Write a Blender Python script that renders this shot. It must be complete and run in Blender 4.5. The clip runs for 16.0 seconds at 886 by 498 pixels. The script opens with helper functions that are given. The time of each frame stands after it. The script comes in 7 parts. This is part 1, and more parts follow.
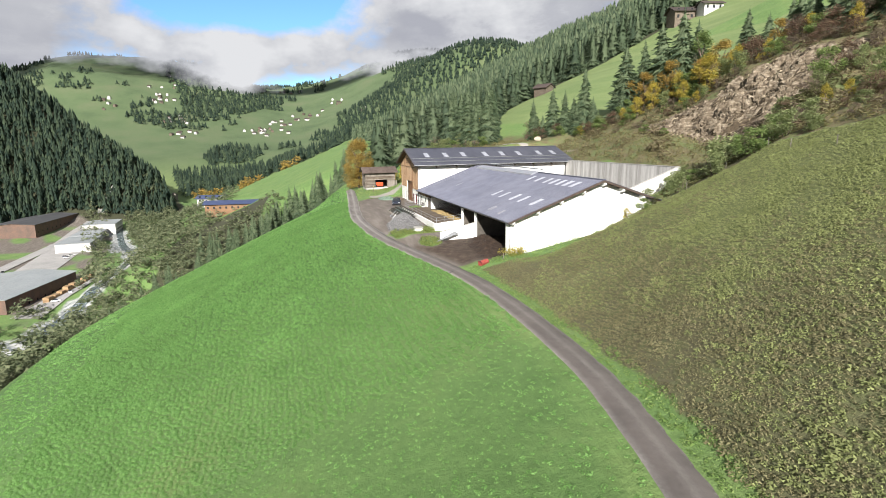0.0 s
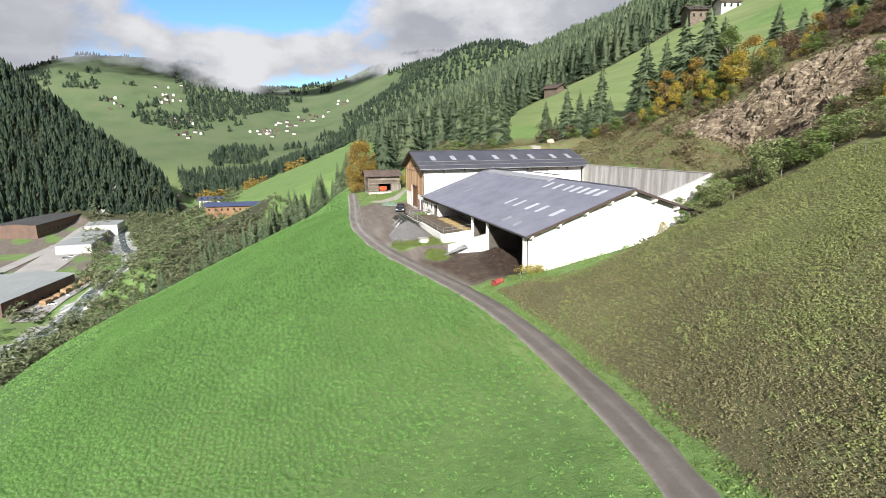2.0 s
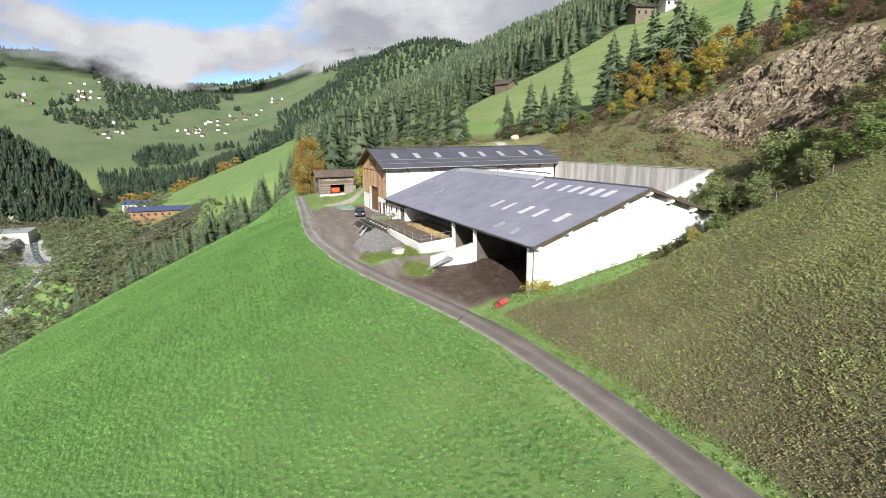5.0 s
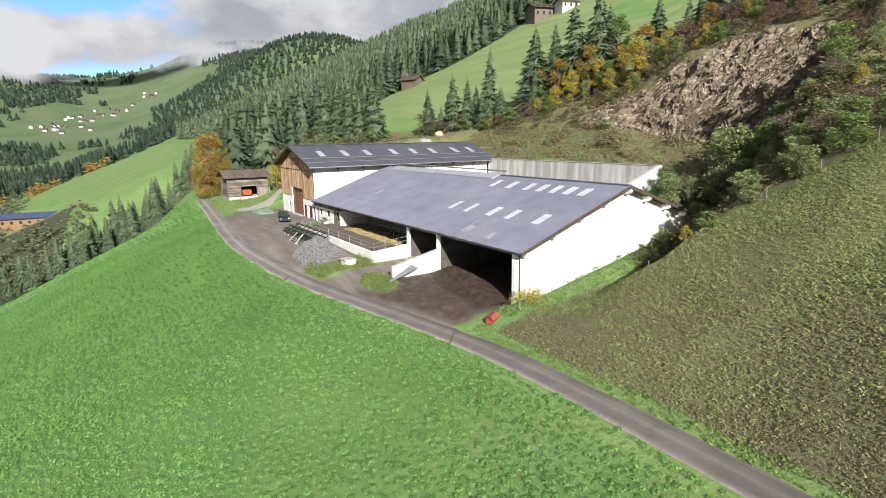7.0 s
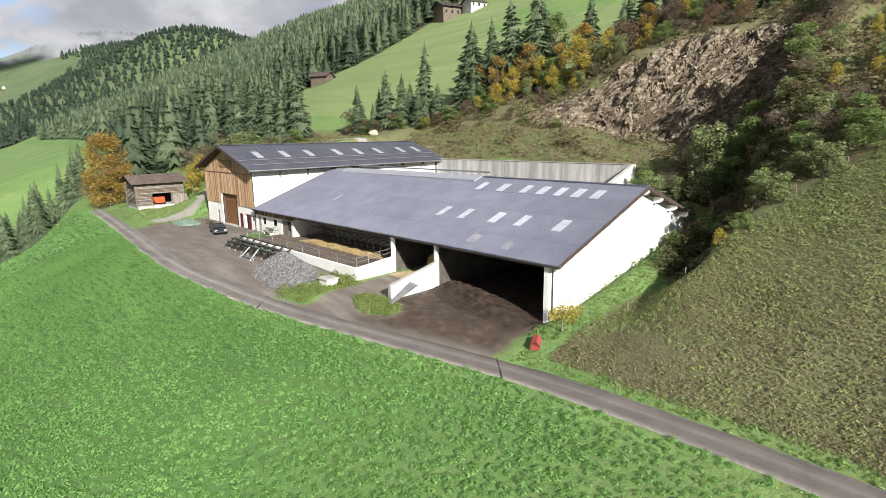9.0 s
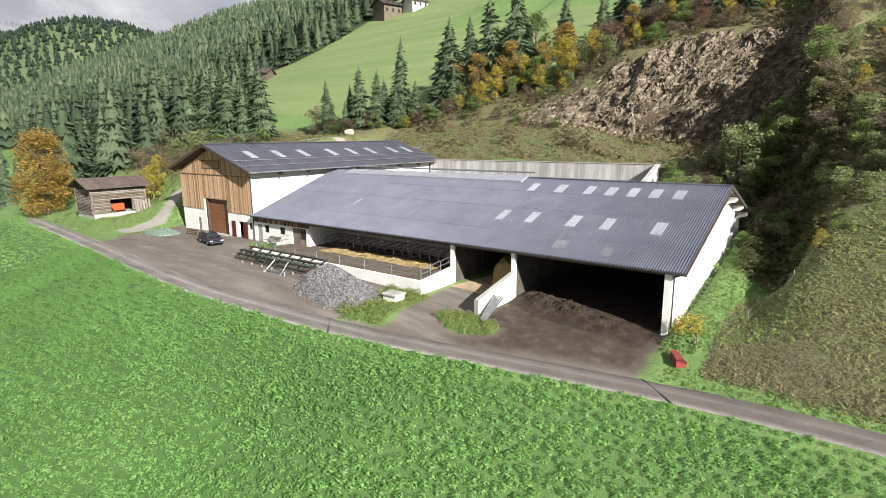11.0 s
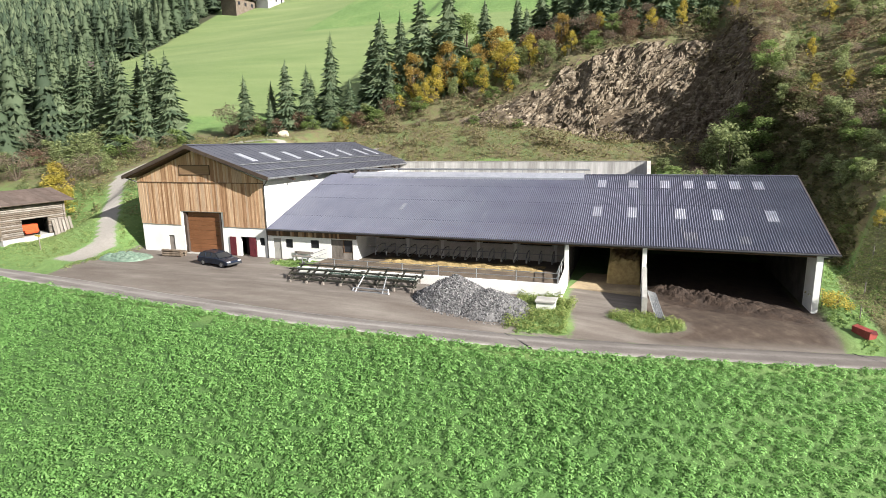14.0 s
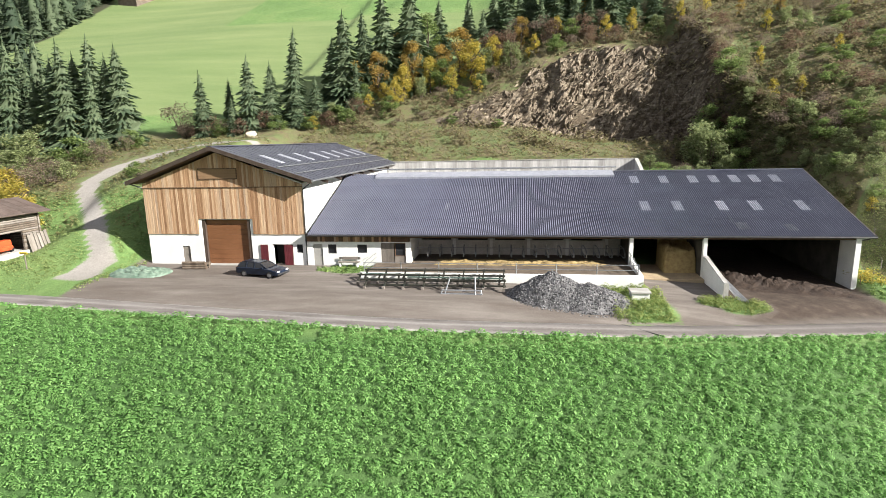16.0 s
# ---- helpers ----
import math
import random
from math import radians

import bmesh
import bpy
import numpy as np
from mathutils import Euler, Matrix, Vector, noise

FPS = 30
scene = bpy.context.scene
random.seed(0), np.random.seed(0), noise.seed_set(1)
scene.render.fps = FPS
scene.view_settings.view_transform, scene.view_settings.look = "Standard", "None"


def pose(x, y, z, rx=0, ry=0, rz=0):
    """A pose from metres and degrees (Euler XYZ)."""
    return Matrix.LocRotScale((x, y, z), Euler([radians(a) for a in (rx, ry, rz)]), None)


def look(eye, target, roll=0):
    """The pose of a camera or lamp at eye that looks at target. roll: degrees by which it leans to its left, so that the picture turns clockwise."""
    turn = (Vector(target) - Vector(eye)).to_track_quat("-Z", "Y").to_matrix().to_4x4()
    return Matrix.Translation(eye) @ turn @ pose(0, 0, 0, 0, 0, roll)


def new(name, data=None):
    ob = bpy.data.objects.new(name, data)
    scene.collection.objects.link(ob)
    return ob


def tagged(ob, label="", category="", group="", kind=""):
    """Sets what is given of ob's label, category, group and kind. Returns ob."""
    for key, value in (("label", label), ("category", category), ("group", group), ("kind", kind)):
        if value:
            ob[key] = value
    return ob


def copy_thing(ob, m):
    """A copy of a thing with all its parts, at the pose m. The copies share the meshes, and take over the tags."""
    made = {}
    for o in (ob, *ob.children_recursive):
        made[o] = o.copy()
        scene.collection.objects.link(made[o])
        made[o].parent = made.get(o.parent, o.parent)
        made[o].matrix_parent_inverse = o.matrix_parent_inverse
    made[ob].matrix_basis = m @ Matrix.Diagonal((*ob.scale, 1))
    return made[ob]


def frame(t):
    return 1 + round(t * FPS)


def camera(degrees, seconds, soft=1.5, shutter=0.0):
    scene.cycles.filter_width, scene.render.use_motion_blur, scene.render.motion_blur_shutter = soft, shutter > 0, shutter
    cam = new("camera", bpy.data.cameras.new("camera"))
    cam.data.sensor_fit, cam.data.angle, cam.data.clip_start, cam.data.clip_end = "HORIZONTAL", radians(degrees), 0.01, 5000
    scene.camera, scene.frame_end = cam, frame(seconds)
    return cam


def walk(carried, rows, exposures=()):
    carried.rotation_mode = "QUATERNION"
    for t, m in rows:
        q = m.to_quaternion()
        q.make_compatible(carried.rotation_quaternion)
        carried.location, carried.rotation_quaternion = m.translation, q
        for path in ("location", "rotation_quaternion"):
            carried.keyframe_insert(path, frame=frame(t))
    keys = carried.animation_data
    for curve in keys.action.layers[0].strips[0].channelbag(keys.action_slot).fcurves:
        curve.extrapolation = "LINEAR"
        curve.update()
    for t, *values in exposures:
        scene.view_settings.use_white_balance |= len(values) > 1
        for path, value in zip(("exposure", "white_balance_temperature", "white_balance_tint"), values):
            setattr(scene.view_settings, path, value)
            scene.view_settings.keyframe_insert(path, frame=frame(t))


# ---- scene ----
cam = camera(77.6, 16.0, soft=0.65)
PATH = [
    (0, (112.069, -27.746, 14.265), (110.183, -27.207, 13.877), -0.9),
    (0.5, (109.761, -27.195, 14.318), (107.873, -26.66, 13.931), -0.9),
    (1, (107.509, -26.522, 14.249), (105.62, -25.991, 13.866), -0.7),
    (1.5, (105.527, -25.991, 14.281), (103.634, -25.472, 13.899), -0.7),
    (2, (103.998, -25.832, 14.343), (102.106, -25.31, 13.961), -0.6),
    (2.5, (102.576, -25.778, 14.389), (100.684, -25.254, 14.008), -0.7),
    (3, (101.039, -26.006, 14.488), (99.149, -25.474, 14.103), -0.6),
    (3.2, (100.281, -26.2, 14.463), (98.392, -25.667, 14.077), -0.6),
    (5.5, (89.871, -27.776, 13.739), (88.084, -26.968, 13.349), -0.9),
    (6, (87.734, -28.708, 13.79), (85.986, -27.82, 13.394), -0.9),
    (6.5, (85.323, -29.696, 13.814), (83.62, -28.727, 13.41), -0.7),
    (7, (82.961, -30.564, 13.595), (81.313, -29.504, 13.195), -0.8),
    (7.5, (80.452, -31.332, 13.662), (78.873, -30.173, 13.258), -0.9),
    (8, (77.681, -32.177, 13.736), (76.163, -30.94, 13.33), -1.0),
    (8.5, (74.701, -32.932, 13.639), (73.238, -31.63, 13.234), -0.9),
    (9, (71.5, -33.984, 13.466), (70.084, -32.631, 13.062), -0.8),
    (9.5, (68.467, -35.501, 13.58), (67.102, -34.096, 13.175), -0.8),
    (10, (65.129, -36.66, 13.404), (63.81, -35.211, 13.002), -0.7),
    (12.5, (47.205, -43.422, 12.864), (46.261, -41.703, 12.471), -0.5),
    (13, (43.18, -44.908, 12.738), (42.335, -43.138, 12.35), -0.6),
    (13.5, (39.156, -46.271, 12.643), (38.411, -44.456, 12.257), -0.7),
    (14, (34.953, -47.553, 12.549), (34.309, -45.699, 12.164), -0.8),
    (14.5, (30.753, -48.811, 12.631), (30.266, -46.91, 12.244), -0.8),
    (15, (26.492, -49.809, 12.595), (26.135, -47.879, 12.207), -1.1),
    (15.5, (22.733, -50.531, 12.705), (22.426, -48.594, 12.315), -1.3),
    (16, (20.13, -50.76, 12.668), (19.852, -48.818, 12.279), -1.2),
]
walk(cam, [(t, look(eye, target, roll)) for t, eye, target, roll in PATH],
     exposures=[(0, 1.38), (9, 1.33), (12.5, 1.56), (16, 1.71)])

# ---- world, sun ----
SUN = Vector((0.846, -0.27, 0.46)).normalized()
GAP = Vector((-0.972, -0.062, 0.226))
world = bpy.data.worlds.new("sky")
scene.world = world
world.use_nodes = True
wn, wl = world.node_tree.nodes, world.node_tree.links
wn.clear()
sky = wn.new("ShaderNodeTexSky")
sky.sky_type, sky.sun_disc = "NISHITA", False
sky.sun_elevation = math.asin(SUN.z)
sky.sun_rotation = math.atan2(SUN.x, SUN.y)
sky.altitude = 900
wco = wn.new("ShaderNodeTexCoord")
wmap = wn.new("ShaderNodeMapping")
wmap.inputs["Scale"].default_value = (1.0, 1.0, 2.6)
wl.new(wco.outputs["Generated"], wmap.inputs["Vector"])
cloud = wn.new("ShaderNodeTexNoise")
cloud.inputs["Scale"].default_value = 2.3
cloud.inputs["Detail"].default_value = 9
cloud.inputs["Roughness"].default_value = 0.55
wl.new(wmap.outputs["Vector"], cloud.inputs["Vector"])
ramp = wn.new("ShaderNodeValToRGB")
ramp.color_ramp.elements[0].position, ramp.color_ramp.elements[1].position = 0.30, 0.44
# the blue gap in the cloud over the valley's head
gap = wn.new("ShaderNodeVectorMath")
gap.operation = "DOT_PRODUCT"
gap.inputs[1].default_value = GAP
wl.new(wco.outputs["Generated"], gap.inputs[0])
open_ = wn.new("ShaderNodeMapRange")
open_.inputs["From Min"].default_value, open_.inputs["From Max"].default_value = 0.962, 0.994
open_.inputs["To Min"].default_value, open_.inputs["To Max"].default_value = 0.0, 0.42
wl.new(gap.outputs["Value"], open_.inputs["Value"])
thin = wn.new("ShaderNodeMath")
thin.operation = "SUBTRACT"
wl.new(cloud.outputs["Fac"], thin.inputs[0])
wl.new(open_.outputs["Result"], thin.inputs[1])
wl.new(thin.outputs[0], ramp.inputs["Fac"])
tint = wn.new("ShaderNodeValToRGB")
tint.color_ramp.elements[0].position, tint.color_ramp.elements[0].color = 0.40, (1.9, 1.95, 2.2, 1)
tint.color_ramp.elements[1].position, tint.color_ramp.elements[1].color = 0.64, (2.75, 2.8, 2.95, 1)
cloud2 = wn.new("ShaderNodeTexNoise")
cloud2.inputs["Scale"].default_value = 5.5
cloud2.inputs["Detail"].default_value = 7
wl.new(wmap.outputs["Vector"], cloud2.inputs["Vector"])
wl.new(cloud2.outputs["Fac"], tint.inputs["Fac"])
wmix = wn.new("ShaderNodeMixRGB")
wl.new(ramp.outputs["Color"], wmix.inputs["Fac"])
deep = wn.new("ShaderNodeMixRGB")
deep.blend_type = "MULTIPLY"
deep.inputs["Fac"].default_value, deep.inputs["Color2"].default_value = 1.0, (0.42, 0.62, 0.85, 1)
wl.new(sky.outputs["Color"], deep.inputs["Color1"])
wl.new(deep.outputs["Color"], wmix.inputs["Color1"])
# a little greyer overhead
wz = wn.new("ShaderNodeSeparateXYZ")
wl.new(wco.outputs["Generated"], wz.inputs["Vector"])
up = wn.new("ShaderNodeMapRange")
up.inputs["From Min"].default_value, up.inputs["From Max"].default_value = 0.22, 0.6
up.inputs["To Min"].default_value, up.inputs["To Max"].default_value = 1.0, 0.9
wl.new(wz.outputs["Z"], up.inputs["Value"])
wsc = wn.new("ShaderNodeVectorMath")
wsc.operation = "SCALE"
wl.new(tint.outputs["Color"], wsc.inputs[0])
wl.new(up.outputs["Result"], wsc.inputs["Scale"])
wl.new(wsc.outputs["Vector"], wmix.inputs["Color2"])
wbg = wn.new("ShaderNodeBackground")
wbg.inputs["Strength"].default_value = 0.09
wl.new(wmix.outputs["Color"], wbg.inputs["Color"])
wout = wn.new("ShaderNodeOutputWorld")
wl.new(wbg.outputs["Background"], wout.inputs["Surface"])

sun = new("sun", bpy.data.lights.new("sun", "SUN"))
sun.data.energy, sun.data.angle, sun.data.color = 4.7, radians(0.53), (1.0, 0.96, 0.90)
sun.matrix_world = look(SUN * 100, (0, 0, 0))

# low cloud that hangs on the far peaks
k_ = bpy.data.materials.new("cloud_vapour")
k_.use_nodes = True
cn, cl = k_.node_tree.nodes, k_.node_tree.links
cn.clear()
cg = cn.new("ShaderNodeNewGeometry")
cm = cn.new("ShaderNodeMapping")
cm.inputs["Scale"].default_value = (0.0019, 0.0019, 0.0032)
cl.new(cg.outputs["Position"], cm.inputs["Vector"])
cz = cn.new("ShaderNodeTexNoise")
cz.inputs["Scale"].default_value, cz.inputs["Detail"].default_value, cz.inputs["Roughness"].default_value = 1.5, 8, 0.55
cl.new(cm.outputs["Vector"], cz.inputs["Vector"])
sepz = cn.new("ShaderNodeSeparateXYZ")
cl.new(cg.outputs["Position"], sepz.inputs["Vector"])
rise = cn.new("ShaderNodeMapRange")
rise.inputs["From Min"].default_value, rise.inputs["From Max"].default_value = 200, 330
rise.inputs["To Min"].default_value, rise.inputs["To Max"].default_value = -1.15, 0.95
fade = cn.new("ShaderNodeMapRange")
fade.inputs["From Min"].default_value, fade.inputs["From Max"].default_value = 370, 520
fade.inputs["To Min"].default_value, fade.inputs["To Max"].default_value = 0.0, 3.0
cl.new(sepz.outputs["Z"], fade.inputs["Value"])
su = cn.new("ShaderNodeMath")
su.operation = "SUBTRACT"
cl.new(rise.outputs["Result"], su.inputs[0])
# the cloud's top is low only under the blue gap
side = cn.new("ShaderNodeMath")
side.operation, side.inputs[1].default_value = "ADD", 95.0
cl.new(sepz.outputs["Y"], side.inputs[0])
aside = cn.new("ShaderNodeMath")
aside.operation = "ABSOLUTE"
cl.new(side.outputs[0], aside.inputs[0])
near_gap = cn.new("ShaderNodeMapRange")
near_gap.inputs["From Min"].default_value, near_gap.inputs["From Max"].default_value = 180, 460
near_gap.inputs["To Min"].default_value, near_gap.inputs["To Max"].default_value = 1.0, 0.0
cl.new(aside.outputs[0], near_gap.inputs["Value"])
sag = cn.new("ShaderNodeMath")
sag.operation, sag.inputs[1].default_value = "MULTIPLY_ADD", 55.0
cl.new(near_gap.outputs["Result"], sag.inputs[0])
cl.new(sepz.outputs["Z"], sag.inputs[2])
cl.new(sag.outputs[0], rise.inputs["Value"])
topped = cn.new("ShaderNodeMath")
topped.operation = "MULTIPLY"
cl.new(fade.outputs["Result"], topped.inputs[0])
cl.new(near_gap.outputs["Result"], topped.inputs[1])
cl.new(topped.outputs[0], su.inputs[1])
ns = cn.new("ShaderNodeMath")
ns.operation, ns.inputs[1].default_value, ns.inputs[2].default_value = "MULTIPLY_ADD", 5.0, -2.35
cl.new(cz.outputs["Fac"], ns.inputs[0])
ad = cn.new("ShaderNodeMath")
ad.operation, ad.use_clamp = "ADD", True
cl.new(su.outputs[0], ad.inputs[0])
cl.new(ns.outputs[0], ad.inputs[1])
ctint = cn.new("ShaderNodeValToRGB")
ctint.color_ramp.elements[0].position, ctint.color_ramp.elements[0].color = 0.36, (0.165, 0.170, 0.190, 1)
ctint.color_ramp.elements[1].position, ctint.color_ramp.elements[1].color = 0.60, (0.30, 0.303, 0.313, 1)
cl.new(cz.outputs["Fac"], ctint.inputs["Fac"])
cem = cn.new("ShaderNodeEmission")
cl.new(ctint.outputs["Color"], cem.inputs["Color"])
ctr = cn.new("ShaderNodeBsdfTransparent")
cmx = cn.new("ShaderNodeMixShader")
cl.new(ad.outputs[0], cmx.inputs["Fac"])
cl.new(ctr.outputs[0], cmx.inputs[1])
cl.new(cem.outputs[0], cmx.inputs[2])
cmo = cn.new("ShaderNodeOutputMaterial")
cl.new(cmx.outputs[0], cmo.inputs["Surface"])
CLOUD = k_
bm = bmesh.new()
ring = []
for i in range(49):
    a = radians(95 + i * 135 / 48)
    rr = 2150
    ring.append([bm.verts.new((60 + rr * math.cos(a) * 1.0, -30 + rr * math.sin(a), z)) for z in (150, 300, 450, 600, 800)])
for a, b in zip(ring, ring[1:]):
    for j in range(4):
        bm.faces.new((a[j], b[j], b[j + 1], a[j + 1]))
me = bpy.data.meshes.new("cloud_bank")
bm.to_mesh(me)
bm.free()
me.materials.append(CLOUD)
tagged(new("cloud_bank", me), "low grey-white cloud hanging on the far mountain tops", "cloud", kind="structure")

# ---- helpers for meshes and materials ----
rng = np.random.default_rng(7)


def part(name, bm, material, parent=None, label="", smooth=False):
    """Links a bmesh as one mesh object, under its thing."""
    me = bpy.data.meshes.new(name)
    bm.to_mesh(me)
    bm.free()
    return link(name, me, material, parent, label, smooth)


def link(name, me, material, parent=None, label="", smooth=False):
    if material and not me.materials:
        me.materials.append(material)
    if smooth:
        me.shade_smooth()
    ob = new(name, me)
    if parent:
        ob.parent = parent
    if label:
        ob["label"] = label
    return ob


def pymesh(name, verts, faces):
    me = bpy.data.meshes.new(name)
    me.from_pydata([tuple(map(float, v)) for v in verts], [], [tuple(map(int, f)) for f in faces])
    me.update()
    return me


def thing(name, label, category, group="", kind="", at=None):
    ob = new(name)
    ob.empty_display_size = 0.2
    tagged(ob, label, category, group, kind)
    if at is not None:
        ob.matrix_basis = at
    return ob


def box(bm, x0, x1, y0, y1, z0, z1, m=None, bevel=0.0):
    """A box between two corners, added to bm."""
    g = bmesh.ops.create_cube(bm, size=1.0)["verts"]
    t = Matrix.Translation(((x0 + x1) / 2, (y0 + y1) / 2, (z0 + z1) / 2)) @ Matrix.Diagonal((x1 - x0, y1 - y0, z1 - z0, 1))
    bmesh.ops.transform(bm, matrix=(m @ t) if m is not None else t, verts=g)
    if bevel > 0:
        es = list({e for v in g for e in v.link_edges})
        bmesh.ops.bevel(bm, geom=es, offset=bevel, segments=1, affect="EDGES")
    return bm


def bar(bm, a, b, r, n=6, r2=None):
    """A round bar from a to b, added to bm."""
    a, b = Vector(a), Vector(b)
    g = bmesh.ops.create_cone(bm, cap_ends=True, segments=n, radius1=r, radius2=r if r2 is None else r2, depth=(b - a).length)["verts"]
    q = (b - a).to_track_quat("Z", "Y").to_matrix().to_4x4()
    bmesh.ops.transform(bm, matrix=Matrix.Translation((a + b) / 2) @ q, verts=g)
    return bm


def beam(bm, a, b, w, h):
    """A squared beam from a to b, w wide and h high."""
    a, b = Vector(a), Vector(b)
    g = bmesh.ops.create_cube(bm, size=1.0)["verts"]
    d = (b - a)
    yaw, pitch = math.atan2(d.y, d.x), math.asin(d.z / d.length)
    m = Matrix.Translation((a + b) / 2) @ Matrix.Rotation(yaw, 4, "Z") @ Matrix.Rotation(-pitch, 4, "Y") @ Matrix.Diagonal((d.length, w, h, 1))
    bmesh.ops.transform(bm, matrix=m, verts=g)
    return bm


def prism(bm, pts, x0, x1, axis="x"):
    """An outline (two coordinates a corner) pushed out from x0 to x1 along an axis."""
    def at(p, k):
        return (k, p[0], p[1]) if axis == "x" else (p[0], k, p[1]) if axis == "y" else (p[0], p[1], k)
    a = [bm.verts.new(at(p, x0)) for p in pts]
    b = [bm.verts.new(at(p, x1)) for p in pts]
    bm.faces.new(a)
    bm.faces.new(list(reversed(b)))
    for i in range(len(pts)):
        j = (i + 1) % len(pts)
        bm.faces.new((a[j], a[i], b[i], b[j]))
    bmesh.ops.recalc_face_normals(bm, faces=bm.faces)
    return bm


class Nodes:
    """A material's node tree, with short ways to add to it."""
    def __init__(self, name, rough=0.8, metal=0.0):
        self.mat = bpy.data.materials.new(name)
        self.mat.use_nodes = True
        self.n, self.l = self.mat.node_tree.nodes, self.mat.node_tree.links
        self.b = self.n["Principled BSDF"]
        self.b.inputs["Roughness"].default_value = rough
        self.b.inputs["Metallic"].default_value = metal
        self.b.inputs["Specular IOR Level"].default_value = 0.3
        self.co = None

    def coord(self, scale=(1, 1, 1), kind="Object"):
        if kind == "World":
            t = self.n.new("ShaderNodeNewGeometry").outputs["Position"]
        else:
            t = self.n.new("ShaderNodeTexCoord").outputs[kind]
        m = self.n.new("ShaderNodeMapping")
        m.inputs["Scale"].default_value = scale
        self.l.new(t, m.inputs["Vector"])
        return m.outputs["Vector"]

    def noise(self, scale, detail=4, rough=0.55, vec=None, kind="World"):
        t = self.n.new("ShaderNodeTexNoise")
        t.inputs["Scale"].default_value, t.inputs["Detail"].default_value, t.inputs["Roughness"].default_value = scale, detail, rough
        self.l.new(vec if vec is not None else self.coord(kind=kind), t.inputs["Vector"])
        return t.outputs["Fac"]

    def ramp(self, fac, stops):
        r = self.n.new("ShaderNodeValToRGB")
        e = r.color_ramp.elements
        while len(e) < len(stops):
            e.new(0.5)
        for el, (p, c) in zip(e, stops):
            el.position = p
            el.color = (*c, 1) if len(c) == 3 else c
        self.l.new(fac, r.inputs["Fac"])
        return r.outputs["Color"]

    def mix(self, fac, a, b, mode="MIX"):
        m = self.n.new("ShaderNodeMixRGB")
        m.blend_type = mode
        for v, k in ((fac, "Fac"), (a, "Color1"), (b, "Color2")):
            if isinstance(v, (int, float)):
                m.inputs[k].default_value = v
            elif isinstance(v, tuple):
                m.inputs[k].default_value = (*v, 1)
            else:
                self.l.new(v, m.inputs[k])
        return m.outputs["Color"]

    def math(self, op, a, b=0.0, clamp=False):
        m = self.n.new("ShaderNodeMath")
        m.operation, m.use_clamp = op, clamp
        for v, k in ((a, 0), (b, 1)):
            if isinstance(v, (int, float)):
                m.inputs[k].default_value = v
            else:
                self.l.new(v, m.inputs[k])
        return m.outputs["Value"]

    def attr(self, name):
        a = self.n.new("ShaderNodeAttribute")
        a.attribute_name = name
        return a.outputs["Color"]

    def split(self, col):
        s = self.n.new("ShaderNodeSeparateColor")
        self.l.new(col, s.inputs["Color"])
        return s.outputs

    def bump(self, h, strength=0.4, dist=0.05):
        b = self.n.new("ShaderNodeBump")
        b.inputs["Strength"].default_value, b.inputs["Distance"].default_value = strength, dist
        self.l.new(h, b.inputs["Height"])
        self.l.new(b.outputs["Normal"], self.b.inputs["Normal"])

    def rand(self):
        return self.n.new("ShaderNodeObjectInfo").outputs["Random"]

    def island(self):
        return self.n.new("ShaderNodeNewGeometry").outputs["Random Per Island"]

    def base(self, c):
        if isinstance(c, tuple):
            self.b.inputs["Base Color"].default_value = (*c, 1)
        else:
            self.l.new(c, self.b.inputs["Base Color"])
        return self.mat


def surf(name, c1, c2, scale=2.0, rough=0.8, metal=0.0, fine=40.0, bump=0.25, dist=0.02, stretch=(1, 1, 1), kind="World", vary=0.0):
    """A surface of two tones mixed by stains, with a fine grain and relief."""
    k = Nodes(name, rough, metal)
    v = k.coord(stretch, kind)
    big, small = k.noise(scale, 5, 0.6, v), k.noise(fine, 3, 0.6, v)
    col = k.mix(k.ramp(big, [(0.35, (0, 0, 0)), (0.65, (1, 1, 1))]), c1, c2)
    col = k.mix(0.35, col, k.ramp(small, [(0.3, (0.35, 0.35, 0.35)), (0.7, (1, 1, 1))]), "MULTIPLY")
    if vary:
        col = k.mix(vary, col, k.ramp(k.rand(), [(0, (0.45, 0.45, 0.45)), (1, (1, 1, 1))]), "MULTIPLY")
    k.bump(small, bump, dist)
    return k.base(col)


def leafy(name, c1, c2, c3, rough=0.65, scale=0.6, through_light=0.5, gain=1.65):
    """Foliage: three tones by clump and leaf."""
    k = Nodes(name, rough)
    # reflected and transmitted shares of a thin leaf
    c1, c2, c3 = [tuple(v * gain for v in c) for c in (c1, c2, c3)]
    col = k.ramp(k.island(), [(0.1, c1), (0.5, c2), (0.9, c3)])
    col = k.mix(0.5, col, k.ramp(k.noise(scale, 3), [(0.3, (0.5, 0.5, 0.5)), (0.7, (1, 1, 1))]), "MULTIPLY")
    col = k.mix(0.4, col, k.ramp(k.rand(), [(0, (0.62, 0.66, 0.62)), (1, (1, 1, 1))]), "MULTIPLY")
    k.b.inputs["Specular IOR Level"].default_value = 0.15
    # thin leaves let some light through
    tr = k.n.new("ShaderNodeBsdfTranslucent")
    k.l.new(col, tr.inputs["Color"])
    mx = k.n.new("ShaderNodeMixShader")
    mx.inputs["Fac"].default_value = through_light
    k.l.new(k.b.outputs[0], mx.inputs[1])
    k.l.new(tr.outputs[0], mx.inputs[2])
    k.l.new(mx.outputs[0], k.n["Material Output"].inputs["Surface"])
    return k.base(col)


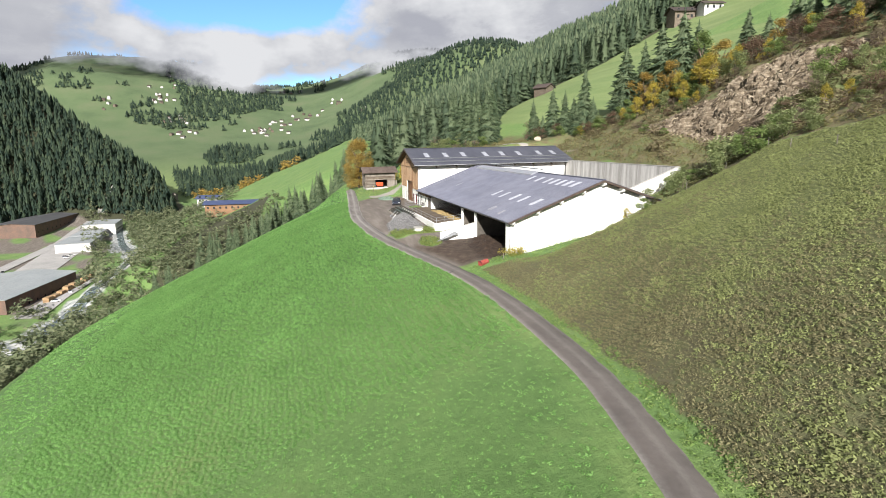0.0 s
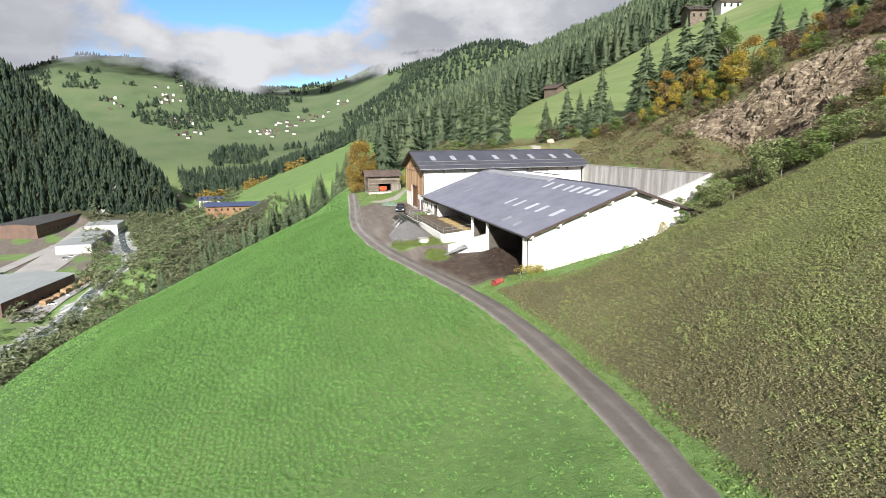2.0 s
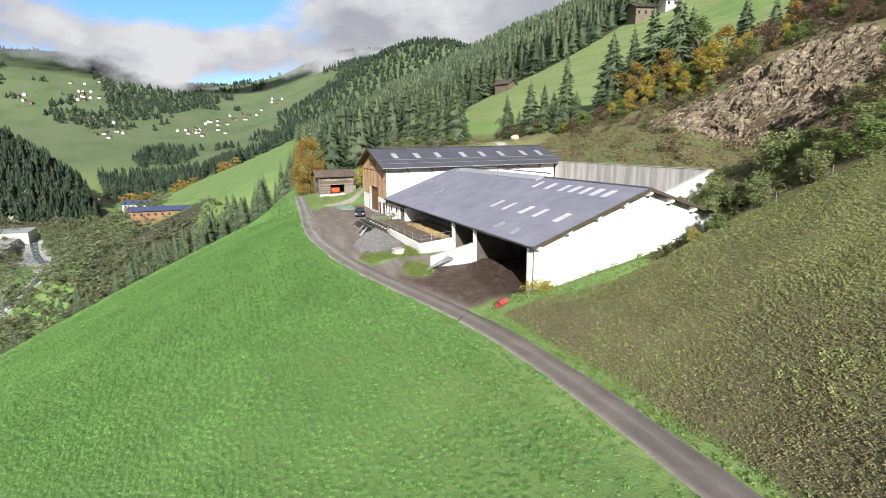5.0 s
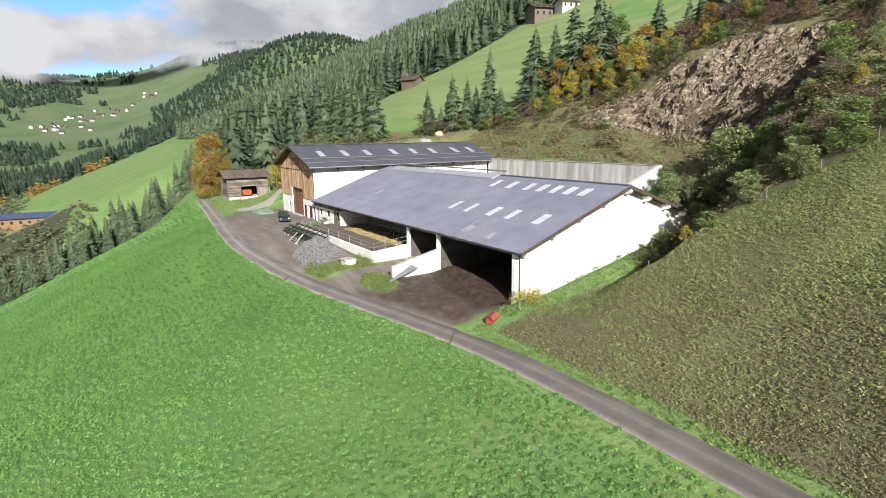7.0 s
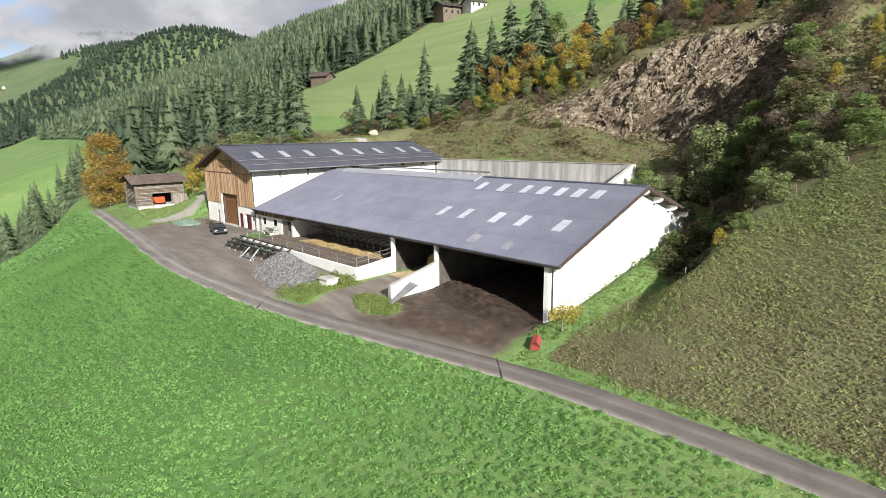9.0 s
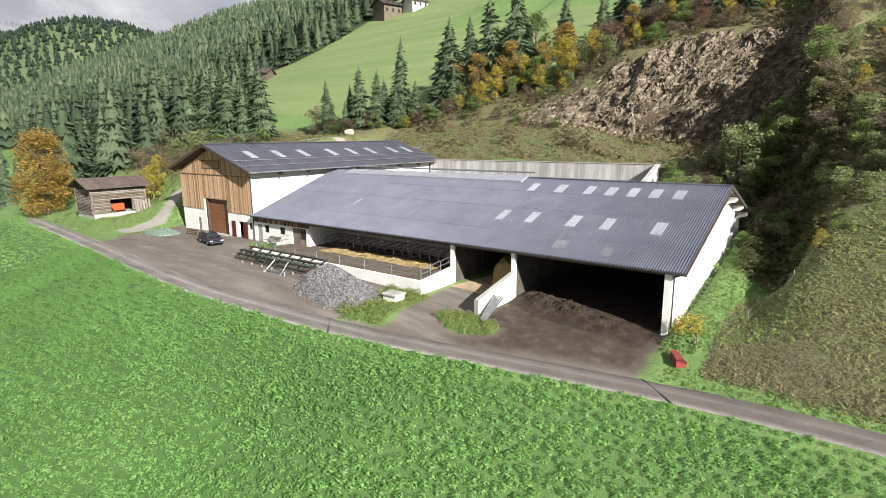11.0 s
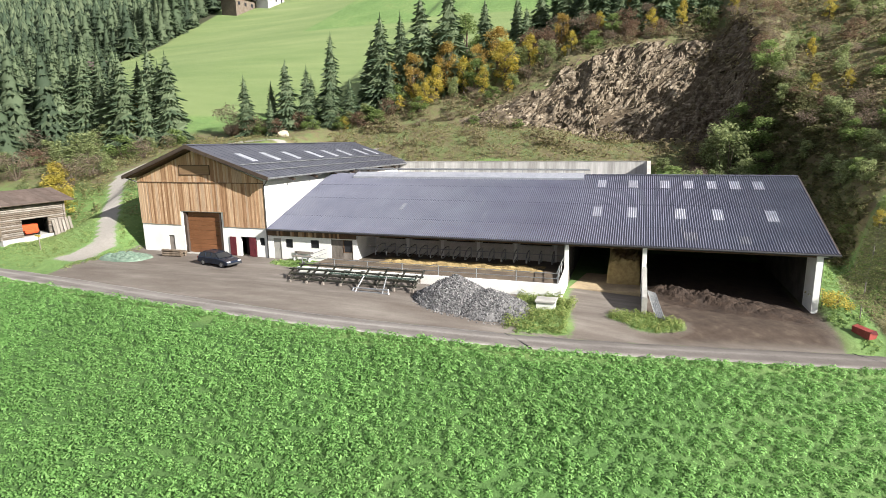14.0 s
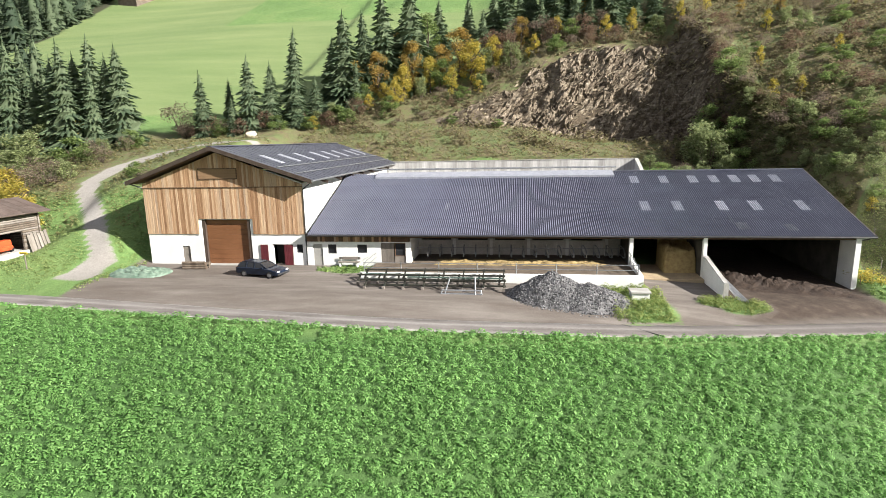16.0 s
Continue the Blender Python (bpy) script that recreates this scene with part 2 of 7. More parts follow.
PLASTER = surf("white_plaster", (0.80, 0.80, 0.77), (0.70, 0.70, 0.67), 0.5, 0.85, fine=25, bump=0.1)
CONCRETE = surf("concrete", (0.42, 0.41, 0.38), (0.30, 0.29, 0.27), 0.6, 0.9, fine=14, bump=0.2)
DARKWOOD = surf("dark_weathered_wood", (0.10, 0.075, 0.055), (0.17, 0.14, 0.11), 1.4, 0.8, fine=22, stretch=(1, 1, 1), vary=0.5)
STEEL = surf("galvanised_steel", (0.42, 0.43, 0.44), (0.28, 0.29, 0.30), 3, 0.45, 0.8, bump=0.05)
DARKMETAL = surf("dark_metal", (0.05, 0.05, 0.055), (0.08, 0.08, 0.08), 3, 0.5, 0.6, bump=0.05)
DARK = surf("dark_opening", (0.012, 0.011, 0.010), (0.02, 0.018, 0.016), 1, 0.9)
BARK = surf("bark", (0.09, 0.065, 0.045), (0.16, 0.13, 0.10), 3, 0.9, fine=18, bump=0.6, stretch=(1, 1, 0.2))

# ---- ground ----
ROAD_X = [-400, -120, -80, -60, -50, -38, -28, -14, 0, 12, 24, 32, 42, 50, 56, 64, 72, 83, 95, 110, 150]
ROAD_Y = [40, 12, -3, -8.5, -9.7, -10.8, -11.8, -13.2, -14.75, -15.6, -15.1, -13.85, -10.95, -8.8, -7.9, -7.6, -7.9, -9.3, -12.4, -18, -34]
ROAD_Z = [10, 3.2, 1.2, 0.45, 0.3, 0.35, 0.4, 0.38, 0.3, 0.2, -0.05, -0.4, -0.95, -1.3, -1.45, -1.6, -1.55, -1.1, -0.6, 0.1, 2.0]


def smooth_interp(x, xs, ys):
    """Interpolation through the rows, rounded off."""
    acc = 0
    for d, w in ((-4, 0.15), (-2, 0.2), (0, 0.3), (2, 0.2), (4, 0.15)):
        acc = acc + w * np.interp(np.asarray(x) + d, xs, ys)
    return acc


def road_y(x):
    return smooth_interp(x, ROAD_X, ROAD_Y)


def road_z(x):
    return smooth_interp(x, ROAD_X, ROAD_Z)


def sstep(a, b, x):
    t = np.clip((np.asarray(x, float) - a) / (b - a), 0, 1)
    return t * t * (3 - 2 * t)


def soft(x, k=2.0):
    """A soft ramp: about max(x, 0)."""
    return k * np.logaddexp(0, np.asarray(x, float) / k)


def wob(x, y, s, seed=0):
    """A cheap smooth wobble of waves, about -1 to 1."""
    x, y = np.asarray(x) / s, np.asarray(y) / s
    r = np.random.default_rng(100 + seed)
    v = 0
    for i in range(5):
        a, f, p = r.uniform(0, 6.28), r.uniform(0.7, 1.9), r.uniform(0, 6.28)
        v = v + np.sin((x * math.cos(a) + y * math.sin(a)) * f * 2.2 + p)
    return v / 3.2


VX, VY = -0.976, -0.217


def valley(x, y):
    """Along and across the valley, from the camera's side."""
    al = (x - 112) * VX + (y + 28) * VY
    ac = (x - 112) * -0.217 + (y + 28) * 0.976
    return al, ac


def river_ac(al):
    return -15 - 0.55 * soft(380 - al, 40) + 9 * np.sin(al / 130.0) + 15 * np.exp(-((al - 415) / 80) ** 2)


PEAKS = [
    # along, across, height, spread along, spread across
    (2600, 0, 250, 650, 500),
    (2500, 1180, 270, 800, 540),
    (4300, 700, 110, 600, 700),
    (1500, 1100, 110, 700, 350),
    (1350, 900, 130, 420, 280),
    (3300, -1200, 380, 900, 600),
]


def height(x, y):
    """The ground's height."""
    x, y = np.asarray(x, float), np.asarray(y, float)
    yr, zr = road_y(x), road_z(x)
    d = yr - y
    # the meadow below the road
    low = zr - (0.22 * soft(d - 1.8, 0.8) + 0.23 * soft(d - 7, 3))
    low = low - 0.35 * soft(d - 59, 3) * sstep(-230, -130, x)
    # the meadow rounds off towards the west
    fall = 0.09 * soft(np.interp(d, [5, 20, 50], [-23, -19, -13]) - x, 4) + 0.22 * soft(-50 - x, 4)
    low = low - np.minimum(fall, 24) * sstep(2, 12, d) * sstep(-230, -130, x)
    # above the road: the yard and the buildings' bench, the quarry, the track's slope and the crop field
    yard = np.interp(x, [-30, 4, 16, 30, 40, 49, 56], [0.95, 0.95, 0.8, 0.2, -0.4, -0.75, -1.0])
    back = np.interp(y, [-20, 21, 23, 33.2, 34.2, 36, 41, 50, 53, 400], [0, 0, 1.5, 2.5, 8.3, 9.3, 11.8, 15.6, 17.6, 181.0])
    pit = np.interp(y, [-20, 21, 23, 33.3, 35, 41, 48, 53, 59.5, 64, 400], [0, 0.4, 2.5, 8.4, 9.5, 12.2, 14.0, 19.2, 27.4, 29.6, 187.0])
    deep = np.interp(y, [-20, 21, 23, 33.3, 35, 41, 47.5, 53, 59.5, 64, 400], [0, 0.4, 2.5, 8.4, 9.5, 11.4, 12.0, 20.8, 28.2, 30.2, 187.0])
    dw = sstep(18, 31, x)
    pit = pit * (1 - dw) + deep * dw
    pit = np.where((y < 33.6) & (x < 37.3), np.minimum(pit, 3.5), pit)
    qx = sstep(4, 30, x)
    mid = yard + back * (1 - qx) + pit * qx
    ys = y - 2.5 * sstep(27, 31, -x)
    left = 1.0 + np.interp(ys, [-60, -6, -3, 0, 2.5, 9, 22, 30, 40, 52, 400], [0, 0, 0.8, 2.0, 3.5, 7.2, 10.8, 12.0, 12.9, 16.6, 180])
    left = left + 1.5 * np.exp(-(((x + 35) / 9) ** 2) - ((y + 6) / 5) ** 2)
    g = np.interp(x, [50, 57, 66], [0.40, 0.43, 0.60])
    c = 0.5 + 0.2 * soft(x - 69, 1.5)
    field = zr + soft(c + g * np.minimum(y, 23) + np.interp(x, [55, 66], [0.46, 0.38]) * np.maximum(y - 23, 0) - zr, 0.45)
    field = field + 0.25 * (soft(y - 43, 2) - soft(y - 64, 2))
    field = field + 1.6 * np.exp(-((x - 52.5) / 3.0) ** 2) * sstep(28, 36, y) * (1 - sstep(58, 66, y))
    wl_ = 1 - sstep(-22.0, -16.6, x)
    sh = sstep(22, 33, y)
    wr = sstep(49.6 - 5.0 * sh + 2.4 * sstep(5, 10, y), 56.8 - 2.0 * sh - 3.0 * sstep(34, 44, y), x)
    north = mid * (1 - wl_) + left * wl_
    north = north * (1 - wr) + field * wr
    slope = yard + np.interp(y, [-4, -1.5, 21], [0, 0.2, 4.6])
    we = sstep(48.2, 48.6, x) * (1 - sstep(50.5, 55, x)) * sstep(-4, -1, y) * (1 - sstep(21, 24, y))
    north = north * (1 - we) + np.maximum(slope, north * wr) * we
    t = sstep(1.6, 4.6, y - yr)
    north = zr * (1 - t) + north * t
    z = np.where(d > 0, low, north)
    z = np.where(np.abs(d) < 1.6, zr, z)
    al, ac = valley(x, y)
    far = sstep(60, 160, np.hypot(x - 30, y - 20))
    z = z + far * 2.0 * wob(x, y, 60, 1)
    near = (1 - far) * (np.abs(d) > 2.2) * ((d > 0) | (x > 56) | (y > 40))
    z = z + near * (0.10 * wob(x, y, 9, 4) + 0.05 * wob(x, y, 3, 5))
    # broken ground in the quarry
    rk = sstep(47, 49, y) * (1 - sstep(59, 62, y)) * qx * (1 - sstep(49, 54, x))
    z = z + rk * (0.9 * wob(x, y * 0.6, 4.5, 8) + 0.5 * wob(x, y, 1.8, 9))
    # the valley's floor, the hill bending away, the wooded spur over the river and the far mountains
    floor = -72 + 0.05 * np.maximum(al - 450, 0) + 0.05 * np.maximum(al - 1200, 0)
    w = river_ac(al) - ac
    bank = floor + 1.5 * np.tanh(np.abs(w) / 9 - 1)
    keep = 1 - 0.75 * sstep(500, 1600, al)
    z = np.where(z > bank, bank + (z - bank) * keep, z)
    z = bank + soft(z - bank, 5)
    s_ = (x - 112) * -0.93 + (y + 28) * -0.37
    l_ = (x - 112) * -0.37 + (y + 28) * 0.93
    spur = np.minimum(-70 + 0.62 * (s_ - 640), 112 - 1.1 * l_)
    spur = np.minimum(spur, 330 - 0.5 * (s_ - 900))
    spur = spur + 7 * wob(x, y, 90, 2) * sstep(0, 40, spur + 70)
    z = z + soft(spur - z, 6)
    z = z + 11 * np.exp(-((x + 335) ** 2 + (y + 80) ** 2) / 45.0 ** 2)
    pk = 0
    for a, b, h, sa, sb in PEAKS:
        pk = pk + h * np.exp(-((al - a) / sa) ** 2 - ((ac - b) / sb) ** 2)
    return z + pk * sstep(500, 1500, al) * (1 + 0.10 * wob(x, y, 260, 3))


def steps(lo, hi, a, b, fine, grow):
    """Grid lines: fine between a and b, wider and wider outside."""
    mid = list(np.arange(a, b + 1e-6, fine))
    out, s, p = [], fine, a
    while p > lo:
        s *= grow
        p -= s
        out.append(p)
    right, s, p = [], fine, b
    while p < hi:
        s *= grow
        p += s
        right.append(p)
    return np.array(out[::-1] + mid + right)


GX = steps(-4600, 900, -75, 118, 0.8, 1.06)
GY = steps(-2600, 2600, -62, 72, 0.8, 1.065)
gx, gy = np.meshgrid(GX, GY, indexing="ij")
gz = height(gx, gy)
ni, nj = gx.shape
idx = np.arange(ni * nj).reshape(ni, nj)
quads = np.stack([idx[:-1, :-1], idx[1:, :-1], idx[1:, 1:], idx[:-1, 1:]], -1).reshape(-1, 4)
ground_me = bpy.data.meshes.new("ground")
ground_me.vertices.add(ni * nj)
ground_me.vertices.foreach_set("co", np.stack([gx, gy, gz], -1).ravel())
ground_me.loops.add(quads.size)
ground_me.loops.foreach_set("vertex_index", quads.ravel())
ground_me.polygons.add(len(quads))
ground_me.polygons.foreach_set("loop_start", np.arange(len(quads)) * 4)
ground_me.polygons.foreach_set("loop_total", np.full(len(quads), 4))
ground_me.update()

# what grows where: crop, scrub, rock, gravel, mown meadow, wood
dd = road_y(gx) - gy
al_, ac_ = valley(gx, gy)
edge = 1.2 * wob(gx, gy, 6, 7)
CROP_X, CROP_Y = [50.5, 55.7, 59, 64, 70, 80, 110], [4.5, 12.6, 16.2, 21.3, 23.5, 25.0, 27]
crop_top = np.interp(gx, CROP_X, CROP_Y)
crop = sstep(2.5, 3.5, -dd + 0.3 * edge) * sstep(50.6, 52.5, gx + edge * 0.4) * (1 - sstep(-0.8, 0.8, gy - crop_top + edge * 0.4))
crop = np.maximum(crop, sstep(2.5, 3.5, -dd + 0.3 * edge) * sstep(52.0, 54.5, gx + 0.5 * edge) * (gy < 0))
scrub = sstep(33, 35, gy + edge) * (1 - sstep(58, 64, gy - np.interp(gx, [-40, -20, 0, 30, 60, 110], [-16, -12, 0, 8, 30, 60]) + edge)) * sstep(-48, -38, gx)
scrub = np.maximum(scrub, sstep(-0.3, 0.6, gy - crop_top + 0.3 * edge) * sstep(9, 13, gy) * sstep(49, 51, gx) * (1 - sstep(95, 110, gy)))
scrub = np.maximum(scrub, sstep(22, 25, gy) * sstep(41, 45, gx) * (1 - sstep(95, 110, gy)))
scrub = np.maximum(scrub, sstep(5, 11, gy + edge) * sstep(-75, -55, gx) * (1 - sstep(-17, -16, gx)) * np.interp(gx, [-38, -30], [0.8, 0.6]) * (1 - sstep(42, 50, gy)))
rock = sstep(46.5, 49, gy + edge) * (1 - sstep(-1, 1.5, gy - np.interp(gx, [8, 25, 41, 52], [50, 57, 61, 60]) + edge)) * sstep(6, 14, gx + edge) * (1 - sstep(50, 54, gx + edge))
rock = np.maximum(rock, 0.9 * sstep(41, 44, gx + edge) * (1 - sstep(50.5, 53, gx + edge)) * sstep(27, 31, gy) * (1 - sstep(62, 66, gy)))
gravel = sstep(1.0, 1.8, -dd) * (1 - sstep(0.0, 1.0, gy + 0.4)) * sstep(-19.5, -17.0, gx + edge * 0.7) * (1 - sstep(47.2, 49.5, gx + 0.3 * edge))
gravel = gravel * (1 - sstep(26.8, 28.0, gx + 0.5 * edge) * (1 - sstep(30.6, 31.6, gx + 0.5 * edge)) * sstep(1.4, 2.6, -dd))
gravel = gravel * (1 - 0.95 * (1 - sstep(0.6, 1.3, ((gx - 36.2) / 2.7) ** 2 + ((gy + 7.9) / 1.5) ** 2)))
trackx = np.interp(gy, [-9, -2.4, 0.3, 6.2, 10, 13, 17.6, 21.7, 25.5, 31, 36, 39], [-20.0, -20.8, -23.5, -28.8, -32.4, -33.6, -33.8, -31.9, -29.5, -24, -15, -4])
track = (1 - sstep(1.6, 2.6, np.abs(gx - trackx) / np.interp(gy, [-9, -3, 0, 12, 20, 26, 40], [0.75, 0.68, 0.62, 0.6, 0.6, 0.65, 0.9]))) * sstep(-9, -7, gy) * (1 - sstep(37, 40, gy))
gravel = np.maximum(gravel, 0.85 * track)
gravel = gravel * (1 - 0.9 * (1 - sstep(0.6, 1.2, ((gx - 4.2) / 3.4) ** 2 + ((gy + 2.3) / 1.5) ** 2)))
works = sstep(-540, -500, gx) * (1 - sstep(-200, -180, gx)) * sstep(-275, -262, gy) * (1 - sstep(-165, -152, gy - 0.10 * (gx + 300))) * sstep(-0.5, 0.1, wob(gx, gy, 16, 70))
gravel = np.maximum(gravel, 0.9 * works)
mown = sstep(52, 60, gy) * (1 - scrub) * (1 - sstep(420, 600, al_))
mown = mown * (1 - 0.8 * sstep(-75, -71, gx) * sstep(115, 119, gy + 0.06 * gx))
mown = np.maximum(mown, 0.6 * sstep(500, 900, al_) * (ac_ > 0))
mud = (sstep(0.7, 1.3, ((gx - 36.2) / 2.7) ** 2 + ((gy + 7.9) / 1.5) ** 2)) * sstep(35.5, 38, gx + 0.6 * edge) * (1 - sstep(47.5, 49.5, gx + 0.4 * edge)) * sstep(1.2, 2.8, -dd + 0.5 * edge) * (gy < 16)
pasture = sstep(950, 1400, al_)
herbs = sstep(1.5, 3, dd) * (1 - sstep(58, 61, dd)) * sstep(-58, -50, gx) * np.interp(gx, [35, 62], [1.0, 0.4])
w_ = np.abs(river_ac(al_) - ac_)
bed = (1 - sstep(7, 11, w_ + 2 * edge)) * (al_ > 250) * (1 - sstep(560, 640, al_))
sp_s, sp_l = (gx - 112) * -0.93 + (gy + 28) * -0.37, (gx - 112) * -0.37 + (gy + 28) * 0.93
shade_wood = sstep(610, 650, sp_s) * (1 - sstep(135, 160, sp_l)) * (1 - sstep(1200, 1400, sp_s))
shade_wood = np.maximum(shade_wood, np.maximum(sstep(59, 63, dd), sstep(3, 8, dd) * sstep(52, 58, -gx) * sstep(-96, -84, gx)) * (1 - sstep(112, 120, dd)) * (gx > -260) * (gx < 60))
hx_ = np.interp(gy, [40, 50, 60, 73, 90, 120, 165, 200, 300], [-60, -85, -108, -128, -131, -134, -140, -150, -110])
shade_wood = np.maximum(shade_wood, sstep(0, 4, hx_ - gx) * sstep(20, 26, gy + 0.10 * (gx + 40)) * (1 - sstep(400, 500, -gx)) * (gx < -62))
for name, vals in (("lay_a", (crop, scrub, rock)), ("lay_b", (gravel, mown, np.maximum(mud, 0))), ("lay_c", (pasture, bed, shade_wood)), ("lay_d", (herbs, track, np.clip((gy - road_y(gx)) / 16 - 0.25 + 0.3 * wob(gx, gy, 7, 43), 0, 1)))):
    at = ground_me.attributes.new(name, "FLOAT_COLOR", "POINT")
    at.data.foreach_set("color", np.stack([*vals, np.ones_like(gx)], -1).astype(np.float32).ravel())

k = Nodes("meadow_and_soil", 0.9)
pos = k.coord(kind="World")
n1, n2, n3 = k.noise(0.09, 5, 0.6, pos), k.noise(1.1, 4, 0.65, pos), k.noise(7.0, 4, 0.7, pos)
n4 = k.noise(0.012, 5, 0.6, pos)
grass = k.ramp(n1, [(0.3, (0.110, 0.188, 0.056)), (0.5, (0.138, 0.226, 0.070)), (0.72, (0.185, 0.250, 0.086))])
grass = k.mix(0.55, grass, k.ramp(n2, [(0.3, (0.45, 0.5, 0.4)), (0.65, (1, 1, 1))]), "MULTIPLY")
grass = k.mix(0.5, grass, k.ramp(n3, [(0.3, (0.4, 0.45, 0.4)), (0.65, (1, 1, 1))]), "MULTIPLY")
a, b = k.split(k.attr("lay_a")), k.split(k.attr("lay_b"))
meadow = k.ramp(k.noise(0.05, 5, 0.6, k.coord((0.5, 3.0, 1), "World")), [(0.3, (0.106, 0.155, 0.054)), (0.6, (0.148, 0.192, 0.074)), (0.8, (0.192, 0.220, 0.102))])
soil = k.ramp(n3, [(0.3, (0.058, 0.053, 0.032)), (0.5, (0.090, 0.084, 0.046)), (0.75, (0.128, 0.120, 0.064))])
soil = k.mix(k.ramp(n2, [(0.45, (0, 0, 0)), (0.62, (0.6, 0.6, 0.6))]), soil, (0.100, 0.120, 0.050))
soil = k.mix(k.math("MULTIPLY", k.split(k.attr("lay_d"))[2], 0.7), soil, k.ramp(n3, [(0.3, (0.090, 0.105, 0.042)), (0.7, (0.165, 0.185, 0.075))]))
rough = k.ramp(n2, [(0.25, (0.075, 0.058, 0.036)), (0.5, (0.140, 0.118, 0.062)), (0.62, (0.112, 0.135, 0.046)), (0.8, (0.21, 0.178, 0.10))])
rough = k.mix(0.5, rough, k.ramp(n3, [(0.3, (0.4, 0.4, 0.4)), (0.7, (1, 1, 1))]), "MULTIPLY")
rough = k.mix(k.ramp(k.noise(0.22, 4, 0.6, pos), [(0.48, (0, 0, 0)), (0.62, (0.75, 0.75, 0.75))]), rough, (0.092, 0.128, 0.045))
stone = k.ramp(n2, [(0.3, (0.035, 0.026, 0.016)), (0.55, (0.075, 0.056, 0.036)), (0.75, (0.15, 0.12, 0.085))])
swept = k.noise(0.55, 6, 0.62, k.coord((0.28, 1.5, 1), "World"))
grit = k.ramp(swept, [(0.28, (0.098, 0.080, 0.067)), (0.5, (0.140, 0.120, 0.104)), (0.72, (0.200, 0.178, 0.158))])
grit = k.mix(0.4, grit, k.ramp(n1, [(0.35, (0.7, 0.68, 0.66)), (0.65, (1, 1, 1))]), "MULTIPLY")
grit = k.mix(0.35, grit, k.ramp(n3, [(0.3, (0.6, 0.6, 0.6)), (0.7, (1, 1, 1))]), "MULTIPLY")


def edged(m, sharp=0.25):
    """A layer's edge, broken up by the grain."""
    s = k.math("ADD", m, k.math("MULTIPLY", k.math("SUBTRACT", n3, 0.5), 0.7))
    return k.math("DIVIDE", k.math("SUBTRACT", s, 0.5 - sharp / 2), sharp, True)


cc = k.split(k.attr("lay_c"))
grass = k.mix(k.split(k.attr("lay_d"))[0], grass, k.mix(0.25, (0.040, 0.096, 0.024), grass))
col = k.mix(edged(b[1]), grass, meadow)
past = k.ramp(n4, [(0.3, (0.052, 0.080, 0.036)), (0.5, (0.070, 0.102, 0.046)), (0.7, (0.088, 0.108, 0.056))])
col = k.mix(cc[0], col, past)
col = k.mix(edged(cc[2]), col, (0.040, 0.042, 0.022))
bedc = k.ramp(k.noise(0.35, 5, 0.7, pos), [(0.35, (0.10, 0.12, 0.13)), (0.5, (0.26, 0.27, 0.26)), (0.65, (0.50, 0.50, 0.48))])
col = k.mix(edged(cc[1]), col, bedc)
col = k.mix(edged(a[1], 0.5), col, rough)
col = k.mix(edged(a[0]), col, soil)
col = k.mix(edged(a[2]), col, stone)
col = k.mix(edged(b[0]), col, grit)
col = k.mix(k.math("MULTIPLY", edged(k.split(k.attr("lay_d"))[1]), 0.75), col, k.mix(0.5, k.ramp(n1, [(0.35, (0.19, 0.175, 0.155)), (0.65, (0.30, 0.285, 0.265))]), k.ramp(n3, [(0.3, (0.16, 0.15, 0.13)), (0.7, (0.36, 0.34, 0.32))])))
col = k.mix(k.math("MULTIPLY", b[2], 1.0, True), col, k.ramp(n2, [(0.3, (0.030, 0.020, 0.014)), (0.55, (0.052, 0.037, 0.027)), (0.75, (0.088, 0.068, 0.052))]))
k.bump(k.math("MULTIPLY", k.math("ADD", n3, k.math("MULTIPLY", n2, 1.5)), k.math("SUBTRACT", 1.0, k.math("MULTIPLY", b[0], 0.7))), 0.7, 0.12)
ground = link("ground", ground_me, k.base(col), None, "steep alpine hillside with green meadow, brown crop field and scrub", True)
tagged(ground, category="ground", kind="structure")

# the lane
k = Nodes("worn_asphalt_lane", 0.9)
across = k.split(k.attr("across"))[0]
pos = k.coord(kind="World")
m1, m2, m3 = k.noise(0.5, 5, 0.6, pos), k.noise(4, 5, 0.65, pos), k.noise(30, 3, 0.6, pos)
lane = k.ramp(m1, [(0.3, (0.085, 0.074, 0.068)), (0.7, (0.135, 0.117, 0.107))])
w2 = k.math("ADD", across, k.math("MULTIPLY", k.math("SUBTRACT", m2, 0.5), 0.25))
wear = k.ramp(w2, [(0.0, (1, 1, 1)), (0.08, (0.35, 0.35, 0.35)), (0.2, (0.0, 0.0, 0.0)), (0.42, (0.05, 0.05, 0.05)), (0.55, (0.38, 0.38, 0.38)), (0.66, (0.08, 0.08, 0.08)), (0.86, (0.08, 0.08, 0.08)), (0.95, (0.6, 0.6, 0.6))])
along = k.n.new("ShaderNodeSeparateXYZ")
k.l.new(pos, along.inputs["Vector"])
loose = k.math("ADD", 0.55, k.math("MULTIPLY", k.math("DIVIDE", k.math("SUBTRACT", 48.0, along.outputs["X"]), 30.0, True), 0.75))
lane = k.mix(k.math("MULTIPLY", k.math("MULTIPLY", k.math("DIVIDE", k.math("SUBTRACT", 48.0, along.outputs["X"]), 30.0, True), 0.45), k.ramp(k.noise(0.7, 5, 0.6, k.coord((0.25, 1.2, 1), "World")), [(0.35, (0, 0, 0)), (0.6, (1, 1, 1))])), lane, (0.27, 0.25, 0.235))
wear = k.math("MULTIPLY", wear, loose)
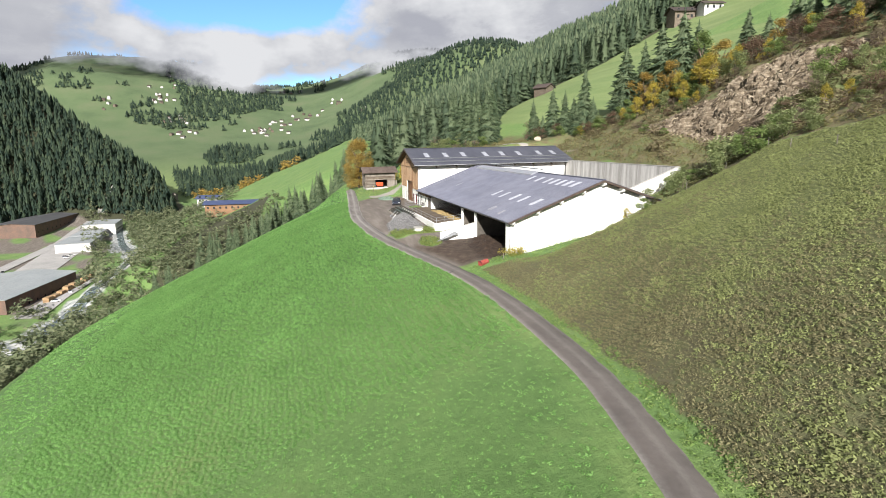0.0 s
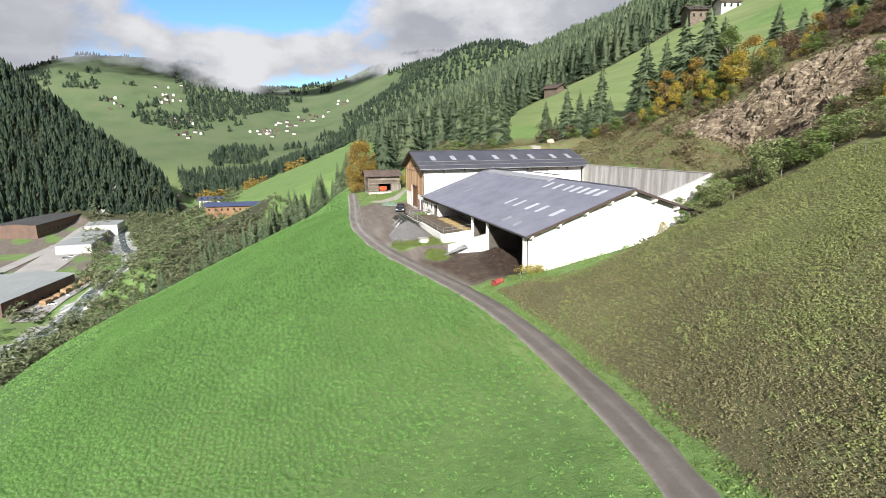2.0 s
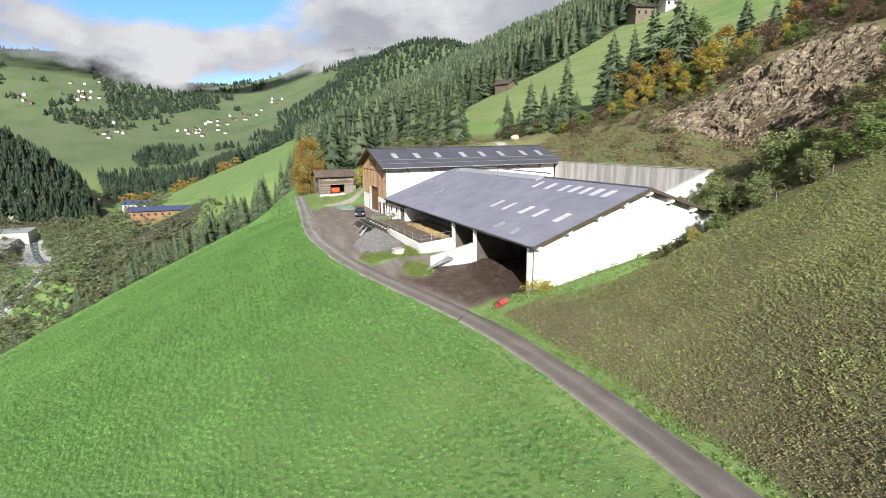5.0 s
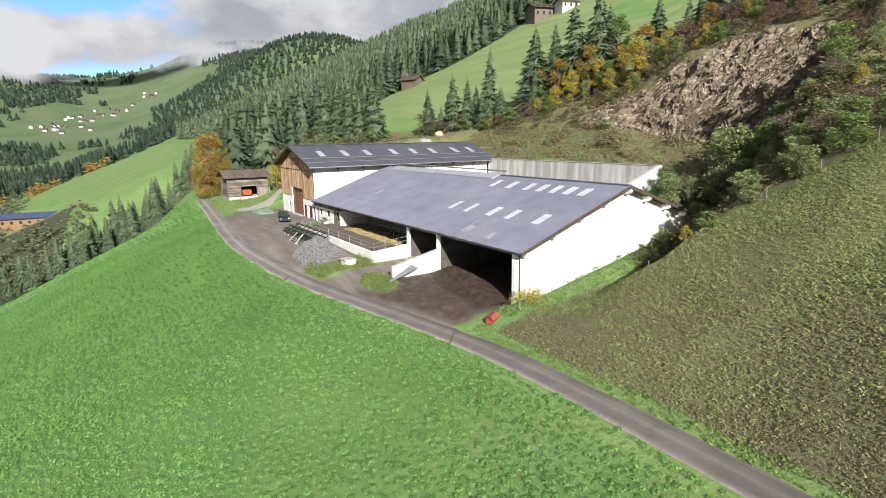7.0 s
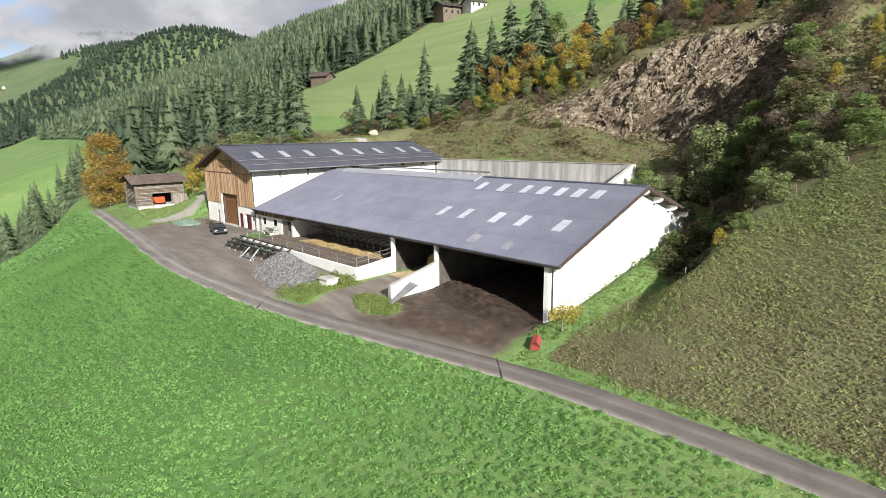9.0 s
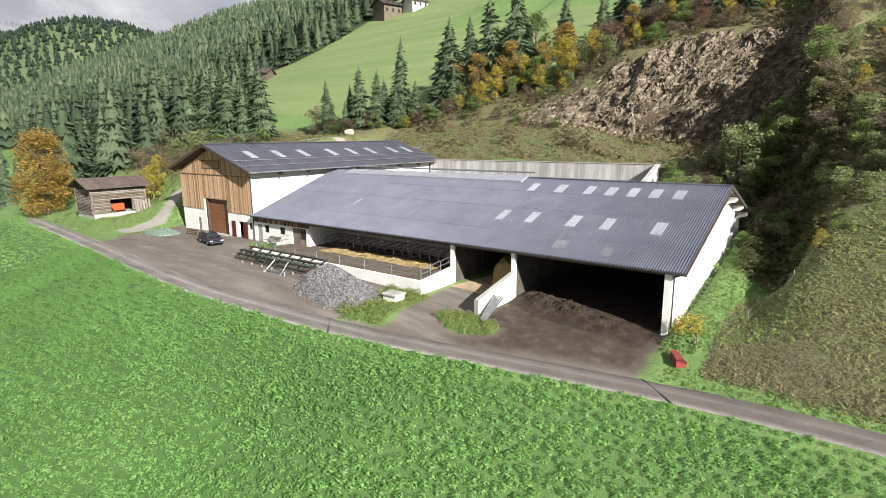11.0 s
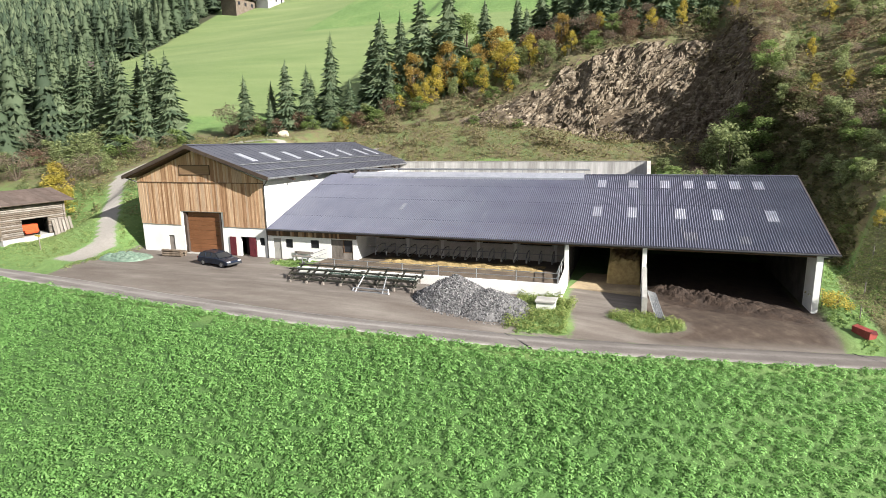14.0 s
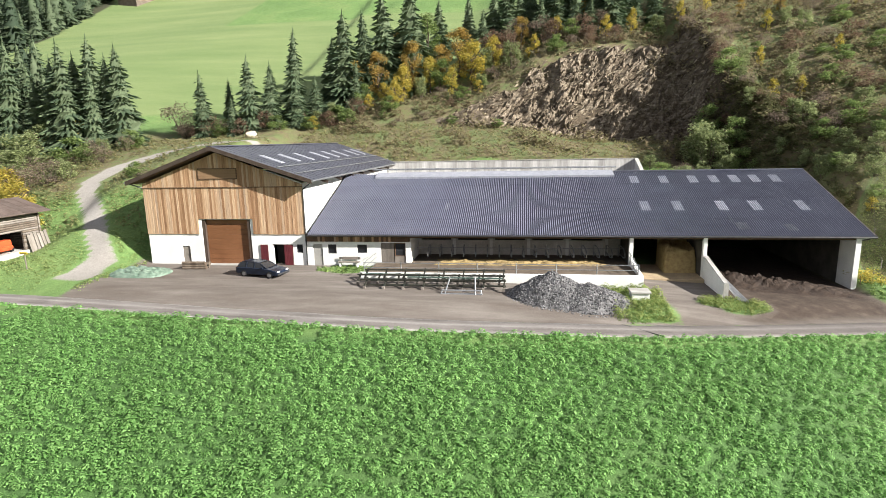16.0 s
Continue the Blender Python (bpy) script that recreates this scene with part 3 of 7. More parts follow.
lane = k.mix(k.math("MULTIPLY", wear, k.math("MULTIPLY", k.noise(0.9, 4, 0.6, k.coord((0.3, 1, 1), "World")), 1.5), True), lane, (0.42, 0.40, 0.375))
lane = k.mix(0.5, lane, k.ramp(m3, [(0.3, (0.55, 0.55, 0.55)), (0.7, (1, 1, 1))]), "MULTIPLY")
k.bump(m3, 0.3, 0.02)
LANE = k.base(lane)
xs = np.arange(-60, 125, 0.75)
cx, cy, cz = xs, road_y(xs), road_z(xs)
tx, ty = np.gradient(cx), np.gradient(cy)
tl = np.hypot(tx, ty)
nx_, ny_ = -ty / tl, tx / tl
offs = np.array([-0.85, -0.78, -0.25, 0.4, 1.0, 1.68, 1.75])
drop = np.array([-0.25, 0.03, 0.06, 0.075, 0.06, 0.012, -0.25])
hw = 1.0 + 0.012 * np.sin(xs * 0.6) + 0.012 * np.sin(xs * 1.7)
V = np.stack([cx[:, None] + nx_[:, None] * offs * hw[:, None], cy[:, None] + ny_[:, None] * offs * hw[:, None], cz[:, None] + drop + 0 * offs], -1)
F = [(i * 7 + j, (i + 1) * 7 + j, (i + 1) * 7 + j + 1, i * 7 + j + 1) for i in range(len(xs) - 1) for j in range(6)]
lane_me = pymesh("lane", V.reshape(-1, 3), F)
at = lane_me.attributes.new("across", "FLOAT_COLOR", "POINT")
uu = np.tile((offs + 0.85) / 2.6, len(xs))
at.data.foreach_set("color", np.stack([uu, uu, uu, uu * 0 + 1], -1).astype(np.float32).ravel())
road = link("road", lane_me, LANE, None, "narrow worn asphalt farm lane with pale gravelly wheel tracks", True)
tagged(road, category="road", kind="structure")

# ---- farm buildings ----
k = Nodes("corrugated_fibre_cement", 0.55)
pos = k.coord(kind="World")
q1, q2 = k.noise(0.35, 5, 0.6, pos), k.noise(9, 4, 0.6, pos)
streak = k.noise(1.0, 4, 0.7, k.coord((2.2, 0.25, 0.25), "World"))
c = k.ramp(q1, [(0.3, (0.080, 0.084, 0.116)), (0.7, (0.112, 0.117, 0.152))])
c = k.mix(k.ramp(streak, [(0.60, (0, 0, 0)), (0.78, (0.45, 0.45, 0.45))]), c, (0.17, 0.17, 0.18))
c = k.mix(0.4, c, k.ramp(q2, [(0.3, (0.6, 0.6, 0.6)), (0.7, (1, 1, 1))]), "MULTIPLY")
c = k.mix(0.22, c, k.ramp(k.rand(), [(0, (0.55, 0.55, 0.55)), (1, (1, 1, 1))]), "MULTIPLY")
k.bump(q2, 0.15, 0.01)
SHEET = k.base(c)
METALROOF = surf("grey_metal_roof", (0.070, 0.073, 0.094), (0.092, 0.095, 0.118), 0.5, 0.42, 0.2, fine=12, bump=0.05, vary=0.2)
SKYLIGHT = surf("translucent_roof_panel", (0.33, 0.34, 0.38), (0.25, 0.26, 0.30), 1.5, 0.35, fine=15, bump=0.05, vary=0.3)
k = Nodes("larch_boards", 0.75)
grain = k.noise(2.0, 5, 0.65, k.coord((6, 6, 0.35), "World"))
c = k.ramp(k.rand(), [(0.0, (0.27, 0.150, 0.080)), (0.35, (0.42, 0.260, 0.150)), (0.7, (0.56, 0.39, 0.250)), (1.0, (0.40, 0.290, 0.205))])
c = k.mix(0.75, c, k.ramp(grain, [(0.3, (0.45, 0.42, 0.38)), (0.65, (1, 1, 1))]), "MULTIPLY")
k.bump(grain, 0.3, 0.01)
LARCH = k.base(c)
BROWNDOOR = surf("brown_door_panel", (0.17, 0.075, 0.035), (0.21, 0.095, 0.045), 0.7, 0.38, fine=8, bump=0.03, vary=0.15)
DARKRED = surf("dark_red_paint", (0.085, 0.016, 0.022), (0.12, 0.025, 0.03), 2, 0.5, fine=20, bump=0.1)
GREYWOOD = surf("grey_weathered_wood", (0.27, 0.24, 0.21), (0.17, 0.148, 0.125), 1.2, 0.85, fine=25, stretch=(1, 1, 0.4), vary=0.5)
BROWNWOOD = surf("brown_wood", (0.16, 0.095, 0.055), (0.10, 0.062, 0.04), 1.5, 0.8, fine=25, vary=0.4)
HAY = surf("straw", (0.40, 0.30, 0.135), (0.27, 0.19, 0.085), 2.5, 0.95, fine=18, bump=0.9, dist=0.08)
MANURE = surf("manure_and_mud", (0.022, 0.014, 0.010), (0.048, 0.031, 0.021), 1.4, 0.85, fine=6, bump=0.9, dist=0.1)
SHADEWALL = surf("shaded_concrete_wall", (0.095, 0.085, 0.072), (0.05, 0.044, 0.037), 0.7, 0.9, fine=9, bump=0.2)
GLASS = surf("dark_window_glass", (0.02, 0.022, 0.025), (0.03, 0.032, 0.035), 1, 0.08, bump=0.0)
TANK = surf("stained_concrete_wall", (0.60, 0.59, 0.57), (0.34, 0.33, 0.31), 0.7, 0.9, fine=9, bump=0.2, stretch=(1.6, 1.6, 0.12))
FASCIA = surf("dark_brown_fascia", (0.05, 0.035, 0.028), (0.075, 0.055, 0.042), 2, 0.6)


def holed(bm, x0, x1, y0, y1, z0, z1, holes):
    """A wall along x with openings (x0, x1, z0, z1) through it."""
    xs_ = sorted({x0, x1, *(h[0] for h in holes), *(h[1] for h in holes)})
    zs_ = sorted({z0, z1, *(h[2] for h in holes), *(h[3] for h in holes)})
    solid = set()
    for i in range(len(xs_) - 1):
        for j in range(len(zs_) - 1):
            mx, mz = (xs_[i] + xs_[i + 1]) / 2, (zs_[j] + zs_[j + 1]) / 2
            if not any(h[0] < mx < h[1] and h[2] < mz < h[3] for h in holes):
                solid.add((i, j))
    made = {}

    def vert(i, j, s):
        if (i, j, s) not in made:
            made[i, j, s] = bm.verts.new((xs_[i], y1 if s else y0, zs_[j]))
        return made[i, j, s]
    for i, j in solid:
        bm.faces.new([vert(*q, 0) for q in ((i, j), (i + 1, j), (i + 1, j + 1), (i, j + 1))])
        bm.faces.new([vert(*q, 1) for q in ((i, j + 1), (i + 1, j + 1), (i + 1, j), (i, j))])
        for nb, p, q in (((i - 1, j), (i, j + 1), (i, j)), ((i + 1, j), (i + 1, j), (i + 1, j + 1)), ((i, j - 1), (i, j), (i + 1, j)), ((i, j + 1), (i + 1, j + 1), (i, j + 1))):
            if nb not in solid:
                bm.faces.new((vert(*q, 0), vert(*p, 0), vert(*p, 1), vert(*q, 1)))
    return bm


def window(parent, x0, x1, y, z0, z1, name="window", frame_mat=None):
    """A small window set back in a wall that faces -y."""
    bm = bmesh.new()
    t = 0.07
    for a in ((x0, x0 + t, z0, z1), (x1 - t, x1, z0, z1), (x0 + t, x1 - t, z0, z0 + t), (x0 + t, x1 - t, z1 - t, z1)):
        box(bm, a[0], a[1], y - 0.05, y + 0.05, a[2], a[3])
    w = part(name, bm, frame_mat or DARKMETAL, parent)
    bm = bmesh.new()
    box(bm, x0 + t, x1 - t, y + 0.0, y + 0.02, z0 + t, z1 - t)
    part("pane", bm, GLASS, w)
    return w


# the tall hay barn with its wooden gable
XL, XR, YF, YB = -16.86, -0.36, -0.74, 33.4
RZ, EZ, RX = 12.50, 9.28, -8.85
barn = thing("hay_barn", "tall hay barn with larch-clad gable, white plastered base and grey roof", "barn")
bm = bmesh.new()
front_holes = [(-11.05, -5.95, 0.2, 5.45), (-13.37, -12.54, 0.2, 2.78), (-3.8, -1.75, 0.2, 3.0), (-1.36, -0.74, 2.17, 3.0)]
holed(bm, XL, XR, YF, YF + 0.35, 0.2, 5.6, front_holes)
part("front_wall", bm, PLASTER, barn)
bm = bmesh.new()
prism(bm, [(XL, 5.6), (XR, 5.6), (XR, 8.95), (RX, 11.75), (XL, 8.95)], YF, YF + 0.3, "y")
part("gable_wall", bm, PLASTER, barn)
bm = bmesh.new()
box(bm, XR - 0.35, XR, YF + 0.35, YB, 0.2, 8.95)
part("side_wall", bm, PLASTER, barn)
bm = bmesh.new()
box(bm, XL, XL + 0.35, YF + 0.35, YB, 0.2, 8.95)
part("side_wall", bm, PLASTER, barn)
bm = bmesh.new()
prism(bm, [(XL, 0.2), (XR, 0.2), (XR, 8.95), (RX, 11.75), (XL, 8.95)], YB - 0.35, YB, "y")
part("rear_wall", bm, PLASTER, barn)

# roof slopes: sheets side by side with standing joints
for sgn, x_e in ((1, 0.98), (-1, -17.94)):
    n = 19
    L = math.hypot(x_e - RX, RZ - EZ)
    for i in range(n):
        y0, y1 = -1.79 + i * 36.8 / n, -1.79 + (i + 1) * 36.8 / n
        bm = bmesh.new()
        prism(bm, [(RX, RZ), (x_e, EZ), (x_e, EZ - 0.07), (RX, RZ - 0.07)], y0, y1, "y")
        for f in (0.0, 0.5):
            yy = y0 + 0.03 + f * (y1 - y0)
            prism(bm, [(RX, RZ + 0.025), (x_e, EZ + 0.025), (x_e, EZ - 0.0), (RX, RZ - 0.0)], yy, yy + 0.04, "y")
        part("roof_sheet", bm, METALROOF, barn)
bm = bmesh.new()
prism(bm, [(-17.6, 9.18), (RX, 12.29), (0.64, 9.18), (0.64, 9.0), (RX, 12.1), (-17.6, 9.0)], -1.6, 34.8, "y")
part("roof_deck", bm, BROWNWOOD, barn)
for sgn, x_e in ((1, 0.98), (-1, -17.94)):
    bm = bmesh.new()
    prism(bm, [(RX, RZ + 0.02), (x_e, EZ + 0.02), (x_e, EZ - 0.36), (RX, RZ - 0.36)], -1.84, -1.74, "y")
    part("verge_board", bm, FASCIA, barn)
    bm = bmesh.new()
    bar(bm, (x_e + 0.06 * sgn, -1.8, EZ - 0.12), (x_e + 0.06 * sgn, 35.0, EZ - 0.12), 0.09, 8)
    part("gutter", bm, STEEL, barn)
bm = bmesh.new()
box(bm, RX - 0.3, RX + 0.3, -1.82, 35.0, RZ - 0.02, RZ + 0.07)
part("ridge_cap", bm, METALROOF, barn)
slope = (EZ - RZ) / (0.98 - RX)
for xa in (-2.35, -0.55):
    bm = bmesh.new()
    z = RZ + slope * (xa - RX)
    bar(bm, (xa, -1.6, z + 0.12), (xa, 34.8, z + 0.12), 0.05, 6)
    for yy in np.arange(-1.2, 34.8, 2.0):
        box(bm, xa - 0.04, xa + 0.04, yy, yy + 0.05, z - 0.02, z + 0.14)
    part("snow_guard", bm, STEEL, barn)
for yy in (1.7, 5.9, 10.0, 15.1, 19.1, 23.1, 28.1, 31.6):
    bm = bmesh.new()
    prism(bm, [(-5.7, RZ + slope * (-5.7 - RX) + 0.07), (-3.4, RZ + slope * (-3.4 - RX) + 0.07), (-3.4, RZ + slope * (-3.4 - RX) - 0.02), (-5.7, RZ + slope * (-5.7 - RX) - 0.02)], yy, yy + 0.95, "y")
    part("skylight", bm, SKYLIGHT, barn)
# rafters' ends under the eave on the yard side
for yy in np.arange(3.0, 34, 4.4):
    bm = bmesh.new()
    beam(bm, (-0.3, yy, 9.12), (0.85, yy, 8.75), 0.22, 0.26)
    part("rafter_end", bm, FASCIA, barn)
# boards of the gable, in two tiers
tier = []
xb = XL - 0.02
while xb < XR - 0.05:
    wdt = min(rng.uniform(0.19, 0.27), XR + 0.02 - xb)
    tier.append((xb, xb + wdt))
    xb += wdt
def gable_top(x):
    return 8.98 + (11.9 - 8.98) * (1 - abs(x - RX) / (RX - XL))
for x0, x1 in tier:
    m = (x0 + x1) / 2
    lo = 5.5 if -11.3 < m < -5.7 else 3.98
    dy = rng.uniform(0.0, 0.018)
    bm = bmesh.new()
    box(bm, x0 + 0.006, x1 - 0.006, YF - 0.075 - dy, YF - 0.03, lo + rng.uniform(0, 0.03), 8.58)
    part("board", bm, LARCH, barn)
    bm = bmesh.new()
    ta, tb = gable_top(x0), gable_top(x1)
    prism(bm, [(x0 + 0.006, 8.60), (x1 - 0.006, 8.60), (x1 - 0.006, tb), (x0 + 0.006, ta)], YF - 0.11 - dy, YF - 0.06, "y")
    part("board", bm, LARCH, barn)
bm = bmesh.new()
box(bm, XL - 0.04, XR + 0.04, YF - 0.15, YF - 0.08, 8.55, 8.63)
part("gable_trim", bm, BROWNWOOD, barn)
bm = bmesh.new()
box(bm, -10.75, -6.9, YF - 0.16, YF - 0.10, 9.45, 10.35)
hatch = part("loft_hatch", bm, surf("hatch_wood", (0.27, 0.17, 0.095), (0.22, 0.135, 0.075), 1.0, 0.75, fine=18, stretch=(0.3, 1, 4)), barn)
bm = bmesh.new()
for a in ((-10.83, -10.75, 9.37, 10.43), (-6.9, -6.82, 9.37, 10.43), (-10.75, -6.9, 9.37, 9.45), (-10.75, -6.9, 10.35, 10.43)):
    box(bm, a[0], a[1], YF - 0.18, YF - 0.10, a[2], a[3])
part("hatch_frame", bm, BROWNWOOD, hatch)
# sectional door
gate = new("sectional_door")
gate.parent = barn
for i in range(9):
    bm = bmesh.new()
    z0 = 0.93 + i * 0.502
    box(bm, -10.72, -6.3, YF + 0.32, YF + 0.38, z0, z0 + 0.488, bevel=0.015)
    part("door_panel", bm, BROWNDOOR, gate)
bm = bmesh.new()
box(bm, -11.05, -10.72, YF + 0.05, YF + 0.34, 0.9, 5.45)
box(bm, -6.3, -5.95, YF + 0.05, YF + 0.34, 0.9, 5.45)
box(bm, -10.72, -6.3, YF + 0.05, YF + 0.34, 5.44, 5.58)
part("door_frame", bm, FASCIA, gate)
bm = bmesh.new()
box(bm, -11.05, -5.95, YF - 0.5, YF + 0.36, 0.5, 0.98)
part("threshold", bm, CONCRETE, gate)
bm = bmesh.new()
box(bm, -13.35, -12.56, YF + 0.08, YF + 0.14, 0.92, 2.76, bevel=0.01)
d = part("wooden_door", bm, GREYWOOD, barn)
bm = bmesh.new()
bar(bm, (-12.66, YF + 0.02, 1.85), (-12.66, YF + 0.02, 2.0), 0.02)
part("handle", bm, DARKMETAL, d)
for x0, x1 in ((-5.05, -4.28), (-2.62, -1.78)):
    leaf = new("door_leaf")
    leaf.parent = barn
    for j in range(5):
        bm = bmesh.new()
        w = (x1 - x0) / 5
        box(bm, x0 + j * w + 0.006, x0 + (j + 1) * w - 0.006, YF - 0.10, YF - 0.04, 0.98, 2.98)
        part("plank", bm, DARKRED, leaf)
bm = bmesh.new()
box(bm, -3.8, -2.6, YF + 0.9, YF + 0.95, 0.9, 3.0)
part("dark_doorway_sheet", bm, DARK, barn)
window(barn, -1.36, -0.74, YF + 0.12, 2.17, 3.0)
bm = bmesh.new()
bar(bm, (XR + 0.02, YF - 0.08, 0.95), (XR + 0.02, YF - 0.08, 8.3), 0.06, 8)
bar(bm, (XR + 0.02, YF - 0.08, 8.3), (0.9, -1.6, 9.1), 0.06, 8)
part("downpipe", bm, DARKMETAL, barn)
bm = bmesh.new()
bar(bm, (XL - 0.05, YF - 0.1, 8.6), (-17.8, -1.6, 9.1), 0.06, 8)
part("gutter_bend", bm, DARKMETAL, barn)

# the long open cattle shed
SL = (8.80 - 4.05) / 13.3
def roofz(y):
    return 4.05 + (y + 1.3) * SL if y < 12 else 8.80 - (y - 12) * 0.333
shed = thing("cattle_shed", "long open cattle shed with dark corrugated roof and white end wall", "barn")
PITCH = 0.19
def corrugated(x0, x1, ya, yb, lift, amp=0.054):
    """One course of corrugated sheets from ya up to yb."""
    n = int(round((x1 - x0) / PITCH * 6))
    xs_ = np.linspace(x0, x1, n + 1)
    w = amp * np.sin(xs_ / PITCH * 2 * math.pi)
    vs, fs = [], []
    for th in (0, 0.02):
        for yy in (ya, yb):
            vs += [(a, yy, roofz(yy) + lift + b - th) for a, b in zip(xs_, w)]
    m = n + 1
    for i in range(n):
        fs.append((i, i + 1, m + i + 1, m + i))
        fs.append((2 * m + i + 1, 2 * m + i, 3 * m + i, 3 * m + i + 1))
        fs.append((2 * m + i, 2 * m + i + 1, i + 1, i))
    return pymesh("roof_sheet", vs, fs)
courses = [(-1.32, 1.75, 0.03), (1.6, 5.75, 0.055), (5.6, 9.0, 0.08), (8.85, 12.02, 0.105)]
spans = [0.0, 10.0, 20.0, 30.0, 40.0, 49.4]
for ya, yb, lift in courses:
    for xa, xb in zip(spans, spans[1:]):
        link("roof_sheet", corrugated(xa, xb, ya, yb, lift), SHEET, shed)
for xa, xb in zip(spans, spans[1:]):
    link("roof_sheet", corrugated(xa, xb, 11.98, 17.5, 0.08), SHEET, shed)
    link("roof_sheet", corrugated(xa, xb, 17.3, 22.8, 0.05), SHEET, shed)
bm = bmesh.new()
prism(bm, [(-1.15, roofz(-1.15) - 0.02), (12.0, 8.78), (22.6, roofz(22.6) - 0.02), (22.6, roofz(22.6) - 0.12), (12, 8.66), (-1.15, roofz(-1.15) - 0.12)], 0.02, 49.2)
part("roof_deck", bm, BROWNWOOD, shed)
for x0, w in ((31.5, 0.85), (34.5, 0.85), (38.45, 0.85), (41.4, 0.85), (45.45, 0.85)):
    link("skylight", corrugated(x0, x0 + w, 3.15, 5.0, 0.10, 0.034), SKYLIGHT, shed)
for x0 in (31.5, 34.45, 37.35, 39.4, 41.4, 43.35, 45.3):
    link("skylight", corrugated(x0, x0 + 0.85, 8.95, 10.6, 0.15, 0.034), SKYLIGHT, shed)
# paler repaired sheets
PALE = surf("faded_roof_sheet", (0.19, 0.19, 0.215), (0.12, 0.12, 0.14), 1.0, 0.55, fine=9, stretch=(2, 0.4, 1))
for xa, xb, ya, yb, lf in ((31.3, 32.0, 5.9, 7.6, 0.072), (32.3, 33.2, 6.1, 7.8, 0.072), (33.5, 34.2, 6.3, 7.5, 0.072), (34.5, 35.6, 6.4, 7.3, 0.072), (39.0, 40.0, -0.2, 1.0, 0.046), (8.2, 8.8, 5.9, 7.0, 0.072), (43.0, 43.8, -0.4, 0.7, 0.046), (12.6, 13.0, 3.4, 4.8, 0.072)):
    link("patch_sheet", corrugated(xa, xb, ya, yb, lf), PALE, shed)
for i in range(33):
    x0 = 30.2 + i * 0.58
    bm = bmesh.new()
    box(bm, x0, x0 + 0.5, 11.75, 12.25, 8.86, 8.97)
    part("ridge_cap", bm, SHEET, shed)
# ridge light: a raised pale strip with a rail
bm = bmesh.new()
prism(bm, [(10.6, 8.40), (10.6, 8.62), (11.9, 9.08), (12.9, 8.8), (12.9, 8.5)], 3.7, 30.0)
ridge = part("ridge_light", bm, SKYLIGHT, shed, "pale translucent ridge strip")
bm = bmesh.new()
bar(bm, (3.0, 12.5, 9.38), (30.5, 12.5, 9.38), 0.09, 8)
for xx in np.arange(3.6, 30.4, 2.2):
    bar(bm, (xx, 12.5, 8.7), (xx, 12.5, 9.38), 0.03, 5)
part("rail_pipe", bm, STEEL, ridge)
bm = bmesh.new()
for i in range(12):
    xx = 3.7 + i * 2.2
    box(bm, xx, xx + 0.05, 10.58, 11.95, 8.63, 8.67)
part("glazing_bar", bm, STEEL, ridge)
bm = bmesh.new()
bar(bm, (0.0, -1.38, 3.98), (49.4, -1.38, 3.98), 0.085, 8)
part("gutter", bm, DARKMETAL, shed)
bm = bmesh.new()
prism(bm, [(-1.3, roofz(-1.3) + 0.06), (12.0, 8.92), (22.8, roofz(22.8) + 0.06), (22.8, roofz(22.8) - 0.2), (12, 8.6), (-1.3, roofz(-1.3) - 0.2)], 49.3, 49.38)
part("verge_board", bm, FASCIA, shed)
# end wall and its purlin ends
bm = bmesh.new()
prism(bm, [(-1.15, -1.2), (-1.15, 3.9), (12.0, 8.62), (22.0, roofz(22.0) - 0.15), (22.0, -1.2)], 47.96, 48.38)
part("end_wall", bm, PLASTER, shed)
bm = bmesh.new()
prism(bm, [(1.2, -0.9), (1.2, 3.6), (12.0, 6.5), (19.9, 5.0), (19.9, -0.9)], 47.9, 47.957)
part("shade_lining", bm, SHADEWALL, shed, "dark sheet added along the inner end wall, standing for the bay's shade")
for yy in (-0.55, 2.8, 6.1, 9.25, 12.2, 15.0, 18.1, 20.9):
    bm = bmesh.new()
    z = roofz(yy) - 0.13
    prism(bm, [(48.38, z), (49.25, z), (49.25, z - 0.30), (49.05, z - 0.48), (48.38, z - 0.62)], yy - 0.16, yy + 0.16, "y")
    part("purlin_end", bm, PLASTER, shed)
bm = bmesh.new()
bar(bm, (48.9, -1.3, 3.85), (48.48, -0.75, 3.6), 0.055, 8)
bar(bm, (48.48, -0.75, 3.6), (48.48, -0.75, 0.0), 0.055, 8)
part("downpipe", bm, DARKMETAL, shed)
# front wall with windows and doors at the milk room
bm = bmesh.new()
holed(bm, XR, 9.9, YF, YF + 0.3, 0.2, 3.36, [(0.3, 1.25, 0.2, 3.05), (1.78, 2.63, 2.12, 3.02), (4.7, 5.66, 2.2, 3.03), (7.0, 9.4, 0.2, 3.2)])
part("front_wall", bm, PLASTER, shed)
bm = bmesh.new()
box(bm, 9.6, 9.9, YF + 0.3, 3.4, 0.2, 4.1)
part("return_wall", bm, PLASTER, shed)
for i in range(44):
    x0 = XR + 0.02 + i * (10.2 / 44)
    bm = bmesh.new()
    box(bm, x0 + 0.005, x0 + 10.2 / 44 - 0.005, YF - 0.06 - rng.uniform(0, 0.015), YF - 0.005, 3.30, 4.02)
    part("board", bm, LARCH if rng.random() < 0.35 else BROWNWOOD, shed)
bm = bmesh.new()
box(bm, 0.33, 1.22, YF + 0.06, YF + 0.12, 0.92, 3.02, bevel=0.01)
d = part("grey_door", bm, surf("grey_door_paint", (0.36, 0.35, 0.32), (0.30, 0.29, 0.27), 1, 0.6), shed)
bm = bmesh.new()
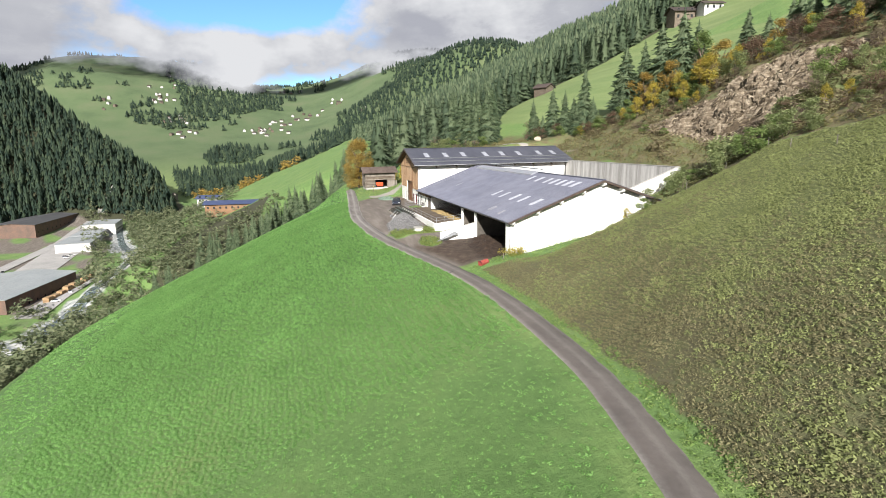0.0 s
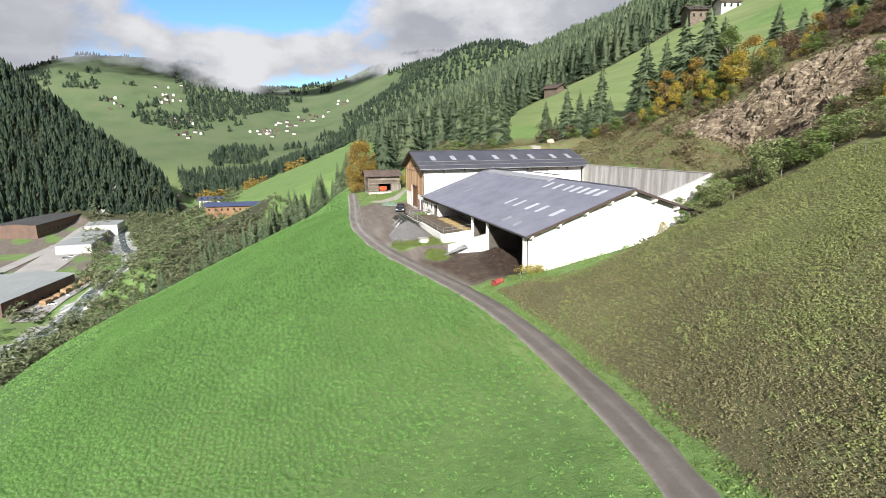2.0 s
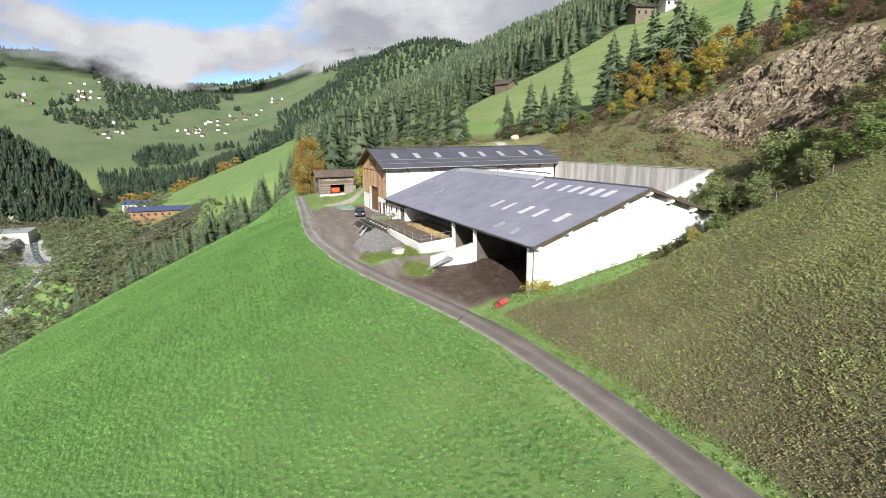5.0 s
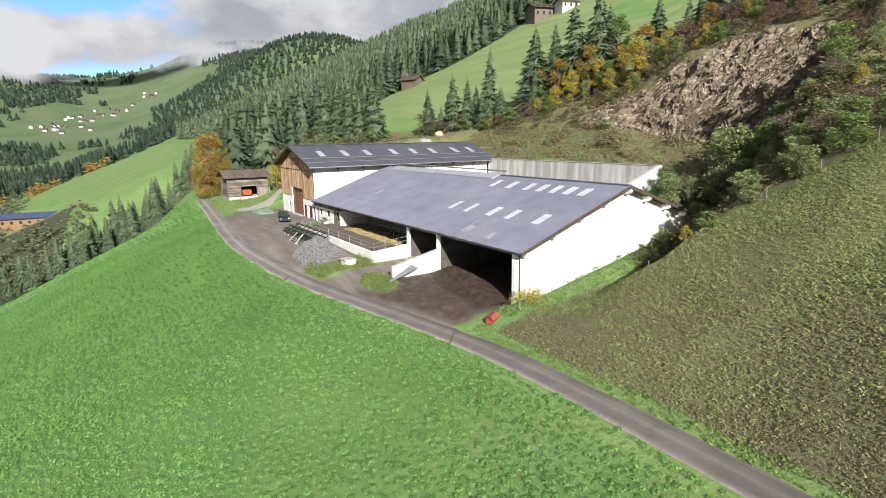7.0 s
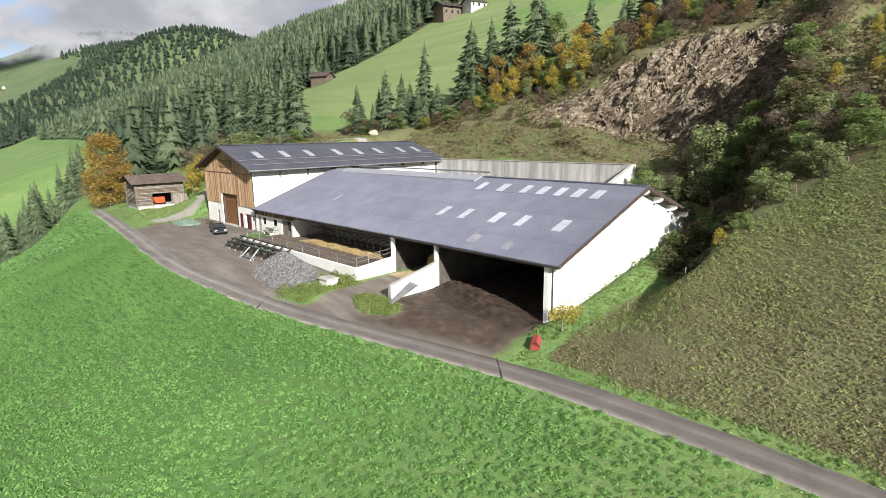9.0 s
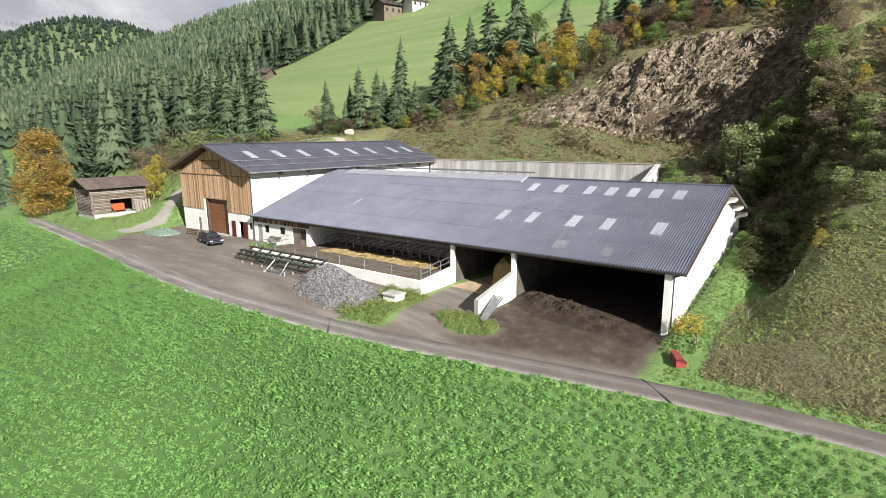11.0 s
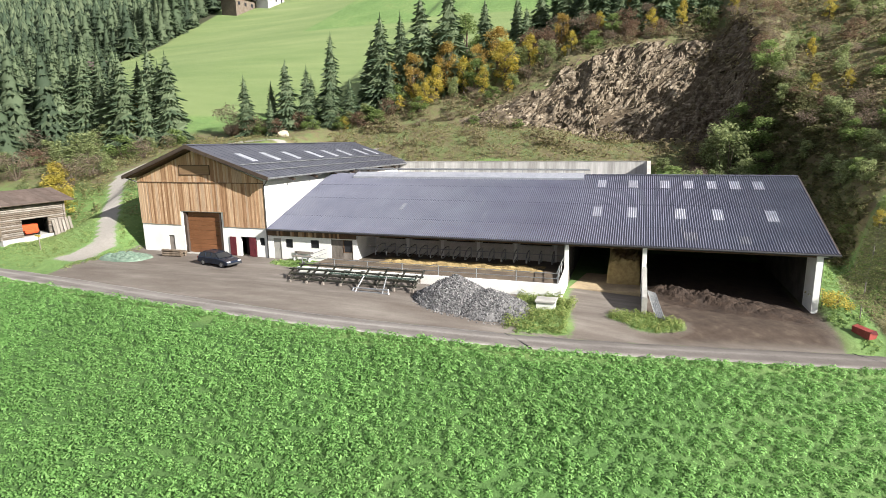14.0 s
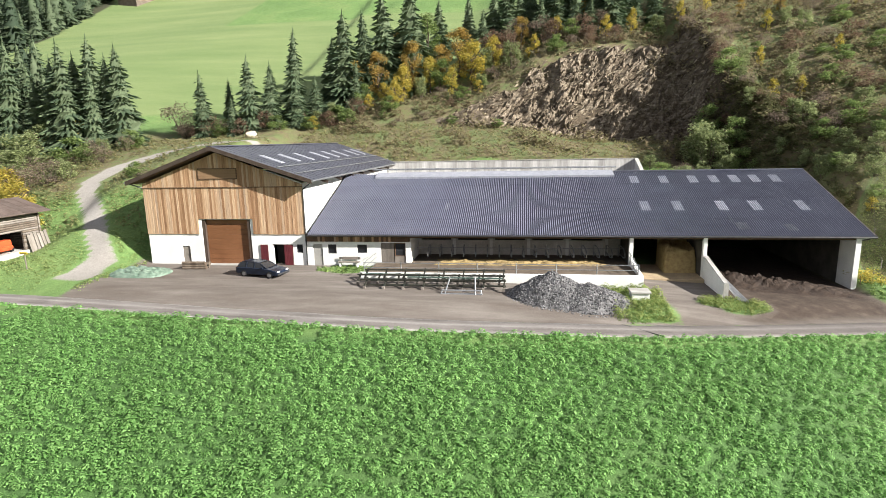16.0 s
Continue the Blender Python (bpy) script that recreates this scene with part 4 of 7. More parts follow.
bar(bm, (1.1, YF + 0.0, 1.9), (1.1, YF + 0.0, 2.05), 0.02)
part("handle", bm, DARKMETAL, d)
window(shed, 1.78, 2.63, YF + 0.1, 2.12, 3.02)
window(shed, 4.7, 5.66, YF + 0.1, 2.2, 3.03)
leaf = new("wooden_door")
leaf.parent = shed
for j in range(6):
    bm = bmesh.new()
    box(bm, 7.02 + j * 0.21, 7.22 + j * 0.21, YF + 0.08, YF + 0.14, 0.9, 3.18)
    part("plank", bm, GREYWOOD, leaf)
window(shed, 8.35, 9.4, YF + 0.1, 1.9, 3.2, frame_mat=BROWNWOOD)
bm = bmesh.new()
box(bm, 8.3, 9.4, YF + 0.05, YF + 0.12, 0.9, 1.9)
part("wooden_panel", bm, GREYWOOD, shed)
# stall: back wall with slots, posts, beam
bm = bmesh.new()
slots = [(x0, x0 + 3.0, 2.75, 3.35) for x0 in (10.2, 13.9, 17.6, 21.3, 25.0)]
holed(bm, 9.9, 30.0, 3.4, 3.65, 0.2, 4.6, slots)
part("stall_wall", bm, surf("soiled_whitewash", (0.58, 0.56, 0.52), (0.46, 0.44, 0.40), 0.8, 0.9, fine=8), shed)
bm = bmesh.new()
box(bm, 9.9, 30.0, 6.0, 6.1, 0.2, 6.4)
part("dark_backing", bm, DARK, shed)
for xx in (13.55, 17.25, 20.95, 24.65, 28.35):
    bm = bmesh.new()
    box(bm, xx - 0.15, xx + 0.15, 3.2, 3.395, 1.2, 4.6)
    part("pier", bm, PLASTER, shed)
for xx, yy, z0 in ((29.85, -0.95, 0.0), (36.05, -0.95, -0.6)):
    bm = bmesh.new()
    box(bm, xx - 0.17, xx + 0.17, yy - 0.17, yy + 0.17, z0 - 0.4, 3.9, bevel=0.02)
    part("post", bm, PLASTER, shed)
bm = bmesh.new()
box(bm, 9.9, 47.95, -1.05, -0.83, 3.72, 3.98)
part("eave_beam", bm, BROWNWOOD, shed)
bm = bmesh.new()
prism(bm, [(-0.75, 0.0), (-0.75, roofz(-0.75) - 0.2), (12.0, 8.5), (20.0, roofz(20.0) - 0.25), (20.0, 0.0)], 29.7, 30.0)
part("partition_wall", bm, SHADEWALL, shed)
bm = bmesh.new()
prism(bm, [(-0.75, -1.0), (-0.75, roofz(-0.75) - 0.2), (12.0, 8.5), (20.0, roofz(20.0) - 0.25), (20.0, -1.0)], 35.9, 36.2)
part("partition_wall", bm, SHADEWALL, shed)
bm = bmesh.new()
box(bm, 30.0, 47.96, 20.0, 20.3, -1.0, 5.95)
part("rear_wall", bm, SHADEWALL, shed)
bm = bmesh.new()
box(bm, 33.2, 35.85, 3.8, 3.9, 0.0, 4.4)
part("board_wall", bm, surf("pale_board_wall", (0.36, 0.26, 0.13), (0.27, 0.19, 0.10), 0.8, 0.8, fine=14, stretch=(3, 3, 0.4)), shed)
# the sloping wing wall beside the muck bay
bm = bmesh.new()
prism(bm, [(-6.42, -1.4), (-6.42, 1.15), (-1.2, 2.25), (-1.2, -1.4)], 35.95, 36.25)
wing = part("wing_wall", bm, PLASTER)
tagged(wing, "white concrete wing wall with sloping top beside the muck bay", "wall")
bm = bmesh.new()
box(bm, 35.91, 36.29, -6.46, -6.43, -0.3, 1.16)
beam(bm, (36.1, -6.42, 1.18), (36.1, -1.2, 2.28), 0.34, 0.06)
part("coping", bm, CONCRETE, wing)

# open slurry tank behind
SIDE_LOW = 5.6
tank = thing("slurry_tank_wall", "high streaked concrete walls of an open tank", "wall")
bm = bmesh.new()
box(bm, -0.3, 36.9, 33.3, 33.7, 2.0, 9.42)
part("back_wall", bm, TANK, tank)
bm = bmesh.new()
prism(bm, [(22.5, 2.0), (22.5, SIDE_LOW), (33.3, 9.42), (33.3, 2.0)], 36.5, 36.9)
part("side_wall", bm, surf("pale_tank_render", (0.68, 0.67, 0.64), (0.55, 0.54, 0.51), 0.6, 0.9, fine=8, bump=0.15), tank)
bm = bmesh.new()
box(bm, -0.3, 36.95, 33.25, 33.75, 9.42, 9.5)
beam(bm, (36.7, 22.5, SIDE_LOW + 0.03), (36.7, 33.25, 9.45), 0.5, 0.07)
part("coping", bm, CONCRETE, tank)
bm = bmesh.new()
box(bm, 0.0, 36.5, 22.8, 33.3, 4.6, 4.75)
part("tank_floor", bm, MANURE, tank)

# ---- paddock platform in front of the stall ----
pad = thing("paddock_platform", "raised concrete cattle yard with white retaining wall", "platform")
bm = bmesh.new()
box(bm, 6.6, 29.75, -5.35, 3.39, 0.0, 1.30)
part("yard_slab", bm, surf("soiled_concrete", (0.14, 0.11, 0.08), (0.085, 0.065, 0.048), 0.8, 0.9, fine=7, bump=0.4), pad)
bm = bmesh.new()
box(bm, 6.3, 30.05, -5.65, -5.35, -0.2, 1.50)
part("front_wall", bm, PLASTER, pad)
bm = bmesh.new()
prism(bm, [(-5.35, -0.2), (-5.35, 1.5), (-1.15, 1.9), (-1.15, -0.2)], 29.76, 30.05)
part("side_wall", bm, PLASTER, pad)
rail = thing("paddock_railing", "galvanised tube railing along the cattle yard wall", "railing")
for xx in np.arange(6.6, 30, 3.3):
    bm = bmesh.new()
    bar(bm, (xx, -5.2, 1.30), (xx, -5.2, 2.35), 0.045, 8)
    part("post", bm, STEEL, rail)
for z in (1.85, 2.28):
    bm = bmesh.new()
    bar(bm, (6.6, -5.2, z), (29.7, -5.2, z), 0.032, 6)
    part("rail", bm, STEEL, rail)
    bm = bmesh.new()
    bar(bm, (29.6, -5.2, z + 0.05), (29.6, -1.1, z + 0.4), 0.032, 6)
    part("rail", bm, STEEL, rail)
    bm = bmesh.new()
    bar(bm, (6.6, -5.2, z), (6.6, -1.0, z), 0.032, 6)
    part("rail", bm, STEEL, rail)
for yy in (-3.8, -2.4):
    bm = bmesh.new()
    bar(bm, (29.6, yy, 1.7), (29.6, yy, 2.6), 0.04, 8)
    part("post", bm, STEEL, rail)
# cubicle dividers: bent tubes
def divider(x):
    t = thing("stall_divider", "bent galvanised cubicle divider tube", "stall divider", "stall dividers")
    bm = bmesh.new()
    pts = [(x, 2.9, 1.3), (x, 2.9, 2.35), (x + 0.05, 2.2, 2.5), (x + 0.12, 0.9, 2.45), (x + 0.16, 0.3, 2.15), (x + 0.16, 0.25, 1.75), (x + 0.1, 0.9, 1.62), (x, 2.9, 1.75)]
    for a, b in zip(pts, pts[1:]):
        bar(bm, a, b, 0.055, 6)
    part("tube", bm, STEEL, t)
    return t
first = divider(0.0)
first.matrix_basis = pose(11.2, 0, 0)
for i in range(1, 17):
    copy_thing(first, pose(11.2 + i * 1.14, 0, 0))
bm = bmesh.new()
bar(bm, (10.2, 0.75, 2.48), (29.6, 0.75, 2.48), 0.035, 6)
tagged(part("neck_rail", bm, STEEL), "long horizontal neck tube on the cubicle dividers", "rail")


def heap(name, x0, x1, y0, y1, fn, material, nx, ny, label, category, parent=None, smooth=True):
    """A heap: a height field closed down to its base."""
    xs_, ys_ = np.linspace(x0, x1, nx), np.linspace(y0, y1, ny)
    vs = [(a, b, fn(a, b)) for a in xs_ for b in ys_]
    fs = [(i * ny + j, (i + 1) * ny + j, (i + 1) * ny + j + 1, i * ny + j + 1) for i in range(nx - 1) for j in range(ny - 1)]
    ob = link(name, pymesh(name, vs, fs), material, parent, "", smooth)
    return tagged(ob, label, category) if not parent else ob


def hayh(x, y):
    e = min(1, (x - 12) / 1.5, (28 - x) / 1.5, (y + 1.6) / 0.8, (1.3 - y) / 0.8)
    return 1.28 + max(0.0, e) * (0.12 + 0.10 * float(wob(x, y, 0.7, 11)) + 0.09 * float(wob(x, y, 0.3, 12)))
heap("straw_bedding", 12, 28, -1.6, 1.3, hayh, HAY, 90, 22, "strip of loose straw bedding on the cattle yard", "straw")


def stackh(x, y):
    e = min(1, (x - 33.1) / 0.2, (35.87 - x) / 0.15, (y - 0.35) / 0.25)
    return 0.1 + max(0.0, e) ** 0.5 * (2.35 + 0.22 * float(wob(x, y, 0.6, 13)) + 0.12 * float(wob(x, y, 0.25, 16)) + 0.10 * (y - 1))
heap("hay_mound", 33.1, 35.88, 0.0, 3.7, stackh, HAY, 34, 40, "loose golden hay heaped in the shed bay", "hay")


def muck(x, y):
    """A low ridge of dung pushed across the bay's mouth, trodden flat behind."""
    end = max(0.0, 1 - ((x - 41.8) / 6.0) ** 4)
    crest = -0.9 - 0.22 * (x - 38)
    ridge_ = math.exp(-((y - crest) / (0.9 if y < crest else 1.7)) ** 2) * float(np.interp(x, [36.5, 39, 44, 48], [0.75, 0.7, 0.4, 0.2]))
    flat = 0.10 * float(sstep(crest - 1, crest + 1, y))
    lump = 0.5 + 0.30 * float(wob(x, y, 0.8, 14)) + 0.28 * float(wob(x, y, 0.36, 15)) + 0.18 * float(wob(x, y, 0.19, 17))
    return float(height(x, y)) - 0.03 + end * (ridge_ * (0.55 + lump) + flat + 0.10 * lump * float(sstep(-4.4, -3.2, y)))
heap("manure_mound", 36.3, 47.9, -5.0, 9, muck, MANURE, 100, 110, "dark brown heap of manure in the open bay", "manure heap")
bm = bmesh.new()
box(bm, 30.06, 35.88, -2.0, 3.75, -0.4, 0.36)
tagged(part("bay_floor", bm, surf("sandy_floor", (0.40, 0.31, 0.19), (0.30, 0.23, 0.15), 0.9, 0.95, fine=10, bump=0.4)), category="floor", kind="structure", label="straw-strewn sandy floor of the hay bay")

# ---- trees, bushes and herbs ----
SPRUCE = leafy("spruce_needles", (0.056, 0.082, 0.050), (0.084, 0.116, 0.066), (0.118, 0.150, 0.086), 0.7, 0.25)
HILLSPRUCE = leafy("hillside_spruce_needles", (0.048, 0.070, 0.044), (0.074, 0.102, 0.060), (0.108, 0.136, 0.080), 0.7, 0.15)
FARSPRUCE = leafy("shaded_spruce_needles", (0.020, 0.034, 0.025), (0.032, 0.049, 0.033), (0.048, 0.068, 0.041), 0.7, 0.05)
WILLOW = leafy("grey_green_leaves", (0.105, 0.130, 0.058), (0.165, 0.195, 0.086), (0.24, 0.265, 0.13), 0.6)
GREENL = leafy("green_leaves", (0.082, 0.120, 0.040), (0.130, 0.180, 0.058), (0.19, 0.235, 0.088), 0.6)
YELLOWL = leafy("yellow_leaves", (0.19, 0.17, 0.035), (0.31, 0.255, 0.05), (0.41, 0.33, 0.08), 0.6)
ORANGEL = leafy("orange_leaves", (0.16, 0.112, 0.036), (0.26, 0.178, 0.05), (0.35, 0.25, 0.075), 0.6)
RUSTL = leafy("rust_red_leaves", (0.090, 0.056, 0.042), (0.140, 0.092, 0.064), (0.185, 0.135, 0.09), 0.65)
TWIGS = leafy("bare_brown_twigs", (0.095, 0.072, 0.058), (0.15, 0.115, 0.09), (0.21, 0.165, 0.125), 0.8)
GREYTWIG = leafy("grey_green_thicket", (0.075, 0.090, 0.050), (0.115, 0.134, 0.076), (0.165, 0.178, 0.105), 0.8, 0.1)


def spruce_mesh(h, r, whorls, per, seed):
    """The crown of a spruce: drooping branch sprays in whorls."""
    g = np.random.default_rng(seed)
    vs, fs = [], []
    for i in range(whorls):
        t = i / whorls
        zc = h * (0.07 + 0.92 * t ** 0.95)
        rad = r * (1 - t) ** 0.72 * g.uniform(0.8, 1.1) + 0.12
        n = max(4, int(per * (1 - 0.45 * t)))
        for j in range(n):
            a = 6.283 * (j + g.uniform(-0.35, 0.35)) / n + i * 1.7
            L = rad * g.uniform(0.6, 1.2)
            ca, sa = math.cos(a), math.sin(a)
            dr = 0.34 + 0.26 * (1 - t) + g.uniform(-0.12, 0.12)
            z0 = zc + g.uniform(-0.3, 0.3) * (h / 15)
            o = len(vs)

            def pt(d, s, dz=0.0):
                x = d * ca - s * sa
                y = d * sa + s * ca
                return (x, y, z0 - dr * d * (0.6 + 0.5 * d / max(L, 0.1)) + dz)
            # a shoot with two side shoots, narrow and hanging
            for sp, l0, l1, ww in ((0.0, 0.04, 1.0, 0.10), (0.5, 0.25, 0.88, 0.09), (-0.5, 0.25, 0.88, 0.09)):
                o = len(vs)
                m_ = (l0 + l1) * 0.5
                w2 = L * ww + 0.05
                for d_, s2, dz in ((l0, 0.0, 0.0), (m_, -w2, -0.05), (l1, 0.0, 0.03), (m_, w2, -0.05), (m_ + 0.12, 0.0, -0.13)):
                    vs.append(pt(L * d_, (d_ - l0) * L * sp + s2, dz * L))
                fs += [(o, o + 1, o + 2), (o, o + 2, o + 3), (o, o + 4, o + 2)]
    # the dense inside of the crown
    o, m_ = len(vs), 9
    for lv in range(6):
        t = lv / 6
        for j in range(m_):
            a, q = 6.283 * j / m_ + lv, (r * 0.60 * (1 - t) ** 0.75 + 0.05) * g.uniform(0.75, 1.15)
            vs.append((q * math.cos(a), q * math.sin(a), h * (0.08 + 0.86 * t) + g.uniform(-0.02, 0.02) * h))
    vs.append((0, 0, h * 0.97))
    for lv in range(6):
        for j in range(m_):
            a, b = o + lv * m_ + j, o + lv * m_ + (j + 1) % m_
            fs += [(a, b, b + m_), (a, b + m_, a + m_)] if lv < 5 else [(a, b, o + 6 * m_)]
    o = len(vs)
    vs += [(0.1, 0, h * 0.96), (-0.05, 0.09, h * 0.96), (-0.05, -0.09, h * 0.96), (0, 0, h * 1.03)]
    fs += [(o, o + 1, o + 3), (o + 1, o + 2, o + 3), (o + 2, o, o + 3)]
    return vs, fs


def trunk_bm(h, r, n=8):
    bm = bmesh.new()
    bar(bm, (0, 0, -0.6), (0, 0, h * 0.93), r, n, r * 0.12)
    return bm


spruces = []
for s in range(4):
    H, R = (15.0, 16.5, 14.0, 17.0)[s], (3.9, 3.6, 4.1, 3.9)[s]
    t = thing("spruce", "tall dark green spruce on the slope", "tree", "spruces")
    part("trunk", trunk_bm(H, 0.22), BARK, t)
    v, f = spruce_mesh(H, R, 24, 11, 40 + s)
    link("crown", pymesh("spruce_crown", v, f), SPRUCE, t)
    spruces.append((t, H))
used = [False] * 4


def put_spruce(x, y, h, i=None, slim=1.0):
    i = int(rng.integers(4)) if i is None else i
    t, H = spruces[i]
    m = pose(x, y, float(height(x, y)) - 0.1, rng.uniform(-2, 2), rng.uniform(-2, 2), rng.uniform(0, 360))
    k_ = h / H
    if not used[i]:
        used[i] = True
        t.scale = (1, 1, 1)
        c_ = t
        t.matrix_basis = m @ Matrix.Diagonal((k_, k_, k_, 1))
        return t
    c_ = copy_thing(t, m)
    wd = k_ * slim * rng.uniform(0.85, 1.15)
    c_.scale = (wd, wd, k_)
    return c_


# the group before the upper meadow, and by the quarry
for x, y, h in ((-34.9, 41.9, 11.5), (-31.8, 45.3, 9.5), (-27.4, 43.9, 12.8), (-24.3, 45.3, 11.3), (-21.4, 49.5, 16.5), (-17.5, 50.2, 8), (-13.8, 56.5, 17), (-16.5, 57.5, 12),
                (-25.0, 48.5, 9), (-20.0, 46.5, 7.5), (-10.5, 60.0, 16), (-7.0, 62.5, 19), (-1.5, 63.5, 20), (-29.8, 42.0, 7), (-37.5, 44.0, 6), (-11.0, 54.0, 9),
                (16.5, 93.5, 11), (30.8, 70.1, 12), (38.2, 72.9, 13), (34.0, 76.0, 14), (44.0, 80.0, 13), (52.0, 84.0, 12), (26.0, 82.0, 11), (61.0, 78.0, 12), (70.0, 72.0, 11), (2.0, 78.0, 13), (8.0, 84.0, 12),
                (24.0, 71.5, 9), (27.0, 75.0, 12), (33.5, 69.0, 8), (36.0, 74.5, 12), (41.0, 77.0, 13), (29.0, 79.0, 13), (47.0, 74.0, 10), (20.0, 77.0, 11), (14.0, 80.0, 12), (22.0, 83.0, 13), (38.0, 82.0, 14), (56.0, 79.0, 11), (-4.0, 70.0, 15), (12.0, 74.0, 10)):
    put_spruce(x, y, h)
# forest edge behind the log shed
gr = np.random.default_rng(31)
edge_pts = []
for i in range(900):
    x, y = gr.uniform(-95, -38), gr.uniform(20, 58)
    lim = -38 - 0.55 * abs(y - 34)
    if x > lim - 1 or y < 24 + 0.05 * (-40 - x) or y > -29.5 + (110 - x) * 0.4:
        continue
    if all((x - a) ** 2 + (y - b) ** 2 > 7.0 for a, b in edge_pts):
        edge_pts.append((x, y))
for x, y in edge_pts[:105]:
    put_spruce(x, y, gr.uniform(11, 18))
# row at the lower edge of the meadow
for i in range(48):
    t = i / 47
    x = np.interp(t, [0, 0.3, 0.6, 1], [-69, -84, -125, -205]) + gr.uniform(-3, 3)
    y = np.interp(t, [0, 0.3, 0.6, 1], [-9, -20, -31, -72]) + gr.uniform(-3, 3)
    put_spruce(x, y, gr.uniform(9, 13), None, 0.8)
for i in range(60):
    t = i / 59
    put_spruce(np.interp(t, [0, 0.3, 1], [-60, -68, -112]) + gr.uniform(-4, 4), np.interp(t, [0, 0.3, 1], [-18, -34, -92]) + gr.uniform(-4, 4), gr.uniform(9, 14), None, 0.8)
for i in range(60):
    x = gr.uniform(-84, -57)
    y = gr.uniform(-80, -13) - 0.35 * (x + 57)
    if road_y(x) - y > 9:
        put_spruce(x, y, gr.uniform(7, 11), None, 0.8)
for i in range(18):
    x = gr.uniform(-180, -75)
    y = -4 + (x + 70) * 0.18 + gr.uniform(-5, 3)
    put_spruce(x, y, gr.uniform(8, 13))


def cone_tree(h, r, tiers, points, seed):
    """A dense spruce seen from far: ragged skirts one over the other."""
    g = np.random.default_rng(seed)
    vs, fs = [], []
    for i in range(tiers):
        t = i / tiers
        top = h * min(1.0, t + 1.55 / tiers + g.uniform(-0.03, 0.03))
        low = h * (0.05 + 0.93 * t)
        rad = r * (1 - t) ** 0.9 + 0.15
        o = len(vs)
        vs.append((g.uniform(-0.1, 0.1), g.uniform(-0.1, 0.1), top))
        for j in range(2 * points):
            a = math.pi * (j + g.uniform(-0.3, 0.3)) / points
            q = rad * (g.uniform(0.85, 1.2) if j % 2 else g.uniform(0.4, 0.65))
            z = low + (top - low) * (0.0 if j % 2 else 0.3) + g.uniform(-0.05, 0.05) * h / tiers
            vs.append((q * math.cos(a), q * math.sin(a), z))
        for j in range(2 * points):
            fs.append((o, o + 1 + j, o + 1 + (j + 1) % (2 * points)))
    return vs, fs


def forest(name, pts, h0, h1, r, whorls, per, seed, label, material=None, sprays=False):
    """Many spruces in one mesh, where nobody could count them."""
    g = np.random.default_rng(seed)
    base = [spruce_mesh(14.0, r, whorls, per, seed + 1 + s) if sprays else cone_tree(14.0, r, whorls, per, seed + 1 + s) for s in range(5)]
    base = [(np.array(v), np.array(f)) for v, f in base]
    V_, F_, o = [], [], 0
    z = height(pts[:, 0], pts[:, 1])
    for (x, y), zz in zip(pts, z):
        v, f = base[int(g.integers(5))]
        a, s = g.uniform(0, 6.28), g.uniform(h0, h1) / 14
        c_, s_ = math.cos(a), math.sin(a)
        w = s * g.uniform(0.9, 1.2)
        q = np.stack([(v[:, 0] * c_ - v[:, 1] * s_) * w + x, (v[:, 0] * s_ + v[:, 1] * c_) * w + y, v[:, 2] * s + zz - 0.3], -1)
        V_.append(q)
        F_.append(f + o)
        o += len(v)
    V_, F_ = np.concatenate(V_), np.concatenate(F_)
    me = bpy.data.meshes.new(name)
    me.vertices.add(len(V_))
    me.vertices.foreach_set("co", V_.ravel())
    me.loops.add(F_.size)
    me.loops.foreach_set("vertex_index", F_.ravel())
    me.polygons.add(len(F_))
    me.polygons.foreach_set("loop_start", np.arange(len(F_)) * 3)
    me.polygons.foreach_set("loop_total", np.full(len(F_), 3))
    me.update()
    ob = link(name, me, material or SPRUCE)
    return tagged(ob, label, "forest", kind="stuff")


def scatter(n, x0, x1, y0, y1, ok, seed, gap=0.0):
    g = np.random.default_rng(seed)
    p = np.stack([g.uniform(x0, x1, n), g.uniform(y0, y1, n)], -1)
    p = p[ok(p[:, 0], p[:, 1])]
    if gap:
        cell, out = {}, []
        for q in p:
            key = (int(q[0] // gap), int(q[1] // gap))
            if key not in cell:
                cell[key] = 1
                out.append(q)
        p = np.array(out)
    return p


def strewn(x0, x1, y0, y1, gap, ok, seed):
    """Places about evenly apart, each a little off its row."""
    g = np.random.default_rng(seed)
    a, b = np.meshgrid(np.arange(x0, x1, gap), np.arange(y0, y1, gap), indexing="ij")
    a[:, ::2] += gap / 2
    p = np.stack([a.ravel(), b.ravel()], -1) + g.uniform(-0.33, 0.33, (a.size, 2)) * gap
    return p[ok(p[:, 0], p[:, 1])]


# hillside forest: from behind the shed up to the ridge, left of the upper meadow
def hill_ok(x, y):
    al, ac = valley(x, y)
    edge_x = np.interp(y, [40, 50, 60, 73, 90, 120, 165, 200, 300], [-60, -85, -108, -128, -131, -134, -140, -150, -110])
    return (x < edge_x - 3) & (x < -63) & (y > road_y(x) + 6) & (x > -520 + 0.4 * y)
hill_pts = scatter(16000, -560, -60, -20, 420, hill_ok, 51, 4.9)
close = (hill_pts[:, 0] > -165) & (hill_pts[:, 1] < 190)
forest("hillside_forest", hill_pts[close], 11, 20, 3.9, 15, 8, 52, "dense dark spruce forest on the hillside above the farm", HILLSPRUCE, True)
forest("distant_forest", hill_pts[~close], 10, 18, 2.9, 5, 5, 62, "spruce forest running on along the valley side", HILLSPRUCE)
